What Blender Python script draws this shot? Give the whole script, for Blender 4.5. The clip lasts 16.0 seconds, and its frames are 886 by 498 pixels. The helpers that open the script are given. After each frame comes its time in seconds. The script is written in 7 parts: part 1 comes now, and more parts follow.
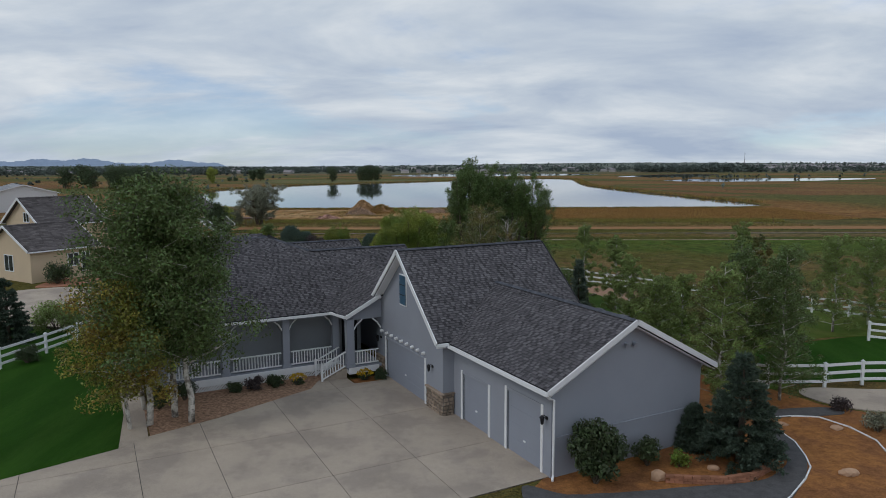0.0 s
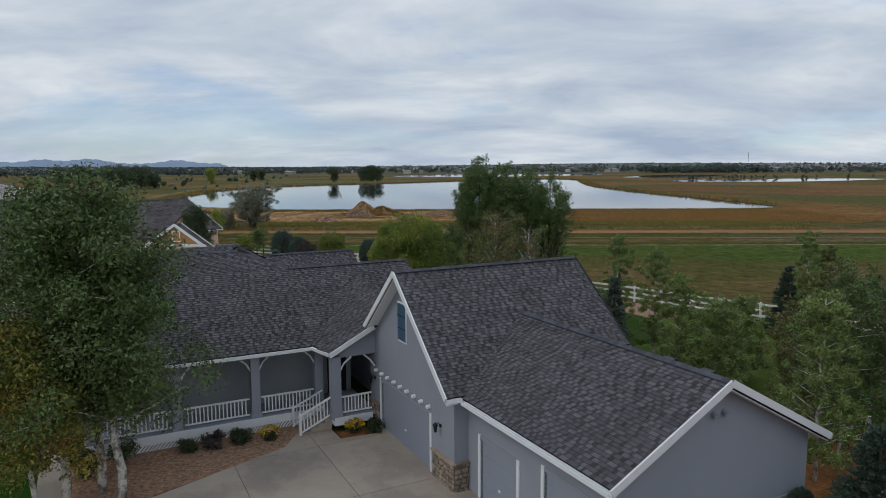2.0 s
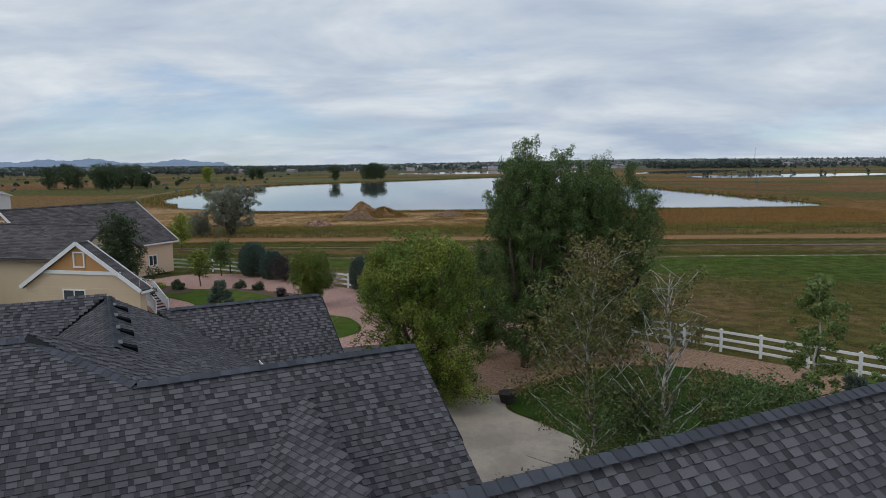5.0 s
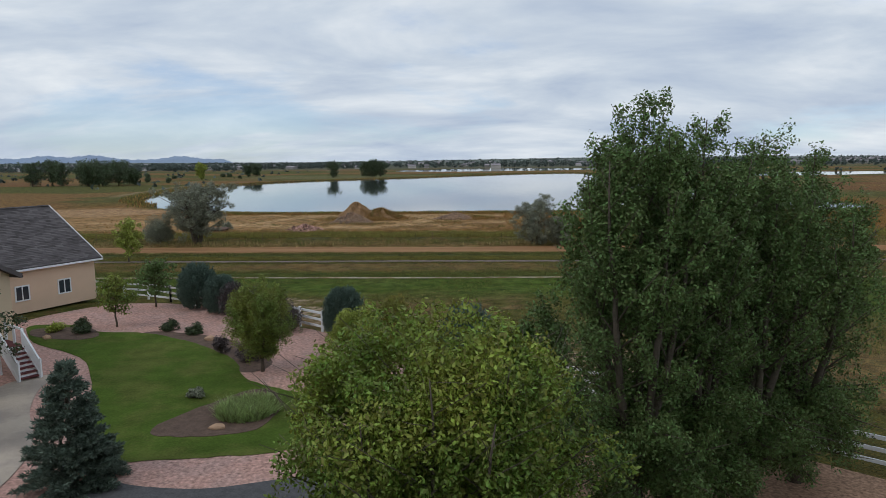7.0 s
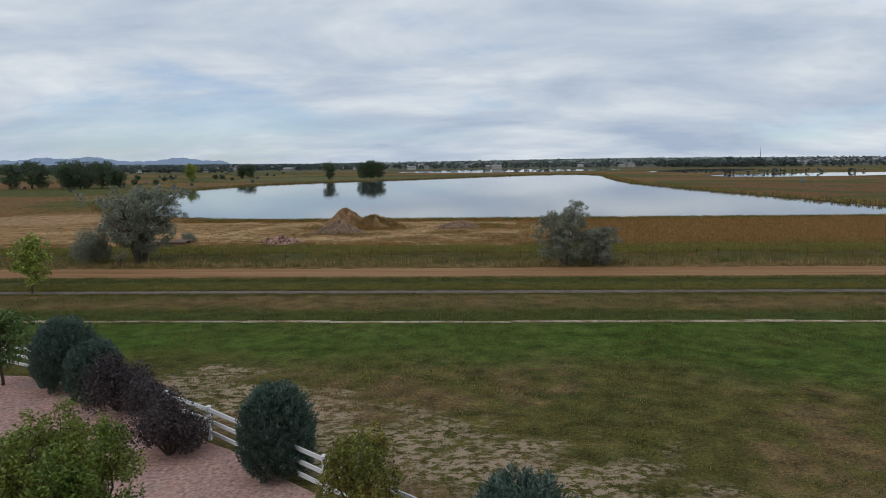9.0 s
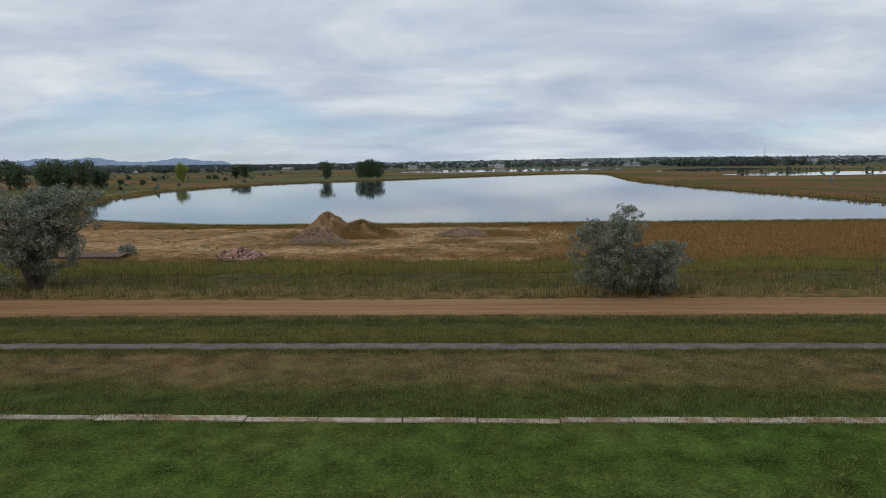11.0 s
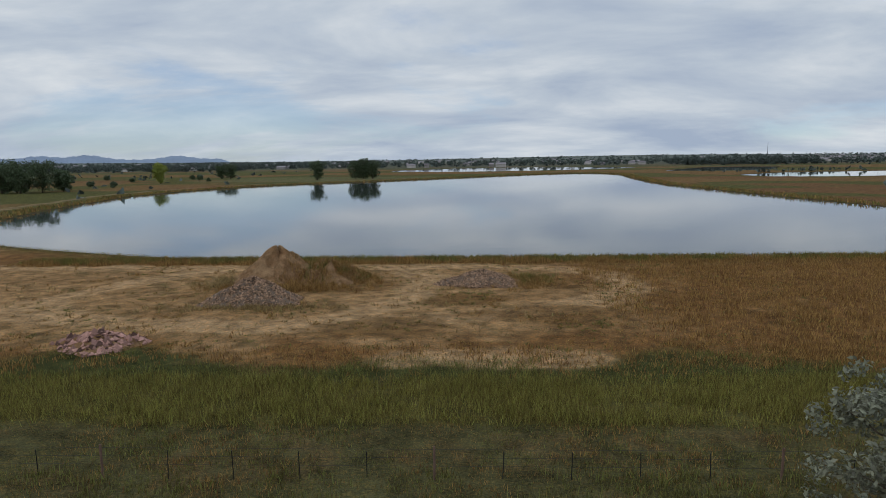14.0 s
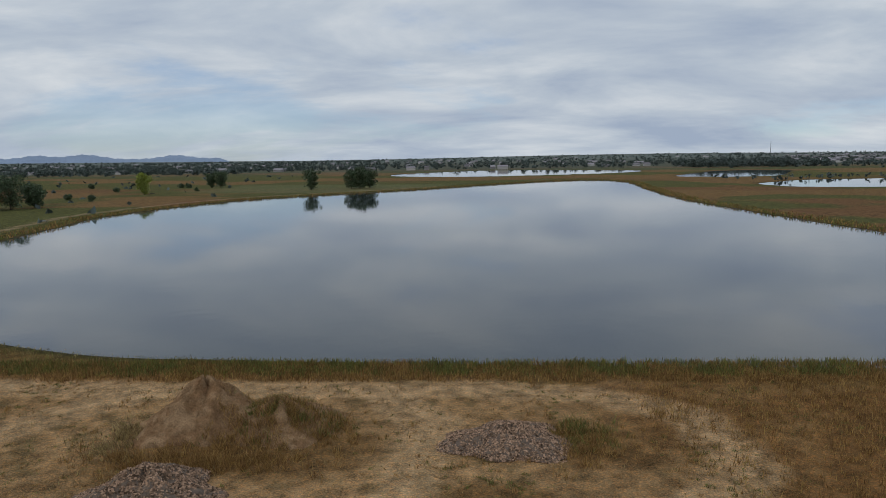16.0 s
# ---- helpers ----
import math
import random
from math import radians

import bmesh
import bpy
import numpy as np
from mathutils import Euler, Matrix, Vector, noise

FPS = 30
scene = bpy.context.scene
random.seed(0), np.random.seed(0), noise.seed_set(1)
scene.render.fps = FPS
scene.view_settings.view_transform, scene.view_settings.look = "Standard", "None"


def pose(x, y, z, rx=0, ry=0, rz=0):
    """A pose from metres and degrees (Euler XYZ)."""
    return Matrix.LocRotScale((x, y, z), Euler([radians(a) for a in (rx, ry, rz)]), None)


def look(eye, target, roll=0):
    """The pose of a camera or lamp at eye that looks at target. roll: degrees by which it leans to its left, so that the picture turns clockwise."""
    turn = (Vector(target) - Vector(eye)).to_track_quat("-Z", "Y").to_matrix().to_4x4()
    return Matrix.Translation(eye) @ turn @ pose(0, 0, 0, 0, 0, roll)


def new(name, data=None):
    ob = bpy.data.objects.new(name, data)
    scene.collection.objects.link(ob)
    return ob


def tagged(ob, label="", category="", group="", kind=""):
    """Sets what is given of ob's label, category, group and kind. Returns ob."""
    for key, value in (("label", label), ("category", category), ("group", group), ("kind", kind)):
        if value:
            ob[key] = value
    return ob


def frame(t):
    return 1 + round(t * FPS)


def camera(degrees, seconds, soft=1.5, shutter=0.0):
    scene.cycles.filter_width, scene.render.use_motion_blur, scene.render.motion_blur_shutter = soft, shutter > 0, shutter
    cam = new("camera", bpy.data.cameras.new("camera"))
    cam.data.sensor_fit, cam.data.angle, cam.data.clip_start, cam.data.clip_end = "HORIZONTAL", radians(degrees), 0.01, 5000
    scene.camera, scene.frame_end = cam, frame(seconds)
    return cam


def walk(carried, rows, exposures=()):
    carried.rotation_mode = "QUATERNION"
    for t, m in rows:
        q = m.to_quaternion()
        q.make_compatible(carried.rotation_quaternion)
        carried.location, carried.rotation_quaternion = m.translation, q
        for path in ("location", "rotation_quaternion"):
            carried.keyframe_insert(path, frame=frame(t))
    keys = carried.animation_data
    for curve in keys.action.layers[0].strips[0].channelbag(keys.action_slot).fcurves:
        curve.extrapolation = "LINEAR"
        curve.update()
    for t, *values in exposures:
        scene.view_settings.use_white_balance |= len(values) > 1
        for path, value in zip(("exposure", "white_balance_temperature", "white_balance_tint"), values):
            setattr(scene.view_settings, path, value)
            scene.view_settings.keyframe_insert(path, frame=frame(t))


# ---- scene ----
cam = camera(66.0, 16.0, soft=0.85)
PATH = [
    (0, (-0.097, -1.547, 11.222), 1.837, -6.989, 0.293),
    (0.5, (-0.161, -0.083, 11.171), 1.909, -6.936, 0.269),
    (1, (-0.287, 1.645, 11.139), 1.929, -6.933, 0.262),
    (1.5, (-0.443, 3.605, 11.126), 1.974, -6.924, 0.279),
    (2, (-0.642, 5.831, 11.123), 2.025, -6.957, 0.310),
    (2.5, (-0.896, 8.321, 11.105), 2.083, -7.013, 0.348),
    (3, (-1.211, 11.023, 11.070), 2.119, -7.019, 0.389),
    (5.5, (-2.876, 29.135, 10.540), 2.336, -7.225, 0.708),
    (6, (-3.296, 33.630, 10.469), 2.371, -7.300, 0.674),
    (6.5, (-3.599, 38.106, 10.357), 2.415, -7.358, 0.621),
    (7, (-3.971, 42.417, 10.290), 2.444, -7.377, 0.572),
    (7.5, (-4.300, 46.839, 10.217), 2.434, -7.369, 0.546),
    (8, (-4.642, 51.297, 10.194), 2.414, -7.370, 0.545),
    (8.5, (-4.947, 55.919, 10.119), 2.382, -7.318, 0.589),
    (9, (-5.254, 60.672, 9.966), 2.417, -7.265, 0.644),
    (11.5, (-6.178, 84.489, 9.113), 2.573, -7.255, 0.751),
    (12, (-6.525, 89.635, 9.070), 2.558, -7.283, 0.770),
    (12.5, (-6.875, 94.871, 9.078), 2.536, -7.342, 0.777),
    (13, (-7.235, 100.323, 9.251), 2.505, -7.377, 0.776),
    (13.5, (-7.601, 105.911, 9.691), 2.503, -7.415, 0.771),
    (14, (-7.967, 111.546, 10.452), 2.487, -7.471, 0.768),
    (14.5, (-8.351, 117.224, 11.609), 2.458, -7.515, 0.776),
    (15, (-8.732, 122.861, 13.127), 2.418, -7.563, 0.798),
    (15.5, (-9.014, 128.301, 14.737), 2.435, -7.601, 0.820),
    (16, (-9.264, 133.866, 16.342), 2.502, -7.638, 0.846),
]
walk(cam, [(t, pose(*eye, 90 + pitch, roll, yaw)) for t, eye, yaw, pitch, roll in PATH],
     [(0, -0.03), (3, 0.0), (5.5, 0.03), (7, 0.12), (8, 0.10), (9, 0.02), (12.0, 0.0), (14.0, -0.10), (16, -0.17)])

# ---- light ----
world = bpy.data.worlds.new("overcast_sky")
scene.world = world
world.use_nodes = True
SUN_EL, SUN_AZ = radians(44), radians(238)


def build_sky():
    nt = world.node_tree
    nt.nodes.clear()
    N, K = nt.nodes.new, nt.links.new
    out, bg = N("ShaderNodeOutputWorld"), N("ShaderNodeBackground")
    sky = N("ShaderNodeTexSky")
    sky.sky_type, sky.sun_disc = "NISHITA", False
    sky.sun_elevation, sky.sun_rotation = SUN_EL, SUN_AZ
    sky.air_density, sky.dust_density, sky.ozone_density = 1.0, 0.2, 3.0
    co, sep = N("ShaderNodeTexCoord"), N("ShaderNodeSeparateXYZ")
    K(co.outputs["Generated"], sep.inputs[0])
    # cloud deck: directions projected on a high flat layer
    zc = N("ShaderNodeMath"); zc.operation = "MAXIMUM"; zc.inputs[1].default_value = 0.0
    K(sep.outputs["Z"], zc.inputs[0])
    za = N("ShaderNodeMath"); za.operation = "ADD"; za.inputs[1].default_value = 0.20
    K(zc.outputs[0], za.inputs[0])
    cmb = N("ShaderNodeCombineXYZ")
    for axis in ("X", "Y"):
        d = N("ShaderNodeMath"); d.operation = "DIVIDE"
        K(sep.outputs[axis], d.inputs[0]); K(za.outputs[0], d.inputs[1])
        K(d.outputs[0], cmb.inputs[axis])
    mp = N("ShaderNodeMapping"); mp.inputs["Scale"].default_value = (0.55, 0.60, 1)
    mp.inputs["Location"].default_value = (3.54, 1.7, 0.0)
    K(cmb.outputs[0], mp.inputs[0])
    big = N("ShaderNodeTexNoise"); big.inputs["Scale"].default_value = 0.9
    big.inputs["Detail"].default_value, big.inputs["Roughness"].default_value = 7.0, 0.58
    big.inputs["Distortion"].default_value = 0.25
    K(mp.outputs[0], big.inputs["Vector"])
    fine = N("ShaderNodeTexNoise"); fine.inputs["Scale"].default_value = 1.7
    fine.inputs["Detail"].default_value, fine.inputs["Roughness"].default_value = 7.0, 0.56
    fine.inputs["Distortion"].default_value = 0.3
    ms = N("ShaderNodeMapping"); ms.inputs["Scale"].default_value = (0.52, 0.74, 1)
    ms.inputs["Rotation"].default_value = (0, 0, radians(38)); ms.inputs["Location"].default_value = (1.3, 0.4, 0)
    K(cmb.outputs[0], ms.inputs[0])
    K(ms.outputs[0], fine.inputs["Vector"])
    # how thick the deck is: mostly closed, with a few blue gaps
    cover = N("ShaderNodeMapRange"); cover.interpolation_type = "SMOOTHSTEP"
    cover.inputs["From Min"].default_value, cover.inputs["From Max"].default_value = 0.34, 0.46
    cover.inputs["To Min"].default_value = 0.48
    K(big.outputs["Fac"], cover.inputs["Value"])
    shade = N("ShaderNodeValToRGB")
    e = shade.color_ramp.elements
    e[0].position, e[0].color = 0.33, (0.43, 0.52, 0.67, 1)
    e[1].position, e[1].color = 0.66, (0.82, 0.87, 0.92, 1)
    m = shade.color_ramp.elements.new(0.5); m.color = (0.60, 0.68, 0.78, 1)
    K(fine.outputs["Fac"], shade.inputs[0])
    glow = N("ShaderNodeVectorMath"); glow.operation = "SCALE"; glow.inputs["Scale"].default_value = CLOUD
    K(shade.outputs[0], glow.inputs[0])
    blue = N("ShaderNodeVectorMath"); blue.operation = "MULTIPLY"; blue.inputs[1].default_value = (BLUE * 0.8, BLUE * 0.95, BLUE * 1.2)
    K(sky.outputs[0], blue.inputs[0])
    mix = N("ShaderNodeMix"); mix.data_type = "RGBA"
    K(cover.outputs[0], mix.inputs[0]); K(blue.outputs[0], mix.inputs[6]); K(glow.outputs[0], mix.inputs[7])
    K(mix.outputs[2], bg.inputs[0]); K(bg.outputs[0], out.inputs[0])
    bg.inputs[1].default_value = 0.1


CLOUD, BLUE = 8.8, 0.95
build_sky()
sun = new("sun", bpy.data.lights.new("sun", "SUN"))
sun.data.energy, sun.data.angle, sun.data.color = 0.55, radians(25), (1.0, 0.96, 0.9)
sun.matrix_world = look((0, 0, 50), (-math.sin(SUN_AZ) * math.cos(SUN_EL), -math.cos(SUN_AZ) * math.cos(SUN_EL), 50 - math.sin(SUN_EL)))


# ---- materials ----
def mat(name, color, rough=0.8, metal=0.0, var=0.25, scale=3.0, fine=40.0, bump=0.15, island=0.0, objrand=0.0,
        attr="", second=None, second_scale=0.6, stretch=(1, 1, 1), spec=0.3, hue=0.0, translucent=0.0, bump_dist=0.01):
    m = bpy.data.materials.new(name)
    m.use_nodes = True
    nt = m.node_tree
    N, K = nt.nodes.new, nt.links.new
    b = nt.nodes["Principled BSDF"]
    b.inputs["Roughness"].default_value, b.inputs["Metallic"].default_value = rough, metal
    b.inputs["Specular IOR Level"].default_value = spec
    co = N("ShaderNodeNewGeometry")
    mp = N("ShaderNodeMapping"); mp.inputs["Scale"].default_value = stretch
    K(co.outputs["Position"], mp.inputs[0])
    n1 = N("ShaderNodeTexNoise"); n1.inputs["Scale"].default_value = scale; n1.inputs["Detail"].default_value = 6
    n2 = N("ShaderNodeTexNoise"); n2.inputs["Scale"].default_value = fine; n2.inputs["Detail"].default_value = 3
    K(mp.outputs[0], n1.inputs["Vector"]); K(mp.outputs[0], n2.inputs["Vector"])
    if attr:
        a = N("ShaderNodeAttribute"); a.attribute_name = attr
        base = a.outputs["Color"]
    else:
        c = N("ShaderNodeRGB"); c.outputs[0].default_value = (*color, 1)
        base = c.outputs[0]
    if second:
        n3 = N("ShaderNodeTexNoise"); n3.inputs["Scale"].default_value = second_scale; n3.inputs["Detail"].default_value = 5
        n3.inputs["Roughness"].default_value = 0.65
        K(mp.outputs[0], n3.inputs["Vector"])
        r = N("ShaderNodeMapRange"); r.inputs["From Min"].default_value, r.inputs["From Max"].default_value = 0.42, 0.62
        r.interpolation_type = "SMOOTHSTEP"
        K(n3.outputs["Fac"], r.inputs["Value"])
        mx = N("ShaderNodeMix"); mx.data_type = "RGBA"
        K(r.outputs[0], mx.inputs[0]); K(base, mx.inputs[6]); mx.inputs[7].default_value = (*second, 1)
        base = mx.outputs[2]
    total = N("ShaderNodeMath"); total.operation = "ADD"
    K(n1.outputs["Fac"], total.inputs[0]); K(n2.outputs["Fac"], total.inputs[1])
    val = N("ShaderNodeMapRange")
    val.inputs["From Min"].default_value, val.inputs["From Max"].default_value = 0.6, 1.4
    val.inputs["To Min"].default_value, val.inputs["To Max"].default_value = 1 - var, 1 + var
    K(total.outputs[0], val.inputs["Value"])
    v = val.outputs[0]
    for amount, node, sock in ((island, "ShaderNodeNewGeometry", "Random Per Island"), (objrand, "ShaderNodeObjectInfo", "Random")):
        if amount:
            g = N(node)
            r = N("ShaderNodeMapRange"); r.inputs["To Min"].default_value, r.inputs["To Max"].default_value = 1 - amount, 1 + amount
            K(g.outputs[sock], r.inputs["Value"])
            mu = N("ShaderNodeMath"); mu.operation = "MULTIPLY"
            K(v, mu.inputs[0]); K(r.outputs[0], mu.inputs[1])
            v = mu.outputs[0]
    sc = N("ShaderNodeVectorMath"); sc.operation = "SCALE"
    K(base, sc.inputs[0]); K(v, sc.inputs["Scale"])
    col = sc.outputs[0]
    if hue:
        g = N("ShaderNodeNewGeometry")
        r = N("ShaderNodeMapRange"); r.inputs["To Min"].default_value, r.inputs["To Max"].default_value = 0.5 - hue, 0.5 + hue
        K(g.outputs["Random Per Island"], r.inputs["Value"])
        hs = N("ShaderNodeHueSaturation")
        K(r.outputs[0], hs.inputs["Hue"]); K(col, hs.inputs["Color"])
        col = hs.outputs[0]
    K(col, b.inputs["Base Color"])
    if bump:
        bp = N("ShaderNodeBump"); bp.inputs["Strength"].default_value, bp.inputs["Distance"].default_value = bump, bump_dist
        K(n2.outputs["Fac"], bp.inputs["Height"]); K(bp.outputs[0], b.inputs["Normal"])
    if translucent:
        tr, ad = N("ShaderNodeBsdfTranslucent"), N("ShaderNodeMixShader")
        K(col, tr.inputs[0]); ad.inputs[0].default_value = translucent
        K(b.outputs[0], ad.inputs[1]); K(tr.outputs[0], ad.inputs[2])
        K(ad.outputs[0], nt.nodes["Material Output"].inputs[0])
    return m


M = {}
M["stucco"] = mat("stucco", (0.30, 0.32, 0.365), 0.9, var=0.06, scale=0.8, fine=90, bump=0.25)
M["door_paint"] = mat("door_paint", (0.29, 0.315, 0.37), 0.6, var=0.04, scale=1, bump=0.05)
M["white"] = mat("white_paint", (0.79, 0.80, 0.81), 0.55, var=0.05, scale=2, bump=0.05)
M["under_shingle"] = mat("under_shingle", (0.076, 0.073, 0.079), 0.95, var=0.22, scale=0.7, fine=60, island=0.3, objrand=0.1, bump=0.4)
M["shingle"] = mat("shingle", (0.124, 0.118, 0.126), 0.95, var=0.22, scale=0.7, fine=60, island=0.26, bump=0.4)
M["single_shingle"] = mat("single_shingle", (0.124, 0.118, 0.126), 0.95, var=0.22, scale=0.7, fine=60, objrand=0.26, bump=0.4)
M["shingle_base"] = mat("shingle_base", (0.042, 0.042, 0.047), 0.95, var=0.2)
M["nbr_shingle"] = mat("brown_shingle", (0.118, 0.106, 0.106), 0.95, var=0.3, scale=0.8, fine=30, island=0.3, bump=0.4)
M["cap"] = mat("ridge_cap", (0.085, 0.09, 0.105), 0.95, var=0.2, fine=100, island=0.25, bump=0.3)
M["concrete"] = mat("concrete", (0.44, 0.37, 0.30), 0.85, spec=0.1, var=0.22, scale=0.9, fine=25, bump=0.08, objrand=0.05, second=(0.31, 0.262, 0.22), second_scale=0.45)
M["joint"] = mat("concrete_joint", (0.12, 0.11, 0.1), 0.95)
M["lawn"] = mat("lawn", (0.068, 0.108, 0.019), 0.95, var=0.38, scale=0.8, fine=14, bump=0.7, bump_dist=0.05, second=(0.098, 0.118, 0.029), second_scale=0.35)
# lawn copy for behind the house, shade put into its darker green
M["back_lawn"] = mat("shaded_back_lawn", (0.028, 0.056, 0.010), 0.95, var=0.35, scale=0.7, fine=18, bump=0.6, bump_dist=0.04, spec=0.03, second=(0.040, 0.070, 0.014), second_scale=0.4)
# matt black on a solid vent body, painted for the shade inside its opening
M["vent_black"] = mat("vent_opening_shade", (0.008, 0.008, 0.009), 0.9, var=0.1, bump=0, spec=0.05)
M["front_lawn"] = mat("mown_front_lawn", (0.020, 0.062, 0.007), 0.95, var=0.3, scale=0.5, fine=20, bump=0.6, bump_dist=0.04, second=(0.028, 0.075, 0.010), second_scale=0.3, stretch=(1.6, 0.25, 1))
M["mulch"] = mat("bark_mulch", (0.30, 0.135, 0.05), 0.95, var=0.45, scale=3, fine=18, bump=0.8, bump_dist=0.04, second=(0.22, 0.10, 0.045))
M["pink_gravel"] = mat("pink_gravel", (0.47, 0.285, 0.235), 0.95, var=0.55, scale=6, fine=8, bump=1.0, bump_dist=0.05, second=(0.43, 0.28, 0.24))
M["river_gravel"] = mat("river_gravel", (0.32, 0.20, 0.135), 0.95, var=0.6, scale=7, fine=10, bump=0.8, bump_dist=0.04)
M["grey_gravel"] = mat("grey_gravel", (0.10, 0.098, 0.10), 0.95, var=0.3, scale=3, fine=18, bump=0.6, bump_dist=0.03)
M["brick"] = mat("edging_brick", (0.33, 0.15, 0.09), 0.9, var=0.2, objrand=0.2, fine=30, bump=0.3)
M["stone"] = mat("veneer_stone", (0.28, 0.22, 0.17), 0.9, var=0.25, objrand=0.35, island=0.35, fine=30, bump=0.5)
M["mortar"] = mat("mortar", (0.16, 0.14, 0.12), 0.95)
M["glass"] = mat("window_glass", (0.03, 0.04, 0.05), 0.06, var=0.02, bump=0, spec=0.8)
M["blue_shutter"] = mat("teal_window", (0.05, 0.115, 0.18), 0.4, var=0.1, bump=0.05)
M["dark"] = mat("dark_metal", (0.02, 0.02, 0.022), 0.5, 0.3, var=0.1)
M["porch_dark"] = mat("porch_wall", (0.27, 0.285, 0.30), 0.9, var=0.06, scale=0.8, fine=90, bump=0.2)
M["tan"] = mat("tan_siding", (0.62, 0.49, 0.34), 0.8, var=0.05, scale=1, bump=0.08)
M["peach"] = mat("peach_stucco", (0.72, 0.52, 0.37), 0.85, var=0.05, scale=1, bump=0.1)
M["ochre"] = mat("ochre_siding", (0.48, 0.26, 0.11), 0.8, var=0.06)
M["bark"] = mat("bark", (0.10, 0.08, 0.06), 0.95, var=0.4, scale=4, fine=25, bump=0.8, bump_dist=0.02)
M["aspen_bark"] = mat("pale_bark", (0.62, 0.59, 0.53), 0.9, var=0.3, scale=2.5, fine=20, bump=0.4, second=(0.16, 0.14, 0.12), second_scale=3.0)
M["dirt_road"] = mat("dirt_road", (0.275, 0.146, 0.070), 0.95, var=0.26, scale=0.9, fine=6, bump=0.4, stretch=(0.06, 2.2, 1), second=(0.315, 0.180, 0.092), second_scale=0.45)
M["path"] = mat("grey_path", (0.195, 0.150, 0.136), 0.95, var=0.3, scale=1.2, fine=14, bump=0.5, bump_dist=0.03, second=(0.145, 0.115, 0.100), second_scale=1.5)
M["channel"] = mat("worn_concrete", (0.43, 0.36, 0.27), 0.95, spec=0.05, var=0.45, scale=1.6, fine=8, bump=0.2, objrand=0.15, second=(0.25, 0.175, 0.105), second_scale=0.9)
M["soil"] = mat("tan_soil", (0.235, 0.135, 0.068), 0.95, var=0.5, scale=1.6, fine=9, bump=1.0, bump_dist=0.12, second=(0.315, 0.20, 0.11), second_scale=0.9)
# mound darker than its stones: the shade of their gaps painted in
M["rubble_base"] = mat("rubble_gap_shade", (0.160, 0.118, 0.088), 0.95, var=0.4, scale=3, fine=14, bump=0.8, bump_dist=0.05)
M["rubble"] = mat("rubble_stone", (0.300, 0.196, 0.130), 0.95, spec=0.03, var=0.15, island=0.75, fine=8, bump=0.4)
M["single_rubble"] = mat("broken_boulder", (0.34, 0.20, 0.165), 0.95, spec=0.05, var=0.3, objrand=0.75, fine=8, bump=0.4)


def ground_mat():
    """Field cover: base colour by the attribute, grain at three sizes, bare sandy specks where its alpha says so."""
    m = mat("field_ground", (0.1, 0.1, 0.05), 0.97, var=0.8, scale=0.9, fine=11.0, bump=1.0, bump_dist=0.10, attr="cover")
    nt = m.node_tree
    N, K = nt.nodes.new, nt.links.new
    b = nt.nodes["Principled BSDF"]
    src = b.inputs["Base Color"].links[0].from_socket
    a, g = N("ShaderNodeAttribute"), N("ShaderNodeNewGeometry")
    a.attribute_name = "cover"
    mp = N("ShaderNodeMapping"); mp.inputs["Scale"].default_value = (0.85, 1.15, 1)
    K(g.outputs["Position"], mp.inputs[0])

    def noise(scale, detail, rough, lo, hi):
        n = N("ShaderNodeTexNoise")
        n.inputs["Scale"].default_value, n.inputs["Detail"].default_value, n.inputs["Roughness"].default_value = scale, detail, rough
        K(mp.outputs[0], n.inputs["Vector"])
        r = N("ShaderNodeMapRange"); r.interpolation_type = "SMOOTHSTEP"
        r.inputs["From Min"].default_value, r.inputs["From Max"].default_value = lo, hi
        return n, r

    def blend(fac, a, b):
        mx = N("ShaderNodeMix"); mx.data_type = "RGBA"
        K(fac, mx.inputs[0]); K(a, mx.inputs[6])
        if isinstance(b, tuple):
            mx.inputs[7].default_value = (*b, 1)
        else:
            K(b, mx.inputs[7])
        return mx.outputs[2]

    # straw among the green, tuft by tuft
    n, r = noise(5.0, 6, 0.8, 0.49, 0.58)
    K(n.outputs["Fac"], r.inputs["Value"])
    warm = N("ShaderNodeVectorMath"); warm.operation = "MULTIPLY"; warm.inputs[1].default_value = (1.6, 1.32, 1.08)
    K(src, warm.inputs[0])
    src = blend(r.outputs[0], src, warm.outputs[0])
    # bare sand as a net round dark tufts
    n, r = noise(0.45, 6, 0.62, 0.86, 1.04)
    ad = N("ShaderNodeMath"); ad.operation = "ADD"
    K(n.outputs["Fac"], ad.inputs[0]); K(a.outputs["Alpha"], ad.inputs[1]); K(ad.outputs[0], r.inputs["Value"])
    n2, r2 = noise(2.6, 6, 0.7, 0.46, 0.54)
    K(n2.outputs["Fac"], r2.inputs["Value"])
    mu = N("ShaderNodeMath"); mu.operation = "MULTIPLY"
    K(r.outputs[0], mu.inputs[0]); K(r2.outputs[0], mu.inputs[1])
    K(blend(mu.outputs[0], src, (0.37, 0.275, 0.185)), b.inputs["Base Color"])
    return m


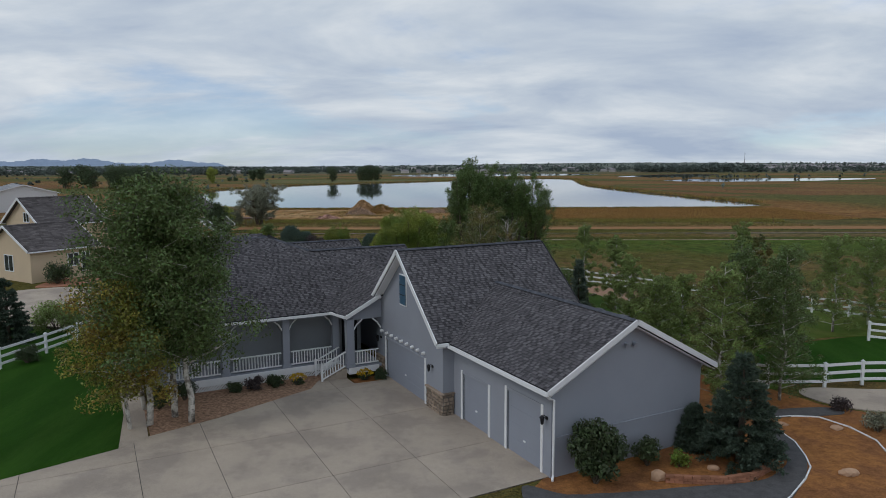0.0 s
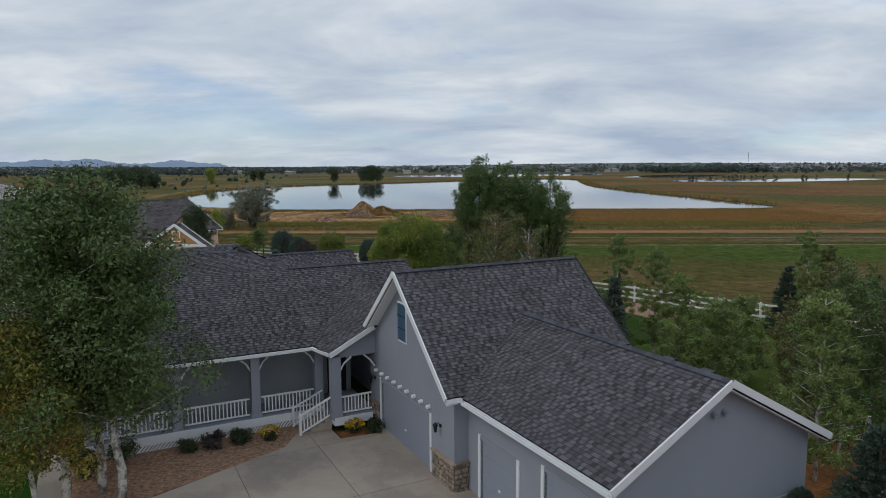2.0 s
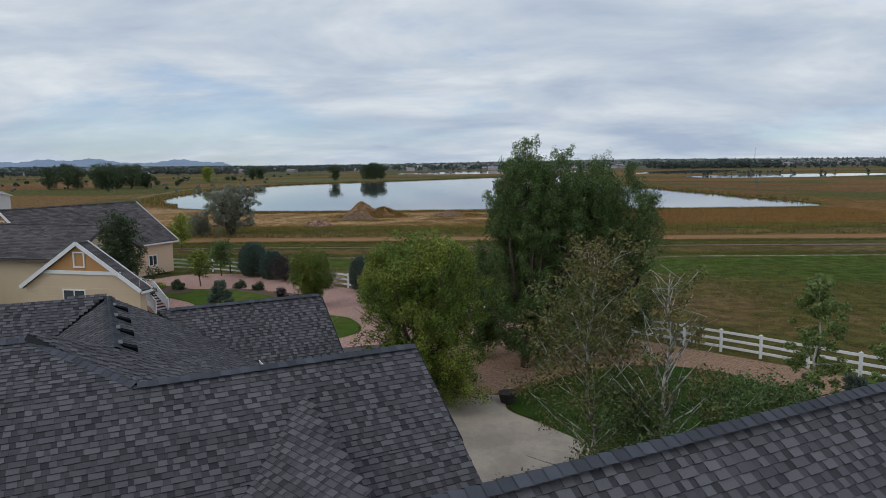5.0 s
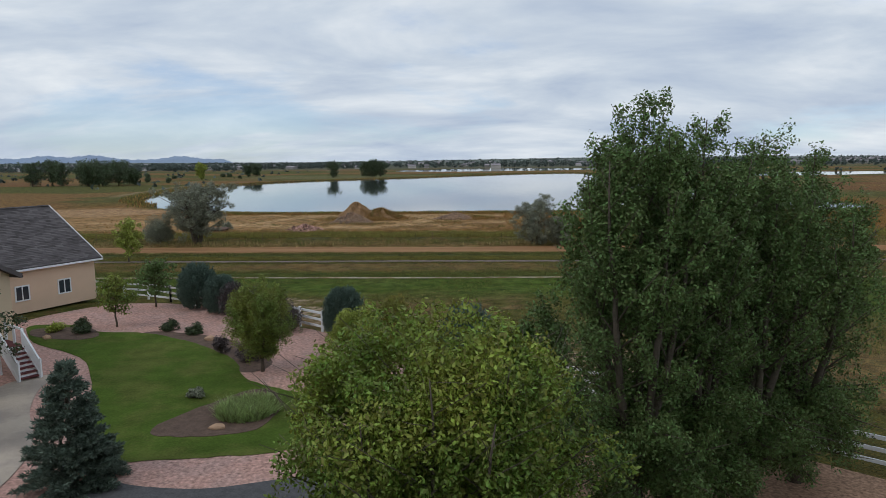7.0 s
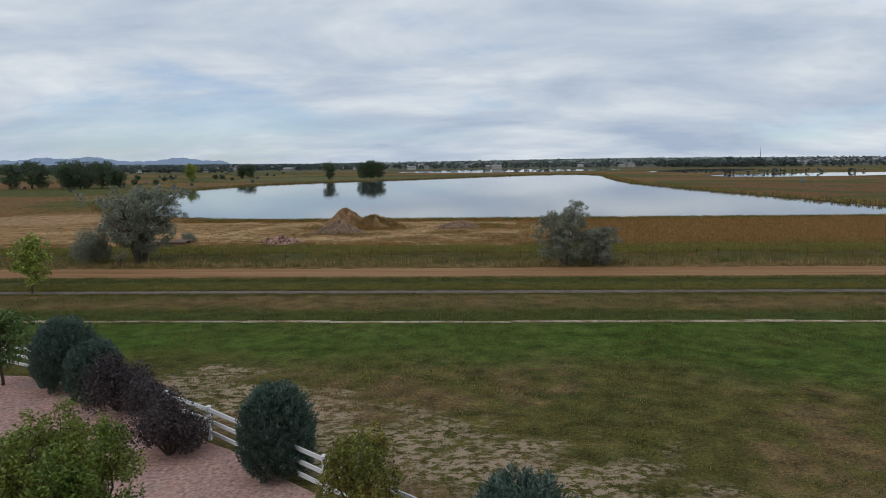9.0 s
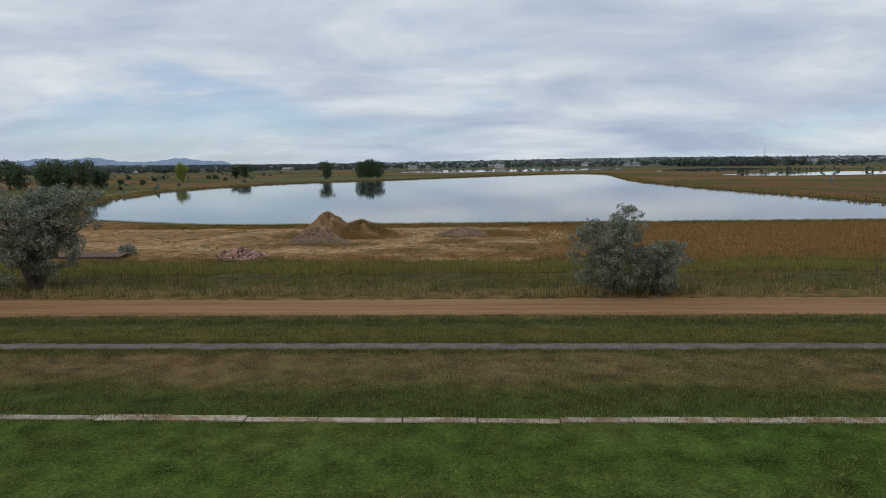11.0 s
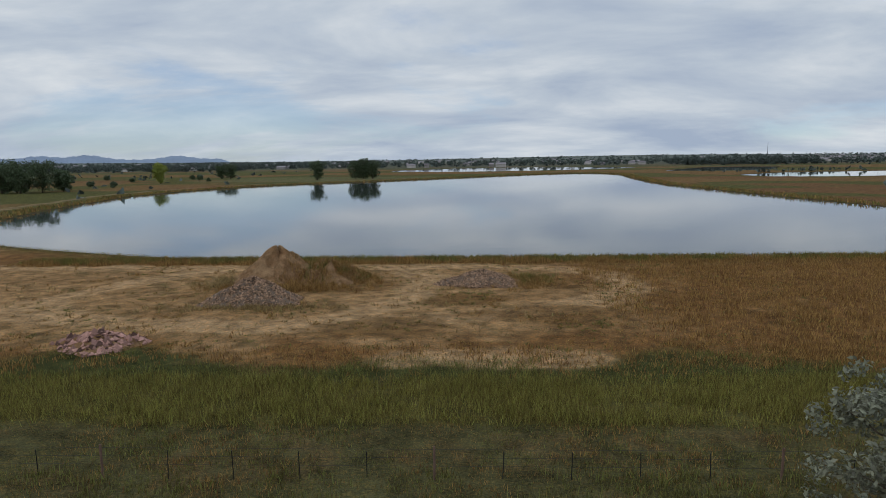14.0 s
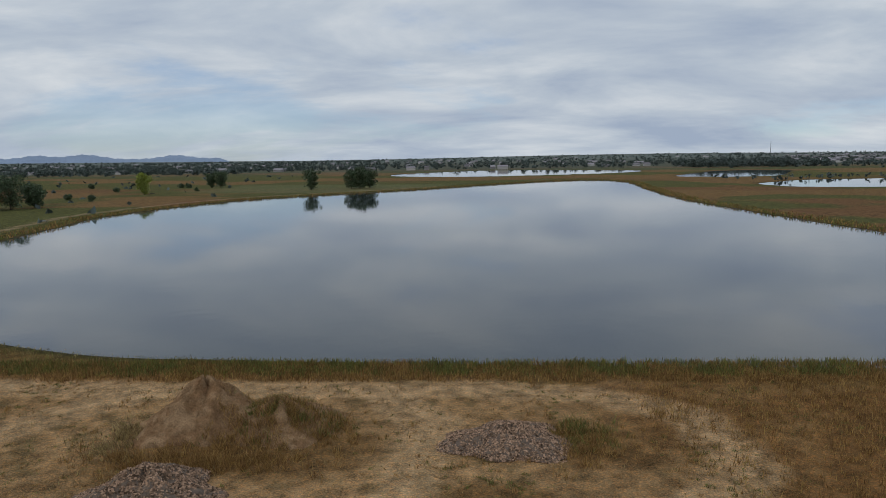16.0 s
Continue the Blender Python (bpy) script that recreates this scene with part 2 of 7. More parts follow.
M["ground"] = ground_mat()
for key in ("ground", "lawn", "front_lawn", "mulch", "pink_gravel", "river_gravel", "grey_gravel", "dirt_road", "path", "soil", "shingle", "single_shingle", "under_shingle", "shingle_base", "cap", "nbr_shingle"):
    M[key].node_tree.nodes["Principled BSDF"].inputs["Specular IOR Level"].default_value = 0.03
M["dark_mulch"] = mat("dark_mulch", (0.115, 0.075, 0.055), 0.95, var=0.45, scale=3, fine=16, bump=0.8, bump_dist=0.04)
M["grey_sheet"] = mat("grey_sheet_metal", (0.30, 0.30, 0.32), 0.5, var=0.05)
M["hood"] = mat("pale_vent_hood", (0.14, 0.145, 0.15), 0.6, var=0.1)
M["terracotta"] = mat("planter_pot", (0.045, 0.04, 0.038), 0.7, var=0.2)
M["red_paint"] = mat("red_paint", (0.30, 0.03, 0.03), 0.4, var=0.1)
M["dark_wood"] = mat("dark_red_treads", (0.12, 0.03, 0.03), 0.8, var=0.2)
M["metal_white"] = mat("white_sheet_metal", (0.62, 0.62, 0.62), 0.5, var=0.05)
# hill colour holds the blue of distance haze, not the hills' own tone
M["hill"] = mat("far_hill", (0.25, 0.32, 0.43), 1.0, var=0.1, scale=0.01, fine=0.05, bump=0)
M["rust"] = mat("rusty_wood", (0.16, 0.10, 0.075), 0.9, var=0.3)


def leaf_mat(name, color, var=0.25, hue=0.03, second=None, spec=0.35):
    return mat(name, color, 0.5, var=var, scale=0.7, fine=6, bump=0, island=0.55, hue=hue, translucent=0.26, spec=spec, second=second, second_scale=0.5)


M["leaf_aspen"] = leaf_mat("aspen_leaf", (0.114, 0.160, 0.051))
M["leaf_cotton"] = leaf_mat("cottonwood_leaf", (0.126, 0.182, 0.060), spec=0.2)
M["leaf_maple"] = leaf_mat("maple_leaf", (0.158, 0.218, 0.037), second=(0.272, 0.302, 0.051))
M["leaf_garden"] = leaf_mat("garden_leaf", (0.150, 0.198, 0.038), second=(0.235, 0.255, 0.050))
M["leaf_autumn"] = leaf_mat("autumn_leaf", (0.20, 0.205, 0.040), hue=0.025, second=(0.33, 0.225, 0.05))
M["leaf_birch"] = leaf_mat("birch_leaf", (0.150, 0.160, 0.052), second=(0.21, 0.165, 0.06))
M["leaf_spruce"] = leaf_mat("spruce_needle", (0.120, 0.160, 0.120), hue=0.01)
M["leaf_dark_spruce"] = leaf_mat("dark_spruce_needle", (0.072, 0.105, 0.074), hue=0.01)
M["leaf_juniper"] = leaf_mat("juniper_needle", (0.105, 0.158, 0.122), hue=0.01)
M["leaf_purple"] = leaf_mat("plum_leaf", (0.078, 0.058, 0.058), hue=0.02)
M["leaf_olive"] = leaf_mat("silver_leaf", (0.235, 0.245, 0.175), hue=0.01)
M["leaf_lime"] = leaf_mat("lime_leaf", (0.295, 0.330, 0.060), hue=0.02)
M["leaf_far"] = leaf_mat("far_leaf", (0.085, 0.118, 0.058), hue=0.02)
# far-woods leaf: air haze is put into its grey-blue green
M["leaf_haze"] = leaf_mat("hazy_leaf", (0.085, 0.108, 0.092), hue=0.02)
M["leaf_side"] = leaf_mat("light_aspen_leaf", (0.205, 0.262, 0.078))
M["leaf_shrub"] = leaf_mat("shrub_leaf", (0.06, 0.085, 0.036), hue=0.02)
M["leaf_iris"] = leaf_mat("iris_leaf", (0.27, 0.34, 0.12), hue=0.02)
M["bloom"] = leaf_mat("yellow_bloom", (0.65, 0.42, 0.02), hue=0.02)
M["grass_green"] = leaf_mat("green_grass_blade", (0.168, 0.162, 0.050), hue=0.03, spec=0.05)
M["grass_meadow"] = leaf_mat("meadow_grass_blade", (0.245, 0.212, 0.062), hue=0.03, spec=0.05)
M["grass_yellow"] = leaf_mat("yellowing_grass_blade", (0.225, 0.195, 0.052), hue=0.02, spec=0.05)
M["grass_dry"] = leaf_mat("dry_grass_blade", (0.33, 0.240, 0.110), hue=0.015, spec=0.05)
M["grass_rust"] = leaf_mat("rust_grass_blade", (0.32, 0.188, 0.070), hue=0.015, spec=0.05)


def water_mat():
    m = bpy.data.materials.new("lake_water")
    m.use_nodes = True
    b = m.node_tree.nodes["Principled BSDF"]
    b.inputs["Base Color"].default_value = (0.045, 0.055, 0.06, 1)
    b.inputs["Roughness"].default_value = 0.03
    b.inputs["IOR"].default_value = 1.33
    N, K = m.node_tree.nodes.new, m.node_tree.links.new
    g, n = N("ShaderNodeNewGeometry"), N("ShaderNodeTexNoise")
    n.inputs["Scale"].default_value, n.inputs["Detail"].default_value = 0.5, 4
    bp = N("ShaderNodeBump"); bp.inputs["Strength"].default_value, bp.inputs["Distance"].default_value = 0.10, 0.08
    K(g.outputs["Position"], n.inputs["Vector"]); K(n.outputs["Fac"], bp.inputs["Height"]); K(bp.outputs[0], b.inputs["Normal"])
    return m


M["water"] = water_mat()

# ---- builders ----
BASE = {}


def thing(name, at, label, category, group="", kind=""):
    """An empty at the base of a thing, which parents its parts."""
    e = new(name)
    e.location = at
    e.empty_display_size = 0.3
    BASE[e] = Vector(at)
    return tagged(e, label, category, group, kind)


def root(ob):
    while ob.parent:
        ob = ob.parent
    return ob


def data(name, verts, faces, material, origin=(0, 0, 0), smooth=False):
    me = bpy.data.meshes.new(name)
    v = np.asarray(verts, float).reshape(-1, 3) - np.asarray(origin, float)
    me.from_pydata(v.tolist(), [], faces)
    me.materials.append(material)
    if smooth:
        me.polygons.foreach_set("use_smooth", [True] * len(me.polygons))
    me.update()
    return me


def part(name, vf, material, parent, label="", smooth=False):
    """One mesh under a thing or part; vf: vertices in world metres and faces."""
    o = BASE.get(root(parent), Vector())
    ob = new(name, data(name, vf[0], vf[1], material, o, smooth))
    ob.parent = parent
    return tagged(ob, label)


def solo(name, vf, material, label, category, group="", kind="", smooth=False, at=None):
    """A thing that is one mesh."""
    v = np.asarray(vf[0], float).reshape(-1, 3)
    at = at if at is not None else (float(v[:, 0].mean()), float(v[:, 1].mean()), float(v[:, 2].min()))
    ob = new(name, data(name, v, vf[1], material, at, smooth))
    ob.location = at
    return tagged(ob, label, category, group, kind)


def join(*parts):
    V, Fc = [], []
    for v, f in parts:
        n = len(V)
        V += [tuple(p) for p in v]
        Fc += [tuple(i + n for i in q) for q in f]
    return V, Fc


def obox(p, ax, ay, az):
    """A box from corner p along three edge vectors, corners slightly chamfered on the long edges."""
    p, ax, ay, az = (Vector(q) for q in (p, ax, ay, az))
    v = [p, p + ax, p + ax + ay, p + ay]
    v = v + [q + az for q in v]
    return [tuple(q) for q in v], [(0, 3, 2, 1), (4, 5, 6, 7), (0, 1, 5, 4), (1, 2, 6, 5), (2, 3, 7, 6), (3, 0, 4, 7)]


def beam(a, b, w, h, up=(0, 0, 1)):
    """A board from a to b, its centre line given, w wide and h high."""
    a, b, up = Vector(a), Vector(b), Vector(up)
    d = (b - a).normalized()
    s = d.cross(up)
    if s.length < 1e-4:
        s = d.cross(Vector((1, 0, 0)))
    s = s.normalized() * w
    t = s.cross(d).normalized() * h
    return obox(a - s / 2 - t / 2, b - a, s, t)


def slab(poly, thick):
    """A plate under a flat polygon (points in space), thick along its normal, downwards."""
    P = [Vector(p) for p in poly]
    n = Vector()
    for i in range(len(P)):
        n += P[i].cross(P[(i + 1) % len(P)])
    n.normalize()
    if n.z < 0:
        P.reverse(); n = -n
    k = len(P)
    v = [tuple(p) for p in P] + [tuple(p - n * thick) for p in P]
    f = [tuple(range(k)), tuple(range(2 * k - 1, k - 1, -1))]
    f += [(i, k + i, k + (i + 1) % k, (i + 1) % k) for i in range(k)]
    return v, f


def tube(points, radii, n=8, caps=True):
    V, Fc = [], []
    pts = [Vector(p) for p in points]
    for i, p in enumerate(pts):
        d = (pts[min(i + 1, len(pts) - 1)] - pts[max(i - 1, 0)]).normalized()
        s = d.orthogonal().normalized()
        if i:
            s = (prev - d * prev.dot(d)).normalized()
        prev = s
        t = d.cross(s)
        for k in range(n):
            a = 2 * math.pi * k / n
            V.append(tuple(p + (s * math.cos(a) + t * math.sin(a)) * radii[i]))
    for i in range(len(pts) - 1):
        for k in range(n):
            Fc.append((i * n + k, i * n + (k + 1) % n, (i + 1) * n + (k + 1) % n, (i + 1) * n + k))
    if caps:
        Fc.append(tuple(range(n - 1, -1, -1)))
        Fc.append(tuple(range((len(pts) - 1) * n, len(pts) * n)))
    return V, Fc


def h(x, y):
    """Height of the ground."""
    x, y = np.asarray(x, float), np.asarray(y, float)
    st = lambda a, b: (lambda k: k * k * (3 - 2 * k))(np.clip((y - a) / (b - a), 0, 1))
    return -0.35 * st(80, 102) - 0.4 * st(129, 152) - 0.05 * st(152, 200)


def hz(x, y):
    return float(h(x, y))


def sheet(poly, lift=0.02, step=2.0, wob=0.0, seed=1, flat=None):
    """A patch of ground cover: a closed outline (x, y), resampled, edge wobbled, laid on the ground."""
    rnd = random.Random(seed)
    out = []
    for i, a in enumerate(poly):
        b = poly[(i + 1) % len(poly)]
        n = max(1, int(math.dist(a, b) / step))
        for k in range(n):
            q = k / n
            out.append((a[0] + (b[0] - a[0]) * q + rnd.uniform(-wob, wob), a[1] + (b[1] - a[1]) * q + rnd.uniform(-wob, wob)))
    bm = bmesh.new()
    vs = [bm.verts.new((x, y, (hz(x, y) if flat is None else flat) + lift)) for x, y in out]
    f = bm.faces.new(vs)
    if f.normal.z < 0:
        f.normal_flip()
    low = [bm.verts.new(v.co - Vector((0, 0, lift + 0.05))) for v in vs]
    n = len(vs)
    for i in range(n):
        bm.faces.new((vs[i], vs[(i + 1) % n], low[(i + 1) % n], low[i]))
    bmesh.ops.triangulate(bm, faces=[q for q in bm.faces if len(q.verts) > 4])
    if flat is None and max(p[1] for p in out) > 79:
        base = set(low)
        for _ in range(4):
            far = [e for e in bm.edges if e.calc_length() > 2.5 and not (e.verts[0] in base or e.verts[1] in base)]
            if far:
                bmesh.ops.subdivide_edges(bm, edges=far, cuts=1)
                bmesh.ops.triangulate(bm, faces=[q for q in bm.faces if len(q.verts) > 4])
        for v in bm.verts:
            if v not in base:
                v.co.z = hz(v.co.x, v.co.y) + lift
    bmesh.ops.recalc_face_normals(bm, faces=bm.faces)
    bm.verts.index_update()
    V = [tuple(v.co) for v in bm.verts]
    Fc = [tuple(v.index for v in q.verts) for q in bm.faces]
    bm.free()
    return V, Fc


def smooth_loop(pts, n=6):
    """A closed smooth curve through points."""
    out, k = [], len(pts)
    for i in range(k):
        p0, p1, p2, p3 = (Vector((*pts[(i + j) % k], 0)) for j in (-1, 0, 1, 2))
        for q in range(n):
            t = q / n
            p = 0.5 * (2 * p1 + (p2 - p0) * t + (2 * p0 - 5 * p1 + 4 * p2 - p3) * t * t + (3 * p1 - p0 - 3 * p2 + p3) * t ** 3)
            out.append((p.x, p.y))
    return out


def leaves(centres, radii, count, size, seed=0, squash=1.0, up=0.3):
    """Many small bent leaves (each a folded diamond of two triangles) scattered round clump centres."""
    g = np.random.default_rng(seed)
    C, R = np.asarray(centres, float), np.asarray(radii, float)
    w = R ** 2 / (R ** 2).sum()
    i = g.choice(len(C), count, p=w)
    d = g.normal(size=(count, 3)); d /= np.linalg.norm(d, axis=1)[:, None]
    r = g.random(count) ** 0.45
    p = C[i] + d * (R[i] * r)[:, None] * np.array([1, 1, squash])
    nrm = d + g.normal(size=(count, 3)) * 0.8 + np.array([0, 0, up]); nrm /= np.linalg.norm(nrm, axis=1)[:, None]
    a = np.cross(nrm, g.normal(size=(count, 3))); a /= np.linalg.norm(a, axis=1)[:, None] + 1e-9
    b = np.cross(nrm, a)
    s = (size * (0.6 + 0.8 * g.random(count)))[:, None]
    v = np.stack([p - a * s, p - b * s * 0.5 + nrm * s * 0.15, p + a * s, p + b * s * 0.5 + nrm * s * 0.15], 1).reshape(-1, 3)
    k = np.arange(count)[:, None] * 4
    f = np.concatenate([k + [0, 1, 2], k + [0, 2, 3]], 1).reshape(-1, 3)
    return v, f


def fast_mesh(name, v, f, material, origin=(0, 0, 0)):
    """A large triangle mesh straight from arrays."""
    me = bpy.data.meshes.new(name)
    v = np.asarray(v, np.float32) - np.asarray(origin, np.float32)
    f = np.asarray(f, np.int32)
    me.vertices.add(len(v)); me.vertices.foreach_set("co", v.ravel())
    me.loops.add(f.size); me.loops.foreach_set("vertex_index", f.ravel())
    me.polygons.add(len(f))
    me.polygons.foreach_set("loop_start", np.arange(0, f.size, f.shape[1], dtype=np.int32))
    me.materials.append(material)
    me.update(calc_edges=True)
    return me


def leafy(name, vf, material, parent, label=""):
    o = BASE.get(root(parent), Vector())
    ob = new(name, fast_mesh(name, vf[0], vf[1], material, o))
    ob.parent = parent
    return tagged(ob, label)


def limb(rnd, a, b, r0, r1, n=5, wander=0.08, seg=7):
    a, b = Vector(a), Vector(b)
    L = (b - a).length
    pts, rad = [], []
    for i in range(seg):
        k = i / (seg - 1)
        off = Vector((rnd.uniform(-1, 1), rnd.uniform(-1, 1), rnd.uniform(-0.4, 0.4))) * wander * L * (k * (1 - k) * 3)
        pts.append(a.lerp(b, k) + off); rad.append(r0 + (r1 - r0) * k)
    return tube(pts, rad, n), pts


def tree(name, at, height, crown_r, trunk_r, leaf, bark, label, category="tree", group="", count=5000, size=0.11, seed=1,
         crown_from=0.25, stems=1, spread=0.6, shape="round", limbs=16, lean=(0, 0), clump=0.3, bare=0.0, top=1.0, clumps=None):
    """A tapered trunk with limbs and a crown of clumps of small leaves. at: ground point (x, y)."""
    rnd = random.Random(seed)
    x, y = at
    z0 = hz(x, y)
    t = thing(name, (x, y, z0), label, category, group)
    wood, tips = [], []
    for s in range(stems):
        a = 2 * math.pi * s / max(1, stems) + rnd.random()
        off = spread if stems > 1 else 0.0
        base = Vector((x + math.cos(a) * off * 0.35, y + math.sin(a) * off * 0.35, z0 - 0.15))
        hh = height * (1 if s == 0 else rnd.uniform(0.8, 0.98))
        end = Vector((x + lean[0] + math.cos(a) * off * crown_r * 0.55, y + lean[1] + math.sin(a) * off * crown_r * 0.55, z0 + hh * 0.93))
        tb, pts = limb(rnd, base, end, trunk_r, trunk_r * 0.12, 8, 0.03, 9)
        wood.append(tb)
        m = max(4, limbs // stems)
        for i in range(m):
            k = crown_from + (0.96 - crown_from) * (i + rnd.random()) / m
            seg = min(len(pts) - 2, int(k * (len(pts) - 1)))
            p = pts[seg].lerp(pts[seg + 1], k * (len(pts) - 1) - seg)
            ka = (k - crown_from) / (1 - crown_from)
            if shape == "round":
                prof = math.sin(math.pi * min(1, 0.18 + 0.80 * ka)) ** 0.7
            elif shape == "cone":
                prof = 1.02 - ka
            elif shape == "poplar":
                prof = 0.12 + 0.88 * (1 - ka) ** 0.75 * (0.7 + 0.3 * min(1, ka * 5))
            elif shape == "column":
                prof = 0.8 * (1 - ka ** 3) + 0.2
            else:
                prof = 0.55 + 0.45 * math.sin(math.pi * ka)
            ang = i * 2.4 + rnd.uniform(-0.5, 0.5)
            rr = crown_r * prof * rnd.uniform(0.6, 1.0) * (0.75 if stems > 1 else 1)
            rise = rr * (rnd.uniform(0.9, 1.6) * min(1, ka * 3.5) - 0.1 if shape == "poplar" else rnd.uniform(0.15, 0.7))
            tip = p + Vector((math.cos(ang) * rr, math.sin(ang) * rr, rise))
            tip.z = min(tip.z, z0 + height)
            lb, lp = limb(rnd, p, tip, trunk_r * 0.38 * (1 - 0.6 * ka), trunk_r * 0.05, 4, 0.06, 5)
            wood.append(lb)
            for q in (0.4, 0.6, 0.8, 1.0):
                c = lp[int(q * (len(lp) - 1))]
                tips.append((c + Vector((rnd.gauss(0, 0.12), rnd.gauss(0, 0.12), rnd.gauss(0, 0.1))) * crown_r, q))
                if rnd.random() < 0.5:
                    c2 = c + Vector((rnd.uniform(-1, 1), rnd.uniform(-1, 1), rnd.uniform(-0.2, 0.7))) * crown_r * 0.3
                    tw, _ = limb(rnd, c, c2, trunk_r * 0.07, trunk_r * 0.02, 3, 0.05, 3)
                    wood.append(tw)
                    tips.append((c2, 1.0))
        tips.append((pts[-1], 1.0))
    part("trunk", join(*wood), bark, t, smooth=True)
    tips = [q for q in tips if rnd.random() >= bare]
    C = [tuple(q[0]) for q in tips]
    R = [crown_r * clump * rnd.uniform(0.55, 1.15) for q in tips]
    leafy("crown", leaves(C, R, count, size, seed, 0.8), leaf, t)
    return t


def plume_tree(name, at, height, crown_r, trunk_r, leaf, bark, label, category="tree", group="", count=50000, size=0.07, seed=1,
               leaders=6, low=0.12, widest=0.38, tip=0.22, sprays=26, clump=0.34, steep=1.3, curve=1.35):
    """A tree of several upright leaders, each hung with steep sprays of small leaf clumps, so that its outline is plumed."""
    rnd = random.Random(seed)
    x, y = at
    z0 = hz(x, y)
    t = thing(name, (x, y, z0), label, category, group)
    wood, C, R = [], [], []

    def reach(k):
        if k < widest:
            return crown_r * (0.62 + 0.38 * (k - low) / (widest - low)) if k > low else crown_r * 0.5
        q = (k - widest) / (1 - widest)
        return crown_r * (1 - (1 - tip) * min(1.0, q) ** curve)

    fork = Vector((x, y, z0 + height * 0.16))
    wood.append(tube([(x, y, z0 - 0.15), (x, y, z0 + 0.3), fork], [trunk_r * 1.25, trunk_r, trunk_r * 0.85], 9))
    for i in range(leaders):
        d = 0.0 if i == 0 else rnd.uniform(0.45, 0.75)
        a = i * 2.4 + rnd.uniform(-0.4, 0.4)
        top_k = 1.0 if i == 0 else 1.0 - 0.13 * d - rnd.uniform(0.0, 0.10)
        off = crown_r * d
        top = Vector((x + math.cos(a) * off * 0.85, y + math.sin(a) * off * 0.85, z0 + height * top_k))
        mid = Vector((x + math.cos(a) * off * 0.75, y + math.sin(a) * off * 0.75, z0 + height * (0.45 + 0.1 * d)))
        pts = []
        for j in range(10):
            q = j / 9
            pts.append(fork * (1 - q) ** 2 + mid * 2 * q * (1 - q) + top * q * q + Vector((rnd.uniform(-1, 1), rnd.uniform(-1, 1), 0)) * 0.06)
        wood.append(tube(pts, [trunk_r * (0.62 - 0.56 * j / 9) for j in range(10)], 6))
        for j in range(sprays):
            q = (j + rnd.random()) / sprays
            q = q ** 0.85
            seg = min(8, int(q * 9))
            p = pts[seg].lerp(pts[seg + 1], q * 9 - seg)
            k = (p.z - z0) / height
            rr = reach(k) * (0.66 if i else 0.9) * rnd.uniform(0.5, 1.1) * (1 - 0.30 * q)
            sa = j * 2.4 + rnd.uniform(-0.6, 0.6)
            rise = rr * steep * rnd.uniform(0.5, 1.15) * (0.25 + 0.75 * min(1, q * 2.2))
            e = p + Vector((math.cos(sa) * rr, math.sin(sa) * rr, rise - 0.25 * rr * (q < 0.2)))
            e.z = min(e.z, z0 + height * (1.0 if i == 0 else top_k + 0.02))
            e.z = max(e.z, z0 + height * low * 0.8)
            wood.append(limb(rnd, p, e, trunk_r * 0.20 * (1.1 - q), trunk_r * 0.03, 4, 0.05, 4)[0])
            n = 5
            for w in range(n):
                f = 0.35 + 0.65 * (w + rnd.random() * 0.6) / n
                c = p.lerp(e, f) + Vector((rnd.gauss(0, 0.13), rnd.gauss(0, 0.13), rnd.gauss(0, 0.15)))
                C.append(tuple(c)); R.append(clump * rnd.uniform(0.55, 1.15) * (1.15 - 0.4 * f))
        for j in range(26):
            q = 0.62 + 0.37 * (j + rnd.random()) / 26
            seg = min(8, int(q * 9))
            w = 0.12 + 0.8 * (1 - q)
            C.append(tuple(pts[seg].lerp(pts[seg + 1], q * 9 - seg) + Vector((rnd.gauss(0, w), rnd.gauss(0, w), -0.2 - 0.2 * rnd.random())))); R.append(clump * rnd.uniform(0.5, 0.85))
    for j in range(sprays * 2):
        k = low + 0.34 * rnd.random()
        p = Vector((x, y, z0 + height * k * 0.8))
        sa, rr = j * 2.4 + rnd.uniform(-0.6, 0.6), reach(max(k, low + 0.01)) * rnd.uniform(0.6, 1.12)
        e = p + Vector((math.cos(sa) * rr, math.sin(sa) * rr, rr * rnd.uniform(-0.15, 0.55)))
        e.z = max(e.z, z0 + height * low * 0.7)
        wood.append(limb(rnd, p, e, trunk_r * 0.22, trunk_r * 0.03, 4, 0.05, 4)[0])
        for w in range(6):
            f = 0.3 + 0.7 * (w + rnd.random() * 0.6) / 6
            C.append(tuple(p.lerp(e, f) + Vector((rnd.gauss(0, 0.16), rnd.gauss(0, 0.16), rnd.gauss(0, 0.2))))); R.append(clump * rnd.uniform(0.6, 1.2))
    part("trunk", join(*wood), bark, t, smooth=True)
    for j, (c, r) in enumerate(zip(C, R)):
        d = Vector((c[0] - x, c[1] - y))
        most = max(0.15, reach((c[2] - z0) / height) * (1 + 0.14 * math.sin(3 * math.atan2(d.y, d.x) + seed + c[2])) - r * 0.7)
        if d.length > most:
            d = d * (most * rnd.uniform(0.82, 1.0) / d.length)
            C[j] = (x + d.x, y + d.y, min(c[2], z0 + height - r))
    leafy("crown", leaves(C, R, count, size, seed, 1.25), leaf, t)
    return t


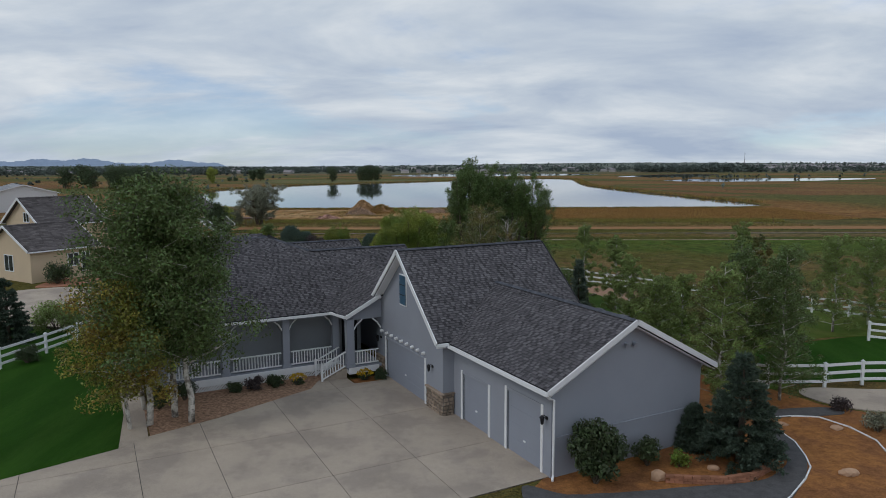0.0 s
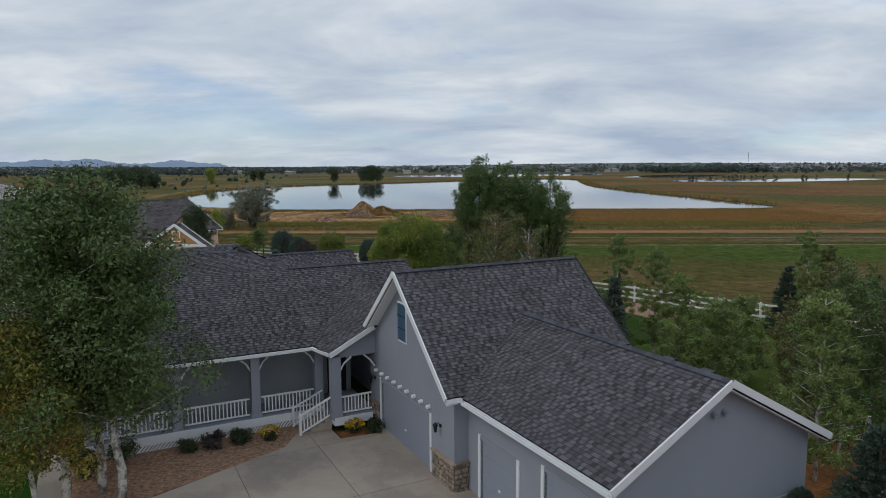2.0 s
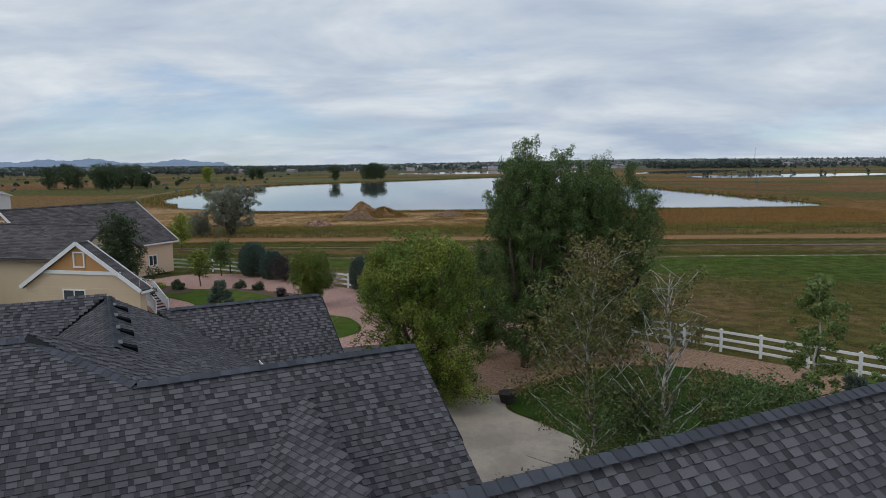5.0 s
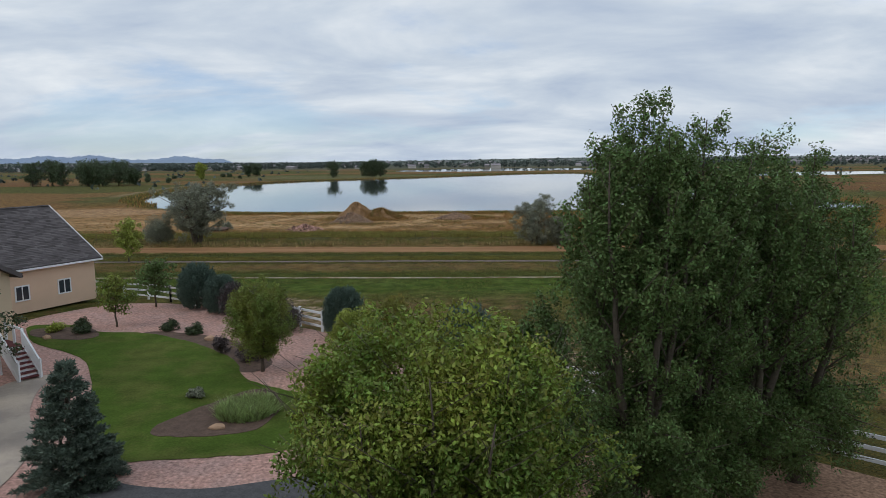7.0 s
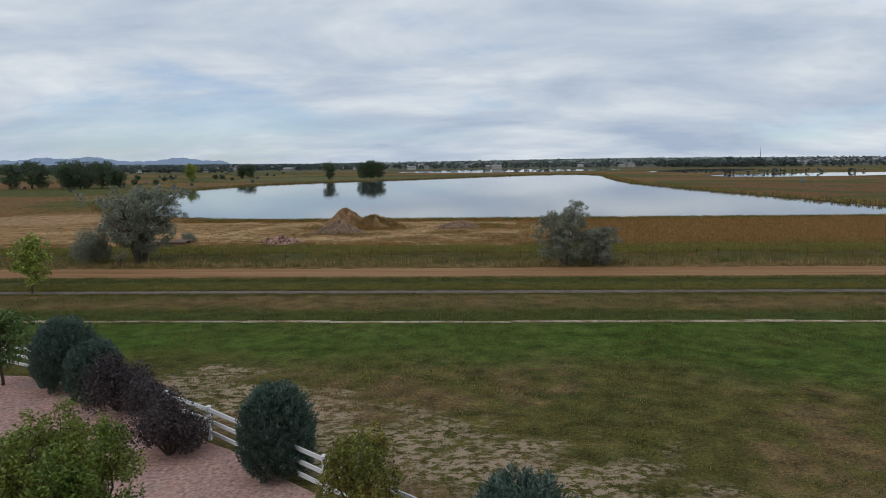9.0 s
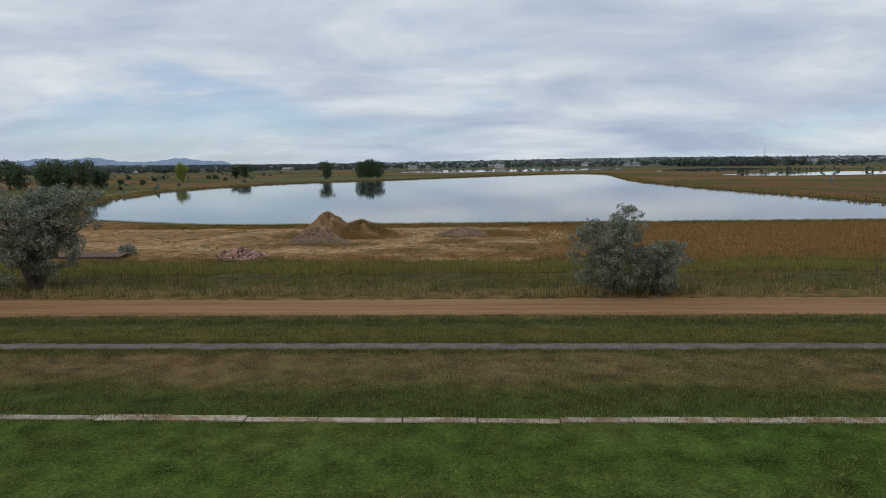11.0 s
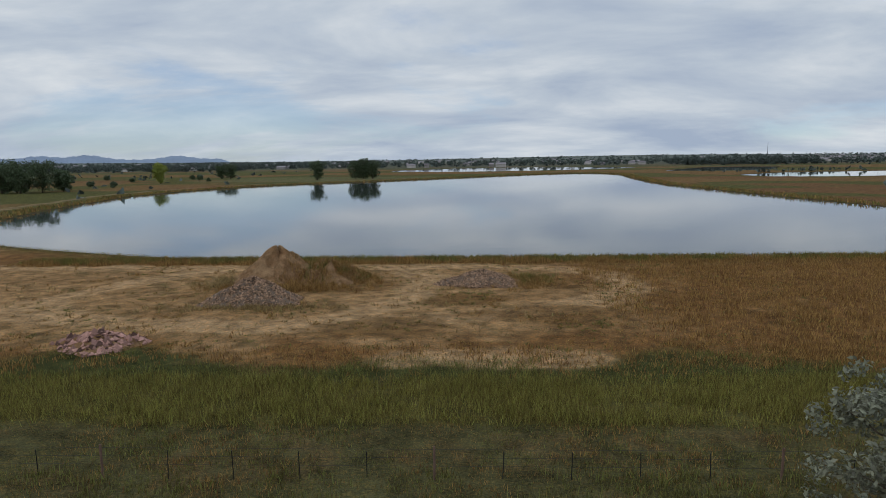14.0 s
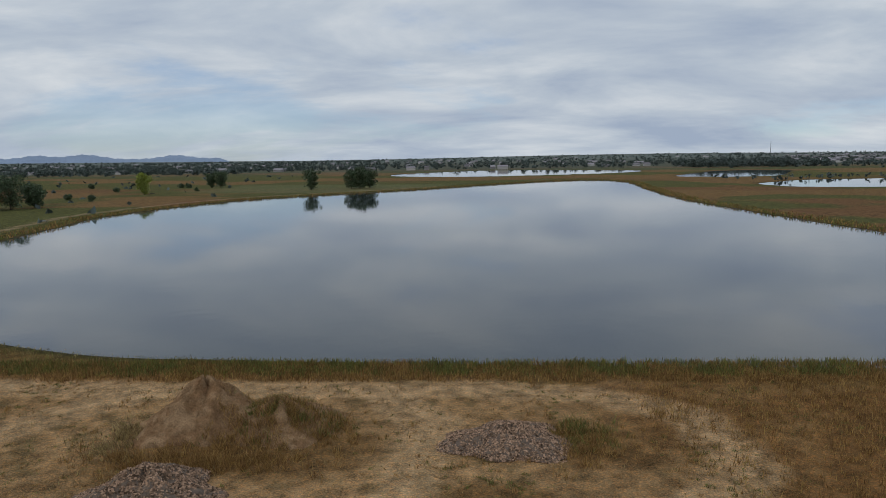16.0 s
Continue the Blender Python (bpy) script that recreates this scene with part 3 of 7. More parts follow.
def sprays_of_needles(base, axis, length, width, per, size, g):
    """Narrow needles set along many short shoots: base and axis one row a shoot."""
    n = len(base)
    b, ax = np.repeat(base, per, 0), np.repeat(axis, per, 0)
    ln, wd = np.repeat(length, per)[:, None], np.repeat(width, per)[:, None]
    f = g.random(n * per)[:, None]
    side = g.normal(size=(n * per, 3)); side -= ax * (side * ax).sum(1)[:, None]; side /= np.linalg.norm(side, axis=1)[:, None] + 1e-9
    p = b + ax * ln * f + side * wd * (1.05 - f) * g.random(n * per)[:, None]
    out = ax * 0.9 + side * 0.75 + g.normal(size=(n * per, 3)) * 0.15
    out /= np.linalg.norm(out, axis=1)[:, None]
    w = np.cross(out, g.normal(size=(n * per, 3))); w /= np.linalg.norm(w, axis=1)[:, None] + 1e-9
    s = (size * (0.7 + 0.6 * g.random(n * per)))[:, None]
    v = np.stack([p - w * s * 0.28, p + w * s * 0.28, p + out * s * 1.5], 1).reshape(-1, 3)
    return v, np.arange(len(v)).reshape(-1, 3)


def juniper(name, at, height, radius, leaf, label, category="shrub", group="", shoots=1500, seed=1):
    """A dense egg of upright evergreen shoots with dark gaps between them."""
    g = np.random.default_rng(seed)
    x, y = at
    z0 = hz(x, y)
    t = thing(name, (x, y, z0), label, category, group)
    part("trunk", tube([(x, y, z0 - 0.1), (x, y, z0 + height * 0.8)], [radius * 0.09 + 0.03, 0.015], 7), M["bark"], t)
    k = g.random(shoots) ** 0.9
    a = g.random(shoots) * 2 * math.pi
    prof = np.sqrt(np.clip(1 - (np.maximum(k, 0.02) - 0.40) ** 2 / 0.38, 0.02, 1)) * (1 + 0.10 * np.sin(3 * a + seed) + 0.07 * np.sin(7 * a + 9 * k))
    r = radius * prof * (0.25 + 0.71 * g.random(shoots) ** 0.45)
    base = np.stack([x + np.cos(a) * r, y + np.sin(a) * r, z0 + 0.05 + k * (height - 0.35)], 1)
    ax = np.stack([np.cos(a) * 0.45, np.sin(a) * 0.45, 0.9 + 0.2 * g.random(shoots)], 1) + g.normal(size=(shoots, 3)) * 0.16
    ax /= np.linalg.norm(ax, axis=1)[:, None]
    v, f = sprays_of_needles(base, ax, height * (0.10 + 0.09 * g.random(shoots)), np.full(shoots, 0.06 + 0.015 * radius), 30, 0.07, g)
    leafy("crown", (v, f), leaf, t)
    return t


def spruce(name, at, height, radius, leaf, label, category="tree", group="", seed=1, whorls=20, per_whorl=15):
    """Whorls of level branches, each a flat comb of needle-clad shoots, shortening to a pointed leader."""
    g = np.random.default_rng(seed)
    x, y = at
    z0 = hz(x, y)
    t = thing(name, (x, y, z0), label, category, group)
    part("trunk", tube([(x, y, z0 - 0.1), (x, y, z0 + height * 0.98)], [radius * 0.08 + 0.03, 0.012], 7), M["bark"], t)
    B, A, Ln = [], [], []
    for i in range(whorls):
        k = (i + 0.3) / whorls
        for j in range(max(5, int(per_whorl * (1.1 - 0.6 * k)))):
            a = g.random() * 6.283
            kk = np.clip(k + g.normal() * 0.018, 0.0, 0.97)
            ln = radius * ((1 - kk) ** 0.85 * 0.97 + 0.05) * g.uniform(0.78, 1.08)
            d = np.array([math.cos(a), math.sin(a), -0.10 + 0.55 * kk]); d /= np.linalg.norm(d)
            o = np.array([x, y, z0 + 0.15 + kk * (height - 0.2)])
            n = max(3, int(ln / 0.16))
            for m in range(n):
                f = 0.25 + 0.75 * (m + g.random()) / n
                for side in (-1, 1):
                    sd = np.array([-d[1], d[0], 0.0]) * side
                    q = d * 0.8 + sd * g.uniform(0.3, 0.9) + np.array([0, 0, g.uniform(-0.05, 0.3)])
                    B.append(o + d * ln * f * 0.92); A.append(q / np.linalg.norm(q)); Ln.append(0.16 + 0.22 * (1.1 - f) * min(1.0, ln))
    B.append(np.array([x, y, z0 + height * 0.93])); A.append(np.array([0.0, 0, 1])); Ln.append(height * 0.08)
    n = len(B)
    v, f = sprays_of_needles(np.array(B), np.array(A), np.array(Ln), np.full(n, 0.05), 15, 0.085, g)
    leafy("crown", (v, f), leaf, t)
    return t


def shrub(name, at, height, radius, leaf, label, category="shrub", group="", count=1500, seed=1, size=0.07, z=None):
    rnd = random.Random(seed)
    x, y = at
    z0 = hz(x, y) if z is None else z
    t = thing(name, (x, y, z0), label, category, group)
    C, R, wood = [], [], []
    for i in range(14):
        a, q = rnd.random() * 6.283, rnd.random() ** 0.6
        c = (x + math.cos(a) * q * radius * 0.62, y + math.sin(a) * q * radius * 0.62, z0 + height * (0.25 + 0.5 * rnd.random()) * (1.1 - 0.35 * q))
        C.append(c); R.append(min(radius * 0.45, height * 0.38) * rnd.uniform(0.7, 1.1))
        wood.append(tube([(x, y, z0 - 0.05), c], [0.02 + 0.01 * height, 0.006], 4))
    part("stem", join(*wood), M["bark"], t)
    leafy("foliage", leaves(C, R, count, size, seed), leaf, t)
    return t


def blades(xy, height, width, count_per, seed, spread=0.25, rise=None, lean=0.25):
    """Tufts of upright grass blades at ground points."""
    g = np.random.default_rng(seed)
    n = len(xy) * count_per
    base = np.repeat(np.asarray(xy, float), count_per, 0) + g.normal(size=(n, 2)) * spread
    z = h(base[:, 0], base[:, 1])
    if rise is not None:
        z = z + rise(base[:, 0], base[:, 1])
    hh = height * (0.5 + 0.8 * g.random(n))
    a = g.random(n) * math.pi
    w = width * (0.6 + 0.8 * g.random(n))
    tilt = g.normal(size=(n, 2)) * lean * hh[:, None]
    p = np.column_stack([base, z - 0.03])
    d = np.column_stack([np.cos(a) * w, np.sin(a) * w, np.zeros(n)])
    tip = p + np.column_stack([tilt, hh])
    v = np.stack([p - d, p + d, tip], 1).reshape(-1, 3)
    return v, np.arange(3 * n).reshape(-1, 3)


# ---- the ground, lakes and distance ----
LAKE = [(-46, 193), (-31, 191.2), (-12, 190), (8, 189), (24, 188.6), (44, 189), (60, 191), (73, 193.5), (86, 201), (87, 214), (84, 236),
        (79, 281), (76, 308), (73, 350), (71, 400), (80, 500), (88, 560), (86, 600), (72, 618), (45, 606), (14, 575), (-20, 532), (-50, 495),
        (-84, 460), (-113, 419), (-127, 352), (-122, 318), (-117, 287), (-106, 250), (-90, 225), (-84, 212), (-70, 203)]
LAKE = smooth_loop(LAKE, 4)
POND_A = smooth_loop([(-94, 842), (-27, 748), (112, 796), (172, 892), (104, 976), (1, 1010)], 4)
POND_B = smooth_loop([(152, 678), (215, 663), (266, 748), (300, 830), (245, 842), (190, 760)], 4)
POND_C = smooth_loop([(152, 528), (158, 489), (193, 478), (260, 500), (330, 560), (300, 590), (232, 586), (204, 580), (180, 560)], 4)


def signed(poly, X, Y):
    """Distance from a closed outline, negative inside."""
    P = np.asarray(poly); Q = np.roll(P, -1, 0)
    best = np.full(X.shape, 1e9); inside = np.zeros(X.shape, bool)
    for a, b in zip(P, Q):
        d = b - a
        k = np.clip(((X - a[0]) * d[0] + (Y - a[1]) * d[1]) / (d @ d + 1e-12), 0, 1)
        best = np.minimum(best, np.hypot(X - a[0] - k * d[0], Y - a[1] - k * d[1]))
        c = (a[1] > Y) != (b[1] > Y)
        with np.errstate(divide="ignore", invalid="ignore"):
            inside ^= c & (X < (b[0] - a[0]) * (Y - a[1]) / (b[1] - a[1] + 1e-12) + a[0])
    return np.where(inside, -best, best)


def fbm(X, Y, scale, seed):
    """Cheap smooth value noise in about -1 to 1."""
    g = np.random.default_rng(seed)
    out = np.zeros(X.shape)
    for o in range(4):
        for _ in range(4):
            a, ph = g.random() * 6.283, g.random() * 6.283
            k = (2 ** o) / scale * (0.7 + 0.6 * g.random()) * 6.283
            out += np.sin((X * math.cos(a) + Y * math.sin(a)) * k + ph + 1.5 * np.sin(Y * k * 0.37 + ph)) * 0.5 ** o * 0.3
    return out


def ss(v, a, b):
    k = np.clip((v - a) / (b - a), 0, 1)
    return k * k * (3 - 2 * k)


TRACKS = [[(-75, 168), (-55, 165), (-38, 159), (-25, 156.5), (-12, 158), (0, 163), (6, 170), (5, 178), (-3, 182.5), (-14, 183), (-34, 182.5), (-60, 184)],
          [(-34, 182), (-40, 174), (-44, 165), (-38, 159)], [(-18, 158), (-13, 166), (-12, 176), (-16, 182)], [(-12, 149.0), (-6, 149.4), (-2, 149)]]


def cover_colour(X, Y, sd):
    """What grows where: base colours of field, verge, dry grass, sand and lake shore; painted haze on the far plain."""
    C = lambda *c: np.array(c, float)
    shape = X.shape + (1,)
    def lay(col, c, m):
        m = np.clip(m, 0, 1)[..., None]
        return col * (1 - m) + c * m
    n1, n2, n3 = fbm(X, Y, 34, 3), fbm(X, Y, 9, 5), fbm(X * 0.25, Y, 7, 8)
    n4, n5 = fbm(X, Y, 3.2, 11), fbm(X * 0.12, Y, 2.6, 13)
    col = np.ones(shape) * C(0.086, 0.082, 0.026)
    col = lay(col, C(0.120, 0.086, 0.038), ss(n1 + 0.6 * n2 + 0.4 * n4, 0.0, 0.9) * 0.8)
    # mown green band and the patchy dry field near the fence
    edge = Y + 2.5 * n1 + 1.5 * n2 + 0.35 * np.clip(X, 0, 30)
    col = lay(col, C(0.054, 0.096, 0.018), ss(edge, 91, 99) * (1 - ss(Y, 106, 109)) * (0.80 + 0.2 * n2))
    col = lay(col, C(0.054, 0.088, 0.016), ss(edge, 92, 99) * (1 - ss(Y, 103, 104)) * ss(n5 + 0.5 * n2, 0.0, 0.7) * 0.6)
    col = lay(col, C(0.046, 0.070, 0.016), ss(n2 - 0.4 * n1 + 0.5 * n4, 0.2, 0.7) * ss(Y, 70, 76) * (1 - ss(Y, 95, 99)) * 0.75)
    dry = ss(n2 + 0.5 * n1 + 0.5 * n4 + 0.2, 0.2, 0.8) * (1 - 0.35 * ss(X, 6, 18)) * (1 - ss(edge, 91, 99)) * ss(Y, 66, 72)
    col = lay(col, C(0.150, 0.104, 0.052), dry * 0.85)
    # bank behind the channel
    col = lay(col, C(0.050, 0.066, 0.020), ss(Y, 104.4, 105.0) * (1 - ss(Y + n2, 106.8, 108.6)) * 0.85)
    col = lay(col, C(0.138, 0.102, 0.052), ss(Y + 0.8 * n2, 107.0, 109.5) * (1 - ss(Y, 113, 113.5)) * (0.65 + 0.3 * n5))
    col = lay(col, C(0.048, 0.060, 0.018), ss(Y + 0.4 * n4, 112.6, 113.1) * (1 - ss(Y, 113.7, 113.9)) * 0.7)
    # between the path and the road: tufted edge, yellowing patches, a mown pale strip, a darker wet strip
    b = lambda y0, y1, q: ss(Y + 0.25 * n4 + 0.3 * n5, y0 - q, y0 + q) * (1 - ss(Y + 0.25 * n4 + 0.3 * n5, y1 - q, y1 + q))
    col = lay(col, C(0.060, 0.066, 0.022), b(115.0, 121.6, 0.3))
    col = lay(col, C(0.105, 0.086, 0.030), b(115.6, 117.9, 0.3) * (0.55 + 0.45 * ss(n2 + n4, -0.3, 0.6)))
    col = lay(col, C(0.088, 0.094, 0.036), b(117.9, 119.0, 0.25) * (0.6 + 0.3 * n5))
    col = lay(col, C(0.040, 0.054, 0.018), b(119.2, 120.6, 0.25) * 0.8)
    col = lay(col, C(0.21, 0.145, 0.085), b(120.8, 121.8, 0.2) * ss(n4 + 0.6 * n2, 0.0, 0.7) * 0.8)
    # verge past the road, green field, dry field
    col = lay(col, C(0.15, 0.105, 0.045), ss(Y, 126.5, 127.5) * (1 - ss(Y + 0.8 * n2, 129.5, 131)))
    green = ss(Y + 0.8 * n2, 130, 131.5) * (1 - ss(Y + 2.5 * n1, 148, 151.5))
    col = lay(col, C(0.080, 0.076, 0.034), green)
    col = lay(col, C(0.105, 0.080, 0.038), green * (1 - ss(Y, 137.5, 138.5)) * ss(n2 + n4, 0.1, 0.9) * 0.7)
    col = lay(col, C(0.100, 0.092, 0.030), green * ss(Y, 138.2, 139) * (1 - ss(Y, 144, 146)) * 0.8)
    col = lay(col, C(0.050, 0.060, 0.020), green * ss(Y, 144, 146) * 0.8)
    rust = ss(Y + 4 * n1, 147, 151)
    col = lay(col, C(0.168, 0.094, 0.038), rust)
    col = lay(col, C(0.215, 0.130, 0.056), rust * ss(n2 + n1 * 0.5, 0.0, 0.9) * 0.8)
    sand = ss(Y + 2 * n2 - 0.11 * np.clip(X + 30, 0, 45), 149.5, 152.5) * (1 - ss(X + 5 * n1 + 3 * n2, -4, 6)) * (1 - ss(-X - 8 * n1, 96, 110)) * (1 - ss(Y + 0.8 * n2, 183.5, 185.5))
    col = lay(col, C(0.225, 0.143, 0.068), sand * 0.85)
    col = lay(col, C(0.335, 0.216, 0.107), sand * (0.25 + 0.6 * ss(n3 + 0.6 * n2 + 0.25 * n5, -0.6, 0.7)))
    col = lay(col, C(0.110, 0.085, 0.040), sand * ss(n4 + 0.5 * n2, 0.45, 0.8) * 0.6)
    col = lay(col, C(0.31, 0.205, 0.115), 1 - ss(np.hypot((X + 92) / 1.5, Y - 196) + 3 * n2, 11, 17))
    # vehicle tracks round the heaps
    for pts in TRACKS:
        d = np.full(X.shape, 1e9)
        for a, b in zip(pts, pts[1:]):
            e = np.subtract(b, a)
            k = np.clip(((X - a[0]) * e[0] + (Y - a[1]) * e[1]) / (e @ e), 0, 1)
            d = np.minimum(d, np.hypot(X - a[0] - k * e[0], Y - a[1] - k * e[1]))
        d = d + 0.35 * n2 + 0.15 * n4
        col = lay(col, C(0.385, 0.265, 0.145), (1 - ss(d, 1.2, 2.4)) * (0.55 + 0.3 * ss(np.abs(d - 0.9), 0.2, 0.5)))
    for cx, cy, rr in ((-20, 171, 6), (-26, 170.5, 5), (-3, 172, 4.5), (-9, 166, 5), (-14, 156, 6), (-3, 160, 7)):
        col = lay(col, C(0.135, 0.080, 0.032), (1 - ss(np.hypot(X - cx, (Y - cy) * 1.6) + 2 * n2, rr * 0.5, rr)) * 0.75)
    # far country
    far = ss(Y, 205, 260) + ss(np.abs(X), 95, 130) * ss(Y, 130, 160)
    band = 0.5 + 0.5 * np.sin(Y / 38 + X / 160 + 2 * fbm(X, Y, 400, 31))
    fc = lay(np.ones(shape) * C(0.165, 0.105, 0.048), C(0.088, 0.092, 0.034), ss(band + 0.5 * fbm(X, Y, 120, 33), 0.25, 0.5))
    fc = lay(fc, C(0.150, 0.088, 0.044), ss(fbm(X, Y, 150, 37), 0.2, 0.5) * (1 - ss(Y, 500, 700)))
    # distance haze mixed into the plain's colour: greyer past 750 m, bluer past 1500
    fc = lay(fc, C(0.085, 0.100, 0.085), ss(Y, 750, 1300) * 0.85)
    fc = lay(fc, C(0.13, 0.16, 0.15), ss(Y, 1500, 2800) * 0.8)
    fc = lay(fc, C(0.118, 0.128, 0.062), ss(Y + 0.35 * X, 440, 455) * (1 - ss(Y + 0.2 * X, 560, 580)) * ss(X, -190, -150) * (1 - ss(X, -40, -20)) * 0.8)
    fc = lay(fc, C(0.27, 0.20, 0.125), ss(sd, 8.5, 9.5) * (1 - ss(sd, 11, 12)) * ss(Y, 250, 270) * (1 - ss(Y, 540, 560)) * ss(-X, 20, 40) * 0.8)
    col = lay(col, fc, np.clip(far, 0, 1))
    shore = (1 - ss(sd, 2.0, 7 + 2 * n2))
    col = lay(col, C(0.120, 0.085, 0.032), shore * 0.8)
    col = lay(col, C(0.045, 0.050, 0.018), (1 - ss(sd, 0.5, 2.5)) * 0.8)
    col = lay(col, C(0.05, 0.045, 0.035), 1 - ss(sd, -0.3, 0.4))
    across = ((X + 17) * 0.58 + (Y - 90) * 0.81)
    bare = 0.36 * np.exp(-(across / 4.6) ** 2) * ss(X, -24, -18) * (1 - ss(X, 2, 14)) + 0.18 * ss(Y, 66, 72) * (1 - ss(Y, 90, 101)) * (1 - 0.6 * ss(X, 2, 14)) + 0.02
    bare = np.where(far > 0.3, 0.0, bare) * (1 - ss(Y, 110, 112) * (1 - ss(Y, 146, 150)))
    return np.clip(col, 0.01, 0.9), bare


WATER_Z = -1.02


def build_ground():
    xs = np.unique(np.concatenate([np.linspace(-4200, -700, 30), np.linspace(-700, -150, 56), np.arange(-150, -70, 2.5), np.arange(-70, 60, 0.55), np.arange(60, 150, 2.5), np.linspace(150, 700, 56), np.linspace(700, 4200, 30)]))
    ys = np.unique(np.concatenate([np.linspace(-600, -30, 14), np.arange(-30, 62, 4), np.arange(62, 192, 0.45), np.arange(192, 210, 1.0), np.arange(210, 330, 2.5), np.arange(330, 640, 4), np.linspace(640, 1200, 50), np.linspace(1200, 4700, 36)]))
    X, Y = np.meshgrid(xs, ys)
    Z = h(X, Y)
    sd = signed(LAKE, X, Y)
    far_sd = np.minimum(np.minimum(signed(POND_A, X, Y), signed(POND_B, X, Y)), signed(POND_C, X, Y))
    rough = fbm(X, Y, 14, 51) * 0.05 * ss(Y - 77.1 + 0.82 * (X + 6.3), 2, 6) * ss(Y, 50, 60) * (1 - ss(Y, 100, 103)) + fbm(X, Y, 12, 52) * 0.09 * ss(Y, 127, 133)
    Z = Z + rough * ss(sd, 2, 8)
    both = np.minimum(sd, far_sd)
    Z = Z + 0.35 * ss(sd, 1, 9) * (1 - ss(sd, 14, 40)) * ss(Y, 215, 260) * ss(far_sd, 2, 20)
    Z = np.where(both < 3, np.minimum(Z, WATER_Z + np.clip(both * 0.14, -1.5, 0.42)), Z)
    Z = Z + 22 * ss(Y, 1500, 4300) * (0.7 + 0.3 * np.sin(X / 600))
    ny, nx = X.shape
    v = np.column_stack([X.ravel(), Y.ravel(), Z.ravel()])
    i = (np.arange(ny - 1)[:, None] * nx + np.arange(nx - 1)[None]).ravel()
    f = np.column_stack([i, i + 1, i + nx + 1, i + nx])
    me = fast_mesh("ground", v, f, M["ground"])
    a = me.color_attributes.new("cover", "FLOAT_COLOR", "POINT")
    c = np.ones((len(v), 4), np.float32)
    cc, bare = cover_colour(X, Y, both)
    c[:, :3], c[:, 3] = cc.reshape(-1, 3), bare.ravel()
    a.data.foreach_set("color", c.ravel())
    me.polygons.foreach_set("use_smooth", [True] * len(me.polygons))
    tagged(new("ground", me), "patchy green and dry brown grassland with sandy ground", "ground", kind="structure")


build_ground()


def water(name, poly, label):
    n = len(poly)
    grow = [(x, y, WATER_Z) for x, y in poly]
    c = np.mean(poly, 0)
    grow = [(c[0] + (x - c[0]) * 1.01, c[1] + (y - c[1]) * 1.01, WATER_Z) for x, y, z in grow]
    bm = bmesh.new()
    f = bm.faces.new([bm.verts.new(p) for p in grow])
    if f.normal.z < 0:
        f.normal_flip()
    bmesh.ops.triangulate(bm, faces=bm.faces[:])
    me = bpy.data.meshes.new(name); bm.to_mesh(me); bm.free()
    me.materials.append(M["water"])
    tagged(new(name, me), label, "lake", kind="structure")


water("water_lake", LAKE, "still grey-blue lake reflecting the clouded sky")
water("water_pond", POND_A, "pale far reservoir behind the lake")
water("water_pond_east", POND_B, "pale far gravel-pit pond")
water("water_pond_south", POND_C, "pale far gravel-pit pond with scrub on its bank")


# ---- the grey house ----
HO, HA = Vector((2.69, 22.40, 0)), radians(29.3)
UX, VX = Vector((math.sin(HA), -math.cos(HA), 0)), Vector((math.cos(HA), math.sin(HA), 0))


def L(u, v, z=0.0):
    """House coordinates: u along the garage front, v into the house."""
    return HO + UX * u + VX * v + Vector((0, 0, z))


def lbox(u0, u1, v0, v1, z0, z1):
    return obox(L(u0, v0, z0), UX * (u1 - u0), VX * (v1 - v0), (0, 0, z1 - z0))


house = thing("house", tuple(L(-12, 1)), "grey stucco ranch house with dark shingle roof and white trim", "house")
BASE[house] = L(-12, 1)


def lwall(name, polys, thick, label="", material="stucco", parent=None):
    """A wall from outline polygons in house coordinates, extruded by a vector."""
    vs = []
    for poly in polys:
        p = [L(*q) for q in poly]
        k = len(p)
        t = UX * thick[0] + VX * thick[1]
        v = [tuple(q) for q in p] + [tuple(q + t) for q in p]
        f = [tuple(range(k)), tuple(range(2 * k - 1, k - 1, -1))] + [(i, k + i, k + (i + 1) % k, (i + 1) % k) for i in range(k)]
        vs.append((v, f))
    return part(name, join(*vs), M[material], parent or house, label)


# three-bay garage wing: front wall with two door openings, end gable wall, back wall
W0, W1, WV = -6.75, 0.55, 7.4
D2, D3, DH2, DH3 = (-5.90, -3.74), (-2.33, -0.05), 2.13, 2.48
EZ = 3.42
lwall("front_wall", [[(W0, 0, 0), (D2[0], 0, 0), (D2[0], 0, EZ), (W0, 0, EZ)],
                     [(D2[0], 0, DH2), (D2[1], 0, DH2), (D2[1], 0, EZ), (D2[0], 0, EZ)],
                     [(D2[1], 0, 0), (D3[0], 0, 0), (D3[0], 0, EZ), (D2[1], 0, EZ)],
                     [(D3[0], 0, DH3), (D3[1], 0, DH3), (D3[1], 0, EZ), (D3[0], 0, EZ)],
                     [(D3[1], 0, 0), (W1, 0, 0), (W1, 0, EZ), (D3[1], 0, EZ)]], (0, 0.2))
RZ2 = 5.42
lwall("end_wall", [[(W1, 0.2, -0.2), (W1, WV, -0.2), (W1, WV, EZ), (W1, WV / 2 - 0.05, RZ2 - 0.12), (W1, 0.2, EZ + 0.1)]], (-0.2, 0))
lwall("back_wall", [[(W0 - 7, WV, -0.2), (W1 - 0.2, WV, -0.2), (W1 - 0.2, WV, EZ), (W0 - 7, WV, EZ)]], (0, -0.2))
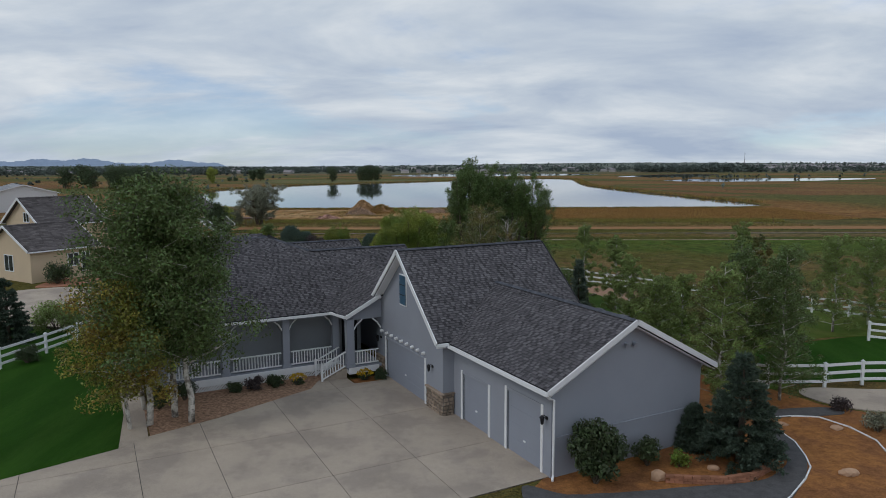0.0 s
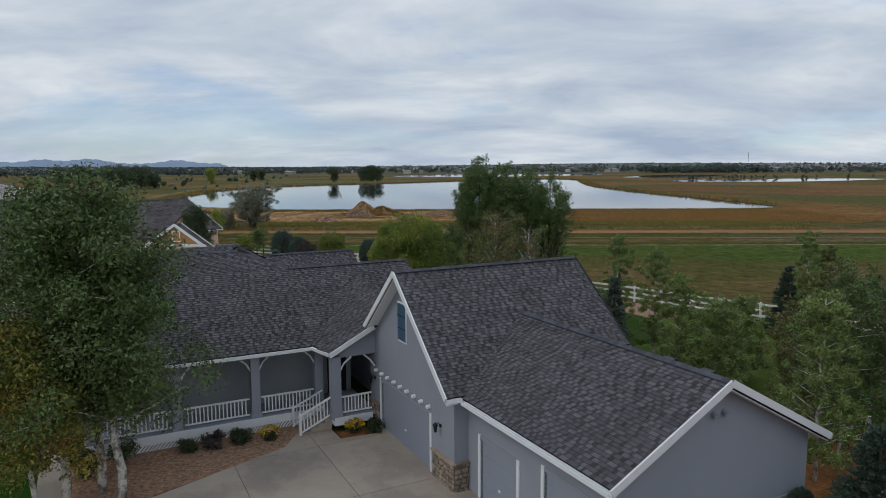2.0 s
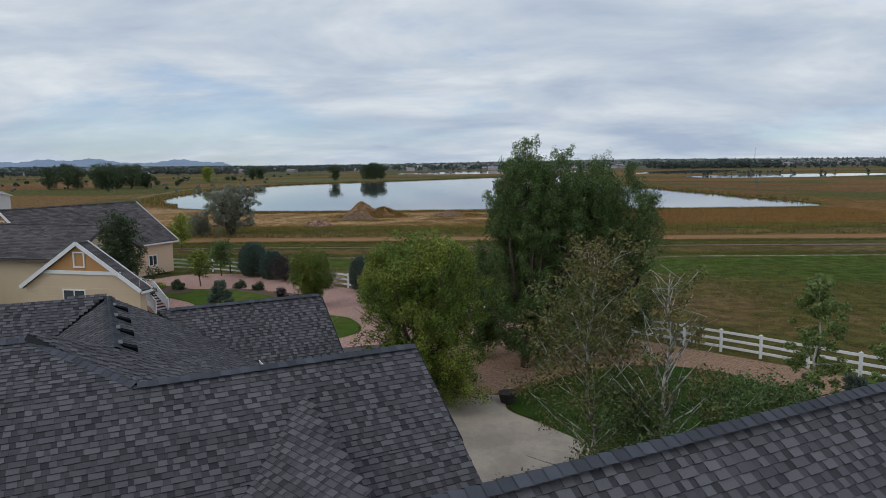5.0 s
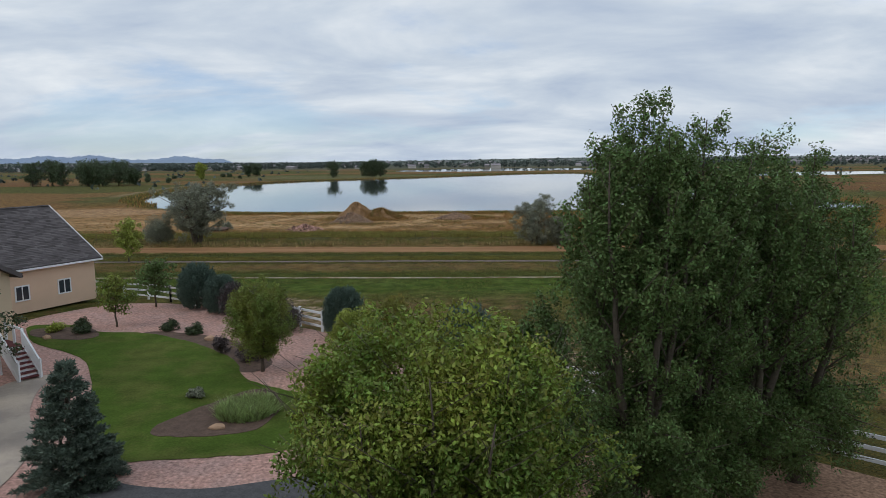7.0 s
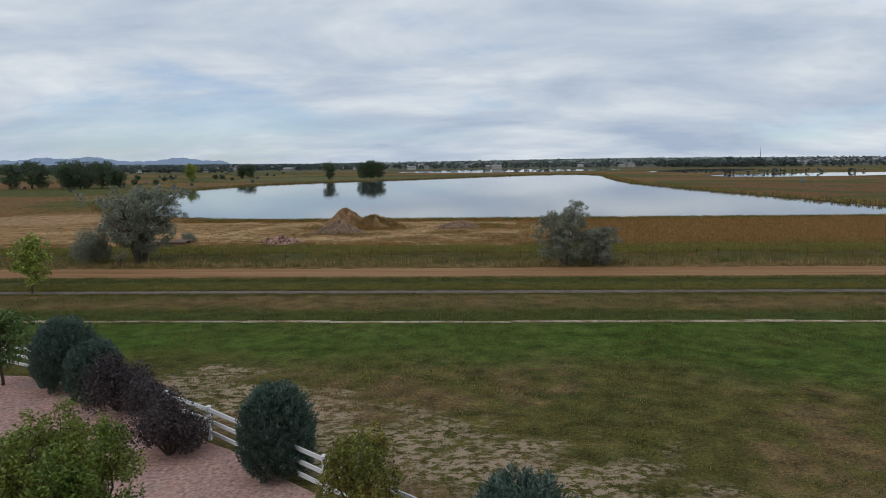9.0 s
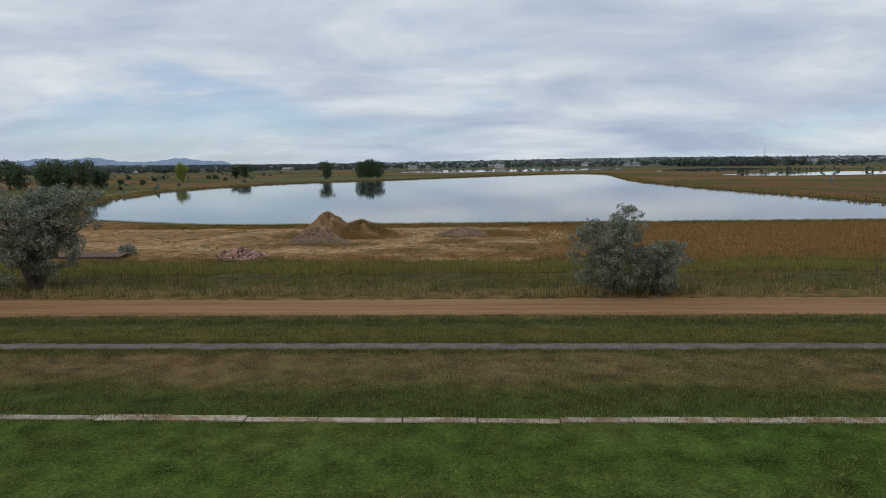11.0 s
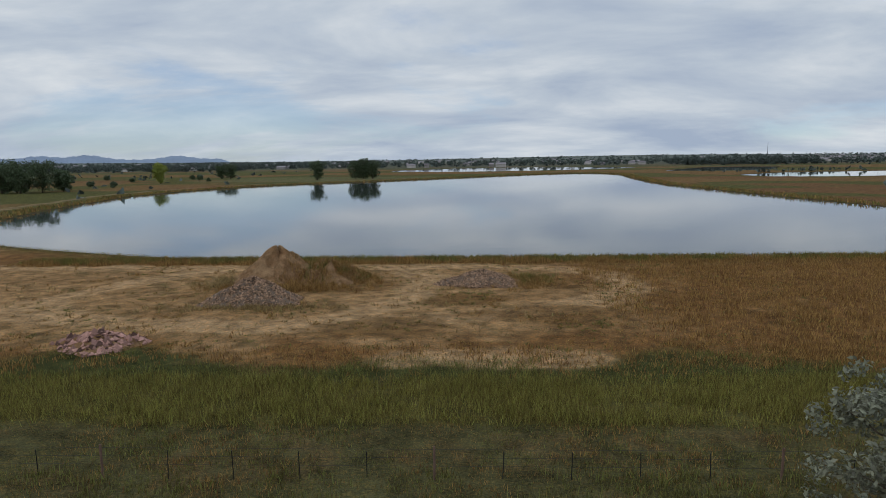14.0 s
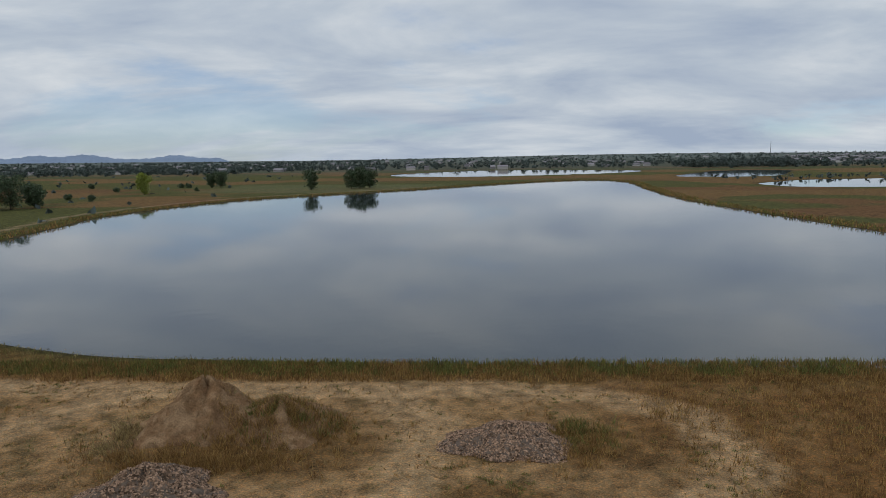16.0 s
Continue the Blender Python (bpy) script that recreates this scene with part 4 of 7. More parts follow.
part("trim_band", lbox(W1, W1 + 0.03, 0.25, WV, 1.33, 1.52), M["stucco"], house)
part("trim_band", lbox(W1, W1 + 0.05, 0.25, WV, 1.50, 1.54), M["stucco"], house)

# double-garage gable front
GV, GPU, GPZ = -0.55, -10.75, 7.02
GL, GR = -14.5, -6.75
D1, DH1 = (-13.25, -8.6), 2.10
SL = 0.848
gz_at = lambda u: GPZ - SL * abs(u - GPU)
lwall("gable_wall", [[(GL, GV, 0), (D1[0], GV, 0), (D1[0], GV, gz_at(D1[0])), (GL, GV, gz_at(GL))],
                     [(D1[0], GV, DH1), (D1[1], GV, DH1), (D1[1], GV, gz_at(D1[1])), (GPU, GV, GPZ), (D1[0], GV, gz_at(D1[0]))],
                     [(D1[1], GV, 0), (GR, GV, 0), (GR, GV, gz_at(GR)), (D1[1], GV, gz_at(D1[1]))]], (0, 0.25))
lwall("return_wall", [[(GR, GV + 0.25, 0), (GR, 0.0, 0), (GR, 0.0, EZ), (GR, GV + 0.25, EZ)]], (-0.2, 0))
lwall("side_wall", [[(GL, GV + 0.25, 0), (GL, WV, 0), (GL, WV, 3.7), (GL, GV + 0.25, 3.7)]], (0.2, 0))
lwall("rear_gable_wall", [[(GL, 7.2, 3.2), (GR, 7.2, 3.2), (GR, 7.2, gz_at(GR)), (GPU, 7.2, GPZ - 0.1), (GL, 7.2, gz_at(GL))]], (0, -0.2))


def garage_door(u0, u1, v, zt, label):
    d = part("garage_door", lbox(u0, u1, v + 0.10, v + 0.14, 0.01, zt), M["door_paint"], house, label)
    rows = 4
    for r in range(rows):
        z0, z1 = 0.01 + r * zt / rows, 0.01 + (r + 1) * zt / rows - 0.005
        part("panel", lbox(u0 + 0.01, u1 - 0.01, v + 0.07, v + 0.10, z0, z1), M["door_paint"], d)
    part("handle", lbox((u0 + u1) / 2 - 0.06, (u0 + u1) / 2 + 0.06, v + 0.03, v + 0.07, 0.72, 0.78), M["white"], d, "small pale pull handle")
    for a, b in ((u0 - 0.14, u0), (u1, u1 + 0.14)):
        part("door_trim", lbox(a, b, v - 0.035, v + 0.10, 0.0, zt + 0.14), M["white"], house, "white painted jamb board")
    part("door_trim", lbox(u0, u1, v - 0.03, v + 0.09, zt, zt + 0.13), M["stucco"], house)


garage_door(*D1, GV, DH1, "wide closed grey sectional garage door")
garage_door(*D2, 0, DH2, "closed grey single garage door")
garage_door(*D3, 0, DH3, "tall closed grey single garage door")

# corbel ends over the wide door
for i in range(9):
    u = -13.72 + i * (13.72 - 8.62) / 8
    c = L(u, GV, 2.46)
    part("corbel", tube([c + VX * 0.02, c - VX * 0.10, c - VX * 0.15, c - VX * 0.165], [0.08, 0.08, 0.06, 0.02], 10), M["white"], house, "white rounded beam end")

# gable window
part("window", lbox(-11.40, -10.58, GV - 0.03, GV + 0.03, 4.30, 5.88), M["white"], house, "narrow teal gable window")
wnd = house.children[-1]
for k in range(2):
    part("shutter", lbox(-11.34 + k * 0.36, -11.00 + k * 0.36, GV - 0.055, GV - 0.03, 4.37, 5.82), M["blue_shutter"], wnd, "teal blue panel")
for z in (4.85, 5.35):
    part("muntin", lbox(-11.34, -10.64, GV - 0.065, GV - 0.055, z - 0.02, z + 0.02), M["dark"], wnd)


def lantern(u, v, z, nu=0, nv=-1):
    """A dark carriage lamp on a wall bracket."""
    p = L(u, v, z)
    out = UX * nu + VX * nv
    t = part("wall_lamp", join(tube([p, p + out * 0.05], [0.07, 0.06], 8), tube([p, p + out * 0.12 + Vector((0, 0, 0.12)), p + out * 0.22 + Vector((0, 0, 0.08))], [0.014] * 3, 6)), M["dark"], house, "black iron carriage lamp")
    c = p + out * 0.22
    part("lantern_cage", join(tube([c + Vector((0, 0, -0.18)), c + Vector((0, 0, 0.05))], [0.05, 0.085], 6), tube([c + Vector((0, 0, 0.05)), c + Vector((0, 0, 0.15))], [0.11, 0.01], 6), tube([c + Vector((0, 0, -0.22)), c + Vector((0, 0, -0.18))], [0.015, 0.05], 6)), M["dark"], t)


lantern(-13.95, GV, 2.05)
lantern(-7.75, GV, 2.05)
lantern(0.30, 0, 2.2)
# downpipe at the corner, small vents, spigot
dp = [L(0.45, -0.28, 3.25), L(0.52, -0.1, 3.0), L(0.62, 0.06, 2.95), L(0.62, 0.06, 1.0), L(0.62, 0.06, 0.15), L(0.80, -0.1, 0.05)]
part("downpipe", tube(dp, [0.045] * 6, 8), M["white"], house, "white metal downpipe")
part("downpipe", tube([L(0.45, WV + 0.28, 3.25), L(0.4, WV + 0.08, 3.0), L(0.4, WV + 0.08, 0.1)], [0.045] * 3, 8), M["white"], house)
# two small vents below the end gable's peak; neither is a lamp
for v in (3.35, 3.75):
    part("soffit_light", tube([L(W1, v, 4.55), L(W1 + 0.15, v, 4.5)], [0.07, 0.10], 8), M["stucco"], house)


# stone wainscot: rounded stones set in mortar
def stone_face(parent, a, b, z0, z1, out, seed):
    """Stones over a wall strip from a to b (house coordinates), standing proud along out."""
    rnd = random.Random(seed)
    A, B = L(*a), L(*b)
    d = (B - A); W = d.length; d = d / W
    part("mortar_bed", obox(A + out * 0.0 + Vector((0, 0, z0)), d * W, out * 0.05, (0, 0, z1 - z0)), M["mortar"], parent)
    z = z0
    while z < z1 - 0.06:
        hh = min(rnd.uniform(0.12, 0.24), z1 - z)
        s = 0.0
        while s < W - 0.04:
            w = min(rnd.uniform(0.14, 0.34), W - s)
            c = A + d * (s + w / 2) + out * 0.05 + Vector((0, 0, z + hh / 2))
            ring = []
            for dep, sc in ((0.0, 1.0), (0.035, 0.94), (0.06, 0.62)):
                for k in range(7):
                    an = 2 * math.pi * k / 7 + 0.3
                    q = 0.92 + 0.16 * math.sin(k * 2.7 + s * 9 + z * 5)
                    cx = math.copysign(abs(math.cos(an)) ** 0.6, math.cos(an)) * w * 0.48 * sc * q
                    cz = math.copysign(abs(math.sin(an)) ** 0.6, math.sin(an)) * hh * 0.47 * sc * q
                    ring.append(tuple(c + d * cx + out * dep + Vector((0, 0, cz))))
            f = [(i, (i + 1) % 7, 7 + (i + 1) % 7, 7 + i) for i in range(7)] + [(7 + i, 7 + (i + 1) % 7, 14 + (i + 1) % 7, 14 + i) for i in range(7)] + [tuple(range(14, 21))]
            part("stone", (ring, f), M["stone"], parent)
            s += w
        z += hh


stone_panel = part("stone_wainscot", lbox(-8.32, GR + 0.14, GV - 0.16, GV, 1.0, 1.06), M["stone"], house, "brown river-stone wainscot with a ledge")
stone_face(stone_panel, (-8.30, GV), (GR + 0.08, GV), 0, 1.0, -VX, 3)
stone_face(stone_panel, (GR, GV - 0.05), (GR, -0.02), 0, 1.0, UX, 4)
part("ledge", lbox(GR, GR + 0.14, GV, 0.0, 1.0, 1.06), M["stone"], stone_panel)
stone_left = part("stone_wainscot", lbox(GL - 0.1, -13.42, GV - 0.16, GV, 1.0, 1.06), M["stone"], house, "brown river-stone wainscot with a ledge")
stone_face(stone_left, (GL - 0.08, GV), (-13.42, GV), 0, 1.0, -VX, 5)


# roofs: plates with courses of separate shingle tabs
def shingle_tabs(poly, rnd, course=0.135, tab=0.16, singles=None):
    """Tabs over a convex sloping polygon; rows run along its level direction."""
    P = [Vector(p) for p in poly]
    n = Vector()
    for i in range(len(P)):
        n += P[i].cross(P[(i + 1) % len(P)])
    n.normalize()
    if n.z < 0:
        n = -n
    a = Vector((0, 0, 1)).cross(n).normalized()
    up = n.cross(a).normalized()
    o = P[0]
    q = [((p - o).dot(a), (p - o).dot(up)) for p in P]
    lo, hi = min(y for x, y in q), max(y for x, y in q)
    sets = ([], []), ([], [])
    rows = int((hi - lo) / course) + 1
    for r in range(rows):
        y0 = lo + r * course
        y1 = min(y0 + course * 1.15, hi)
        ym = min(y0 + course * 0.5, hi - 1e-4)
        xs = []
        for i in range(len(q)):
            (ax_, ay_), (bx_, by_) = q[i], q[(i + 1) % len(q)]
            if (ay_ - ym) * (by_ - ym) < 0:
                xs.append(ax_ + (bx_ - ax_) * (ym - ay_) / (by_ - ay_))
        if len(xs) < 2:
            continue
        x0, x1 = min(xs), max(xs)
        x, tooth = x0 - rnd.random() * tab, True
        while x < x1:
            tooth = not tooth
            w = tab * (rnd.choice((0.8, 1.0, 1.3, 1.7)) if tooth else rnd.choice((0.6, 0.8, 1.1)))
            l, rgt = max(x, x0), min(x + w - 0.003, x1)
            x += w
            if rgt - l < 0.03:
                continue
            lift = 0.026 + 0.004 * rnd.random() if tooth else 0.014
            ys = y0 if tooth else y0 + course * 0.04
            if singles is not None and len(singles) < 300 and y1 - y0 > course * 1.1 and 1.5 < x - x0 < 6.2:
                singles.append((o + a * l + up * ys, a, up, n, round((rgt - l) * 25) / 25, 0.028 if tooth else 0.014))
                continue
            V, Fc = sets[tooth]
            k = len(V)
            for px, py, pz in ((l, ys, lift), (rgt, ys, lift), (rgt, y1, 0.004), (l, y1, 0.004), (l, ys, -0.002), (rgt, ys, -0.002)):
                V.append(tuple(o + a * px + up * py + n * pz))
            Fc.append((k, k + 1, k + 2, k + 3)); Fc.append((k + 4, k + 5, k + 1, k))
    return sets


TAB_MESH = {}


def roof_plane(poly, seed, parent=house, thick=0.16, tabs="shingle", base="shingle_base", course=0.135, tab=0.16, near=False):
    P = [L(*p) if parent is house else Vector(p) for p in poly]
    r = part("roof", slab(P, thick), M[base], parent)
    singles = [] if near else None
    under, over = shingle_tabs(P, random.Random(seed), course, tab, singles)
    ob = part("shingles", over, M[tabs], r)
    tagged(part("under_shingles", under, M["under_shingle" if tabs == "shingle" else tabs], r), "darker under-course between the tabs", kind="stuff")
    for p, a, up, n, w, lift in singles or ():
        key = (w, lift)
        if key not in TAB_MESH:
            d = course * 1.15
            TAB_MESH[key] = data("shingle", [(0, 0, lift), (w, 0, lift), (w, d, 0.004), (0, d, 0.004), (0, 0, -0.002), (w, 0, -0.002)], [(0, 1, 2, 3), (4, 5, 1, 0)], M["single_shingle" if lift > 0.02 else "under_shingle"])
        s = new("shingle", TAB_MESH[key])
        s.parent = r
        s.matrix_basis = Matrix.Translation(p - BASE[root(parent)]) @ Matrix((a, up, n)).transposed().to_4x4()
    tagged(ob, "dark grey laminated asphalt shingles" if tabs == "shingle" else "brown-grey asphalt shingles", kind="stuff")
    return r


def caps(a, b, parent=house, mt="cap", house_xy=True):
    """A row of folded ridge-cap shingles."""
    A, B = (L(*a), L(*b)) if house_xy else (Vector(a), Vector(b))
    d = B - A; n = max(1, int(d.length / 0.2)); d.normalize()
    s = d.cross(Vector((0, 0, 1))).normalized()
    V, Fc = [], []
    for i in range(n):
        p = A + d * (i * 0.2)
        k = len(V)
        for t, lift in ((0.0, 0.05), (0.29, 0.03)):
            for side, dz in ((-0.16, -0.075), (0.0, 0.0), (0.16, -0.075)):
                V.append(tuple(p + d * t + s * side + Vector((0, 0, lift + dz + 0.015))))
        Fc += [(k, k + 1, k + 4, k + 3), (k + 1, k + 2, k + 5, k + 4)]
    ob = part("ridge_cap", (V, Fc), M[mt], parent)
    tagged(ob, kind="stuff")


def rake(a, b, parent=house, w=0.05, hh=0.20, mt="white", house_xy=True):
    A, B = (L(*a), L(*b)) if house_xy else (Vector(a), Vector(b))
    part("rake_board", beam(A - Vector((0, 0, 0.08)), B - Vector((0, 0, 0.08)), w, hh), M[mt], parent)


def gutter(a, b, parent=house, house_xy=True, mt="white"):
    A, B = (L(*a), L(*b)) if house_xy else (Vector(a), Vector(b))
    A, B = A - Vector((0, 0, 0.10)), B - Vector((0, 0, 0.10))
    d = (B - A).normalized()
    s = d.cross(Vector((0, 0, 1))).normalized()
    bits = [beam(A - s * 0.055, B - s * 0.055, 0.015, 0.12), beam(A + s * 0.055, B + s * 0.055, 0.015, 0.12), beam(A - Vector((0, 0, 0.055)), B - Vector((0, 0, 0.055)), 0.11, 0.012)]
    part("gutter", join(*bits), M[mt], parent, "white metal gutter")


# garage wing roof
WR, WE = 3.55, 0.95
wz = lambda v: 5.50 - 0.527 * abs(v - WR)
VB = -0.40
roof_plane([(GPU + (GPZ - wz(VB)) / SL + 0.08, VB, wz(VB)), (WE, VB, wz(VB)), (WE, WR, 5.50), (GPU + (GPZ - 5.50) / SL, WR, 5.50)], 11, near=True)
roof_plane([(GPU + (GPZ - 5.50) / SL, WR, 5.50), (WE, WR, 5.50), (WE, 7.75, wz(7.75)), (-6.4, 7.75, wz(7.75))], 12)
caps((-8.9, WR, 5.50), (WE, WR, 5.50))
rake((WE + 0.03, VB - 0.05, wz(VB) + 0.02), (WE + 0.03, WR, 5.54)); rake((WE + 0.03, WR, 5.54), (WE + 0.03, 7.8, wz(7.75) + 0.02))
part("fascia", beam(L(-6.0, VB - 0.01, wz(VB) - 0.16), L(WE, VB - 0.01, wz(VB) - 0.16), 0.02, 0.16), M["white"], house)
gutter((-6.3, VB - 0.09, wz(VB) + 0.0), (WE + 0.02, VB - 0.09, wz(VB) + 0.0))
gutter((-6.3, 7.84, wz(7.75)), (WE + 0.02, 7.84, wz(7.75)))
part("soffit", slab([L(-6.2, VB, EZ - 0.06), L(WE, VB, EZ - 0.06), L(WE, 0, EZ - 0.03), L(-6.2, 0, EZ - 0.03)], 0.02), M["white"], house)
for u in (-3.6, -5.4, -1.6, -0.2):
    part("roof_vent", join(lbox(u - 0.2, u + 0.2, WR + 0.15, WR + 0.5, 5.25, 5.44)), M["dark"], house, "black box roof vent")
for v0, v1 in ((VB, WR), (WR, 7.75)):
    part("soffit", slab([L(W1, v0, wz(v0) - 0.21), L(WE, v0, wz(v0) - 0.21), L(WE, v1, wz(v1) - 0.21), L(W1, v1, wz(v1) - 0.21)], 0.02), M["white"], house)
# double-garage roof
GF, GB = -1.0, 7.55
eR, eL = -6.45, -15.2
roof_plane([(GPU, GF, GPZ + 0.12), (GPU, GB, GPZ + 0.12), (eR, GB, gz_at(eR) + 0.12), (eR, GF, gz_at(eR) + 0.12)], 13)
roof_plane([(GPU, GF, GPZ + 0.12), (GPU, GB, GPZ + 0.12), (eL, GB, gz_at(eL) + 0.12), (eL, GF + 0.0, gz_at(eL) + 0.12)], 14)
caps((GPU, GF, GPZ + 0.12), (GPU, GB, GPZ + 0.12))
rake((GPU, GF - 0.03, GPZ + 0.14), (eR, GF - 0.03, gz_at(eR) + 0.14)); rake((GPU, GF - 0.03, GPZ + 0.14), (-14.15, GF - 0.03, gz_at(-14.15) + 0.14))
rake((GPU, GB + 0.03, GPZ + 0.12), (eR, GB + 0.03, gz_at(eR) + 0.12), mt="shingle_base")
gutter((eR + 0.06, GF, gz_at(eR) + 0.12), (eR + 0.06, -0.45, gz_at(eR) + 0.12))
part("soffit", slab([L(GPU, GF, GPZ - 0.13), L(eR, GF, gz_at(eR) - 0.13), L(eR, GV, gz_at(eR) - 0.13), L(GPU, GV, GPZ - 0.13)], 0.02), M["white"], house)
part("soffit", slab([L(GPU, GF, GPZ - 0.13), L(-14.4, GF, gz_at(-14.4) - 0.13), L(-14.4, GV, gz_at(-14.4) - 0.13), L(GPU, GV, GPZ - 0.13)], 0.02), M["white"], house)

# main house roof: front slope over the porch, ridge, hip, back ridge, cross ridge
MU, MZ, PE, PZ, BU, BZ = -19.25, 6.31, -15.05, 3.50, -17.0, 4.85
LV = -12.2
HU, HV, HZ = -21.3, -4.75, 7.02
R2V, R2Z, XU = -3.1, 6.28, -30.0
roof_plane([(PE, LV, PZ), (PE, -3.0, PZ), (BU, -3.0, BZ), (BU, LV, BZ)], 21)
roof_plane([(BU, LV, BZ), (BU, 3.3, BZ), (MU, 3.3, MZ), (MU, LV, MZ)], 22)
roof_plane([(MU, LV, MZ), (MU, -2.8, MZ), (HU, HV, HZ), (HU, LV, HZ)], 32)
roof_plane([(PE - 1.95, -3.0, BZ), (PE, -3.0, PZ), (PE, 3.3, PZ), (BU, 3.3, BZ)], 23)
roof_plane([(MU, 3.3, MZ), (MU, -2.8, MZ), (-22.4, -0.5, 4.6), (-22.4, 3.3, 4.6)], 24)
rz = lambda v: 3.86 + 0.545 * (1.35 - v)
roof_plane([(-19.4, -2.6, rz(-2.6)), (HU + 0.1, HV, rz(HV)), (-22.9, R2V, rz(R2V)), (XU, R2V, rz(R2V)), (-29.75, 1.35, 3.86), (-19.4, 1.35, 3.86)], 25)
roof_plane([(MU, -2.8, MZ), (HU, HV, HZ), (-20.6, -2.2, rz(-2.2))], 35)
roof_plane([(HU, HV, HZ), (HU, LV, HZ), (-24.5, LV, 5.3), (-24.5, -4.6, 5.3), (-22.9, R2V - 0.05, R2Z)], 26)
roof_plane([(-22.9, R2V, R2Z), (XU, R2V, R2Z), (XU, -7.5, 3.9), (-23.5, -7.5, 3.9)], 27)
roof_plane([(XU, -10.5, R2Z - 0.1), (XU, R2V, R2Z), (XU + 2.4, -5.6, 4.9), (XU + 3.2, -10.5, 4.0)], 28)
roof_plane([(XU, -10.5, R2Z - 0.1), (XU, R2V, R2Z), (XU - 3.6, -1.2, 3.9), (XU - 3.6, -10.5, 3.9)], 29)
roof_plane([(XU, R2V, R2Z), (XU - 3.6, -1.2, 3.9), (-30.3, 0.9, 4.1)], 36)
# back wing
WU, WZ_ = -30.55, 5.55
roof_plane([(WU, -1.6, WZ_), (WU, 4.38, WZ_), (-27.8, 4.38, 3.72), (-27.8, 0.2, 3.72)], 30)
roof_plane([(WU, -1.6, WZ_), (WU, 4.38, WZ_), (-33.6, 4.38, 3.72), (-33.6, -1.6, 3.72)], 31)
caps((WU, -1.2, WZ_), (WU, 4.38, WZ_)); caps((MU, -2.8, MZ), (MU, 3.3, MZ)); caps((MU, -2.8, MZ), (HU, HV, HZ)); caps((HU, HV, HZ), (HU, LV, HZ))
caps((-22.6, R2V, R2Z), (XU, R2V, R2Z)); caps((XU, -10.5, R2Z - 0.1), (XU, R2V, R2Z))
for u in (-23.06, -24.85, -26.6, -28.35):
    v0, v1 = R2V + 0.12, R2V + 0.5
    vt = part("roof_vent", obox(L(u - 0.15, v0, rz(v0) - 0.02), UX * 0.30, VX * (v1 - v0) + Vector((0, 0, rz(v1) - rz(v0) + 0.06)), (0, 0, 0.10)), M["vent_black"], house, "box roof vent, blackened for its shaded opening, with a grey hood")
    part("hood", slab([L(u - 0.2, v0 - 0.04, rz(v0) + 0.125), L(u + 0.2, v0 - 0.04, rz(v0) + 0.125), L(u + 0.2, v0 + 0.05, rz(v0) + 0.12), L(u - 0.2, v0 + 0.05, rz(v0) + 0.12)], 0.02), M["hood"], vt)
    part("flange", slab([L(u - 0.26, v0 - 0.02, rz(v0) + 0.05), L(u + 0.26, v0 - 0.02, rz(v0) + 0.05), L(u + 0.26, v1 + 0.06, rz(v1 + 0.06) + 0.04), L(u - 0.26, v1 + 0.06, rz(v1 + 0.06) + 0.04)], 0.012), M["cap"], vt)
rake((-29.75, 1.39, 3.99), (-19.6, 1.39, 3.99), w=0.03, hh=0.07)
rake((MU, 3.33, MZ - 0.08), (BU, 3.33, BZ - 0.08), mt="shingle_base"); rake((WU, 4.41, WZ_ - 0.08), (-27.8, 4.41, 3.64), mt="shingle_base")
gutter((-27.72, 0.6, 3.72), (-27.72, 4.42, 3.72)); gutter((-29.6, 1.44, 3.78), (-20.5, 1.44, 3.78), mt="stucco")
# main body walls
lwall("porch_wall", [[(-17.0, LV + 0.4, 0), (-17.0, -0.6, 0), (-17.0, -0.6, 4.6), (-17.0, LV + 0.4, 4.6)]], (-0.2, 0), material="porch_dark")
lwall("main_wall", [[(-17.2, 1.0, 0), (-28.3, 1.0, 0), (-28.3, 1.0, 3.95), (-17.2, 1.0, 3.95)]], (0, -0.2))
lwall("main_wall", [[(-17.2, 3.0, 0), (-22.2, 3.0, 0), (-22.2, 3.0, 4.4), (MU, 3.0, MZ - 0.25), (-17.2, 3.0, 4.4)]], (0, -0.2))
lwall("wing_wall", [[(-28.3, 1.0, 0), (-28.3, 4.1, 0), (-28.3, 4.1, 3.85), (-28.3, 1.0, 3.85)]], (-0.2, 0))
lwall("wing_gable_wall", [[(-28.5, 4.1, 0), (-33.4, 4.1, 0), (-33.4, 4.1, 3.7), (WU, 4.1, WZ_ - 0.2), (-28.5, 4.1, 3.85)]], (0, -0.2))
lwall("left_wall", [[(-17.2, LV + 0.4, 0), (-33.4, LV + 0.4, 0), (-33.4, LV + 0.4, 3.8), (-24.5, LV + 0.4, 5.1), (HU, LV + 0.4, HZ - 0.2), (-17.2, LV + 0.4, 4.4)]], (0, 0.2))
lwall("rear_wall", [[(-33.4, LV + 0.6, 0), (-33.4, 4.1, 0), (-33.4, 4.1, 3.75), (-33.4, LV + 0.6, 3.75)]], (0.2, 0))
stone_pier = part("stone_pier", lbox(-28.3, -28.05, 2.75, 3.4, 2.6, 3.8), M["mortar"], house, "river-stone outdoor chimney with a pale ledge")
stone_face(stone_pier, (-28.05, 2.75), (-28.05, 3.4), 2.6, 3.8, UX, 9)
part("hearth", lbox(-28.3, -27.95, 2.3, 3.85, 0, 2.45), M["mortar"], stone_pier)
stone_face(stone_pier, (-27.95, 2.3), (-27.95, 3.85), 1.2, 2.45, UX, 10)
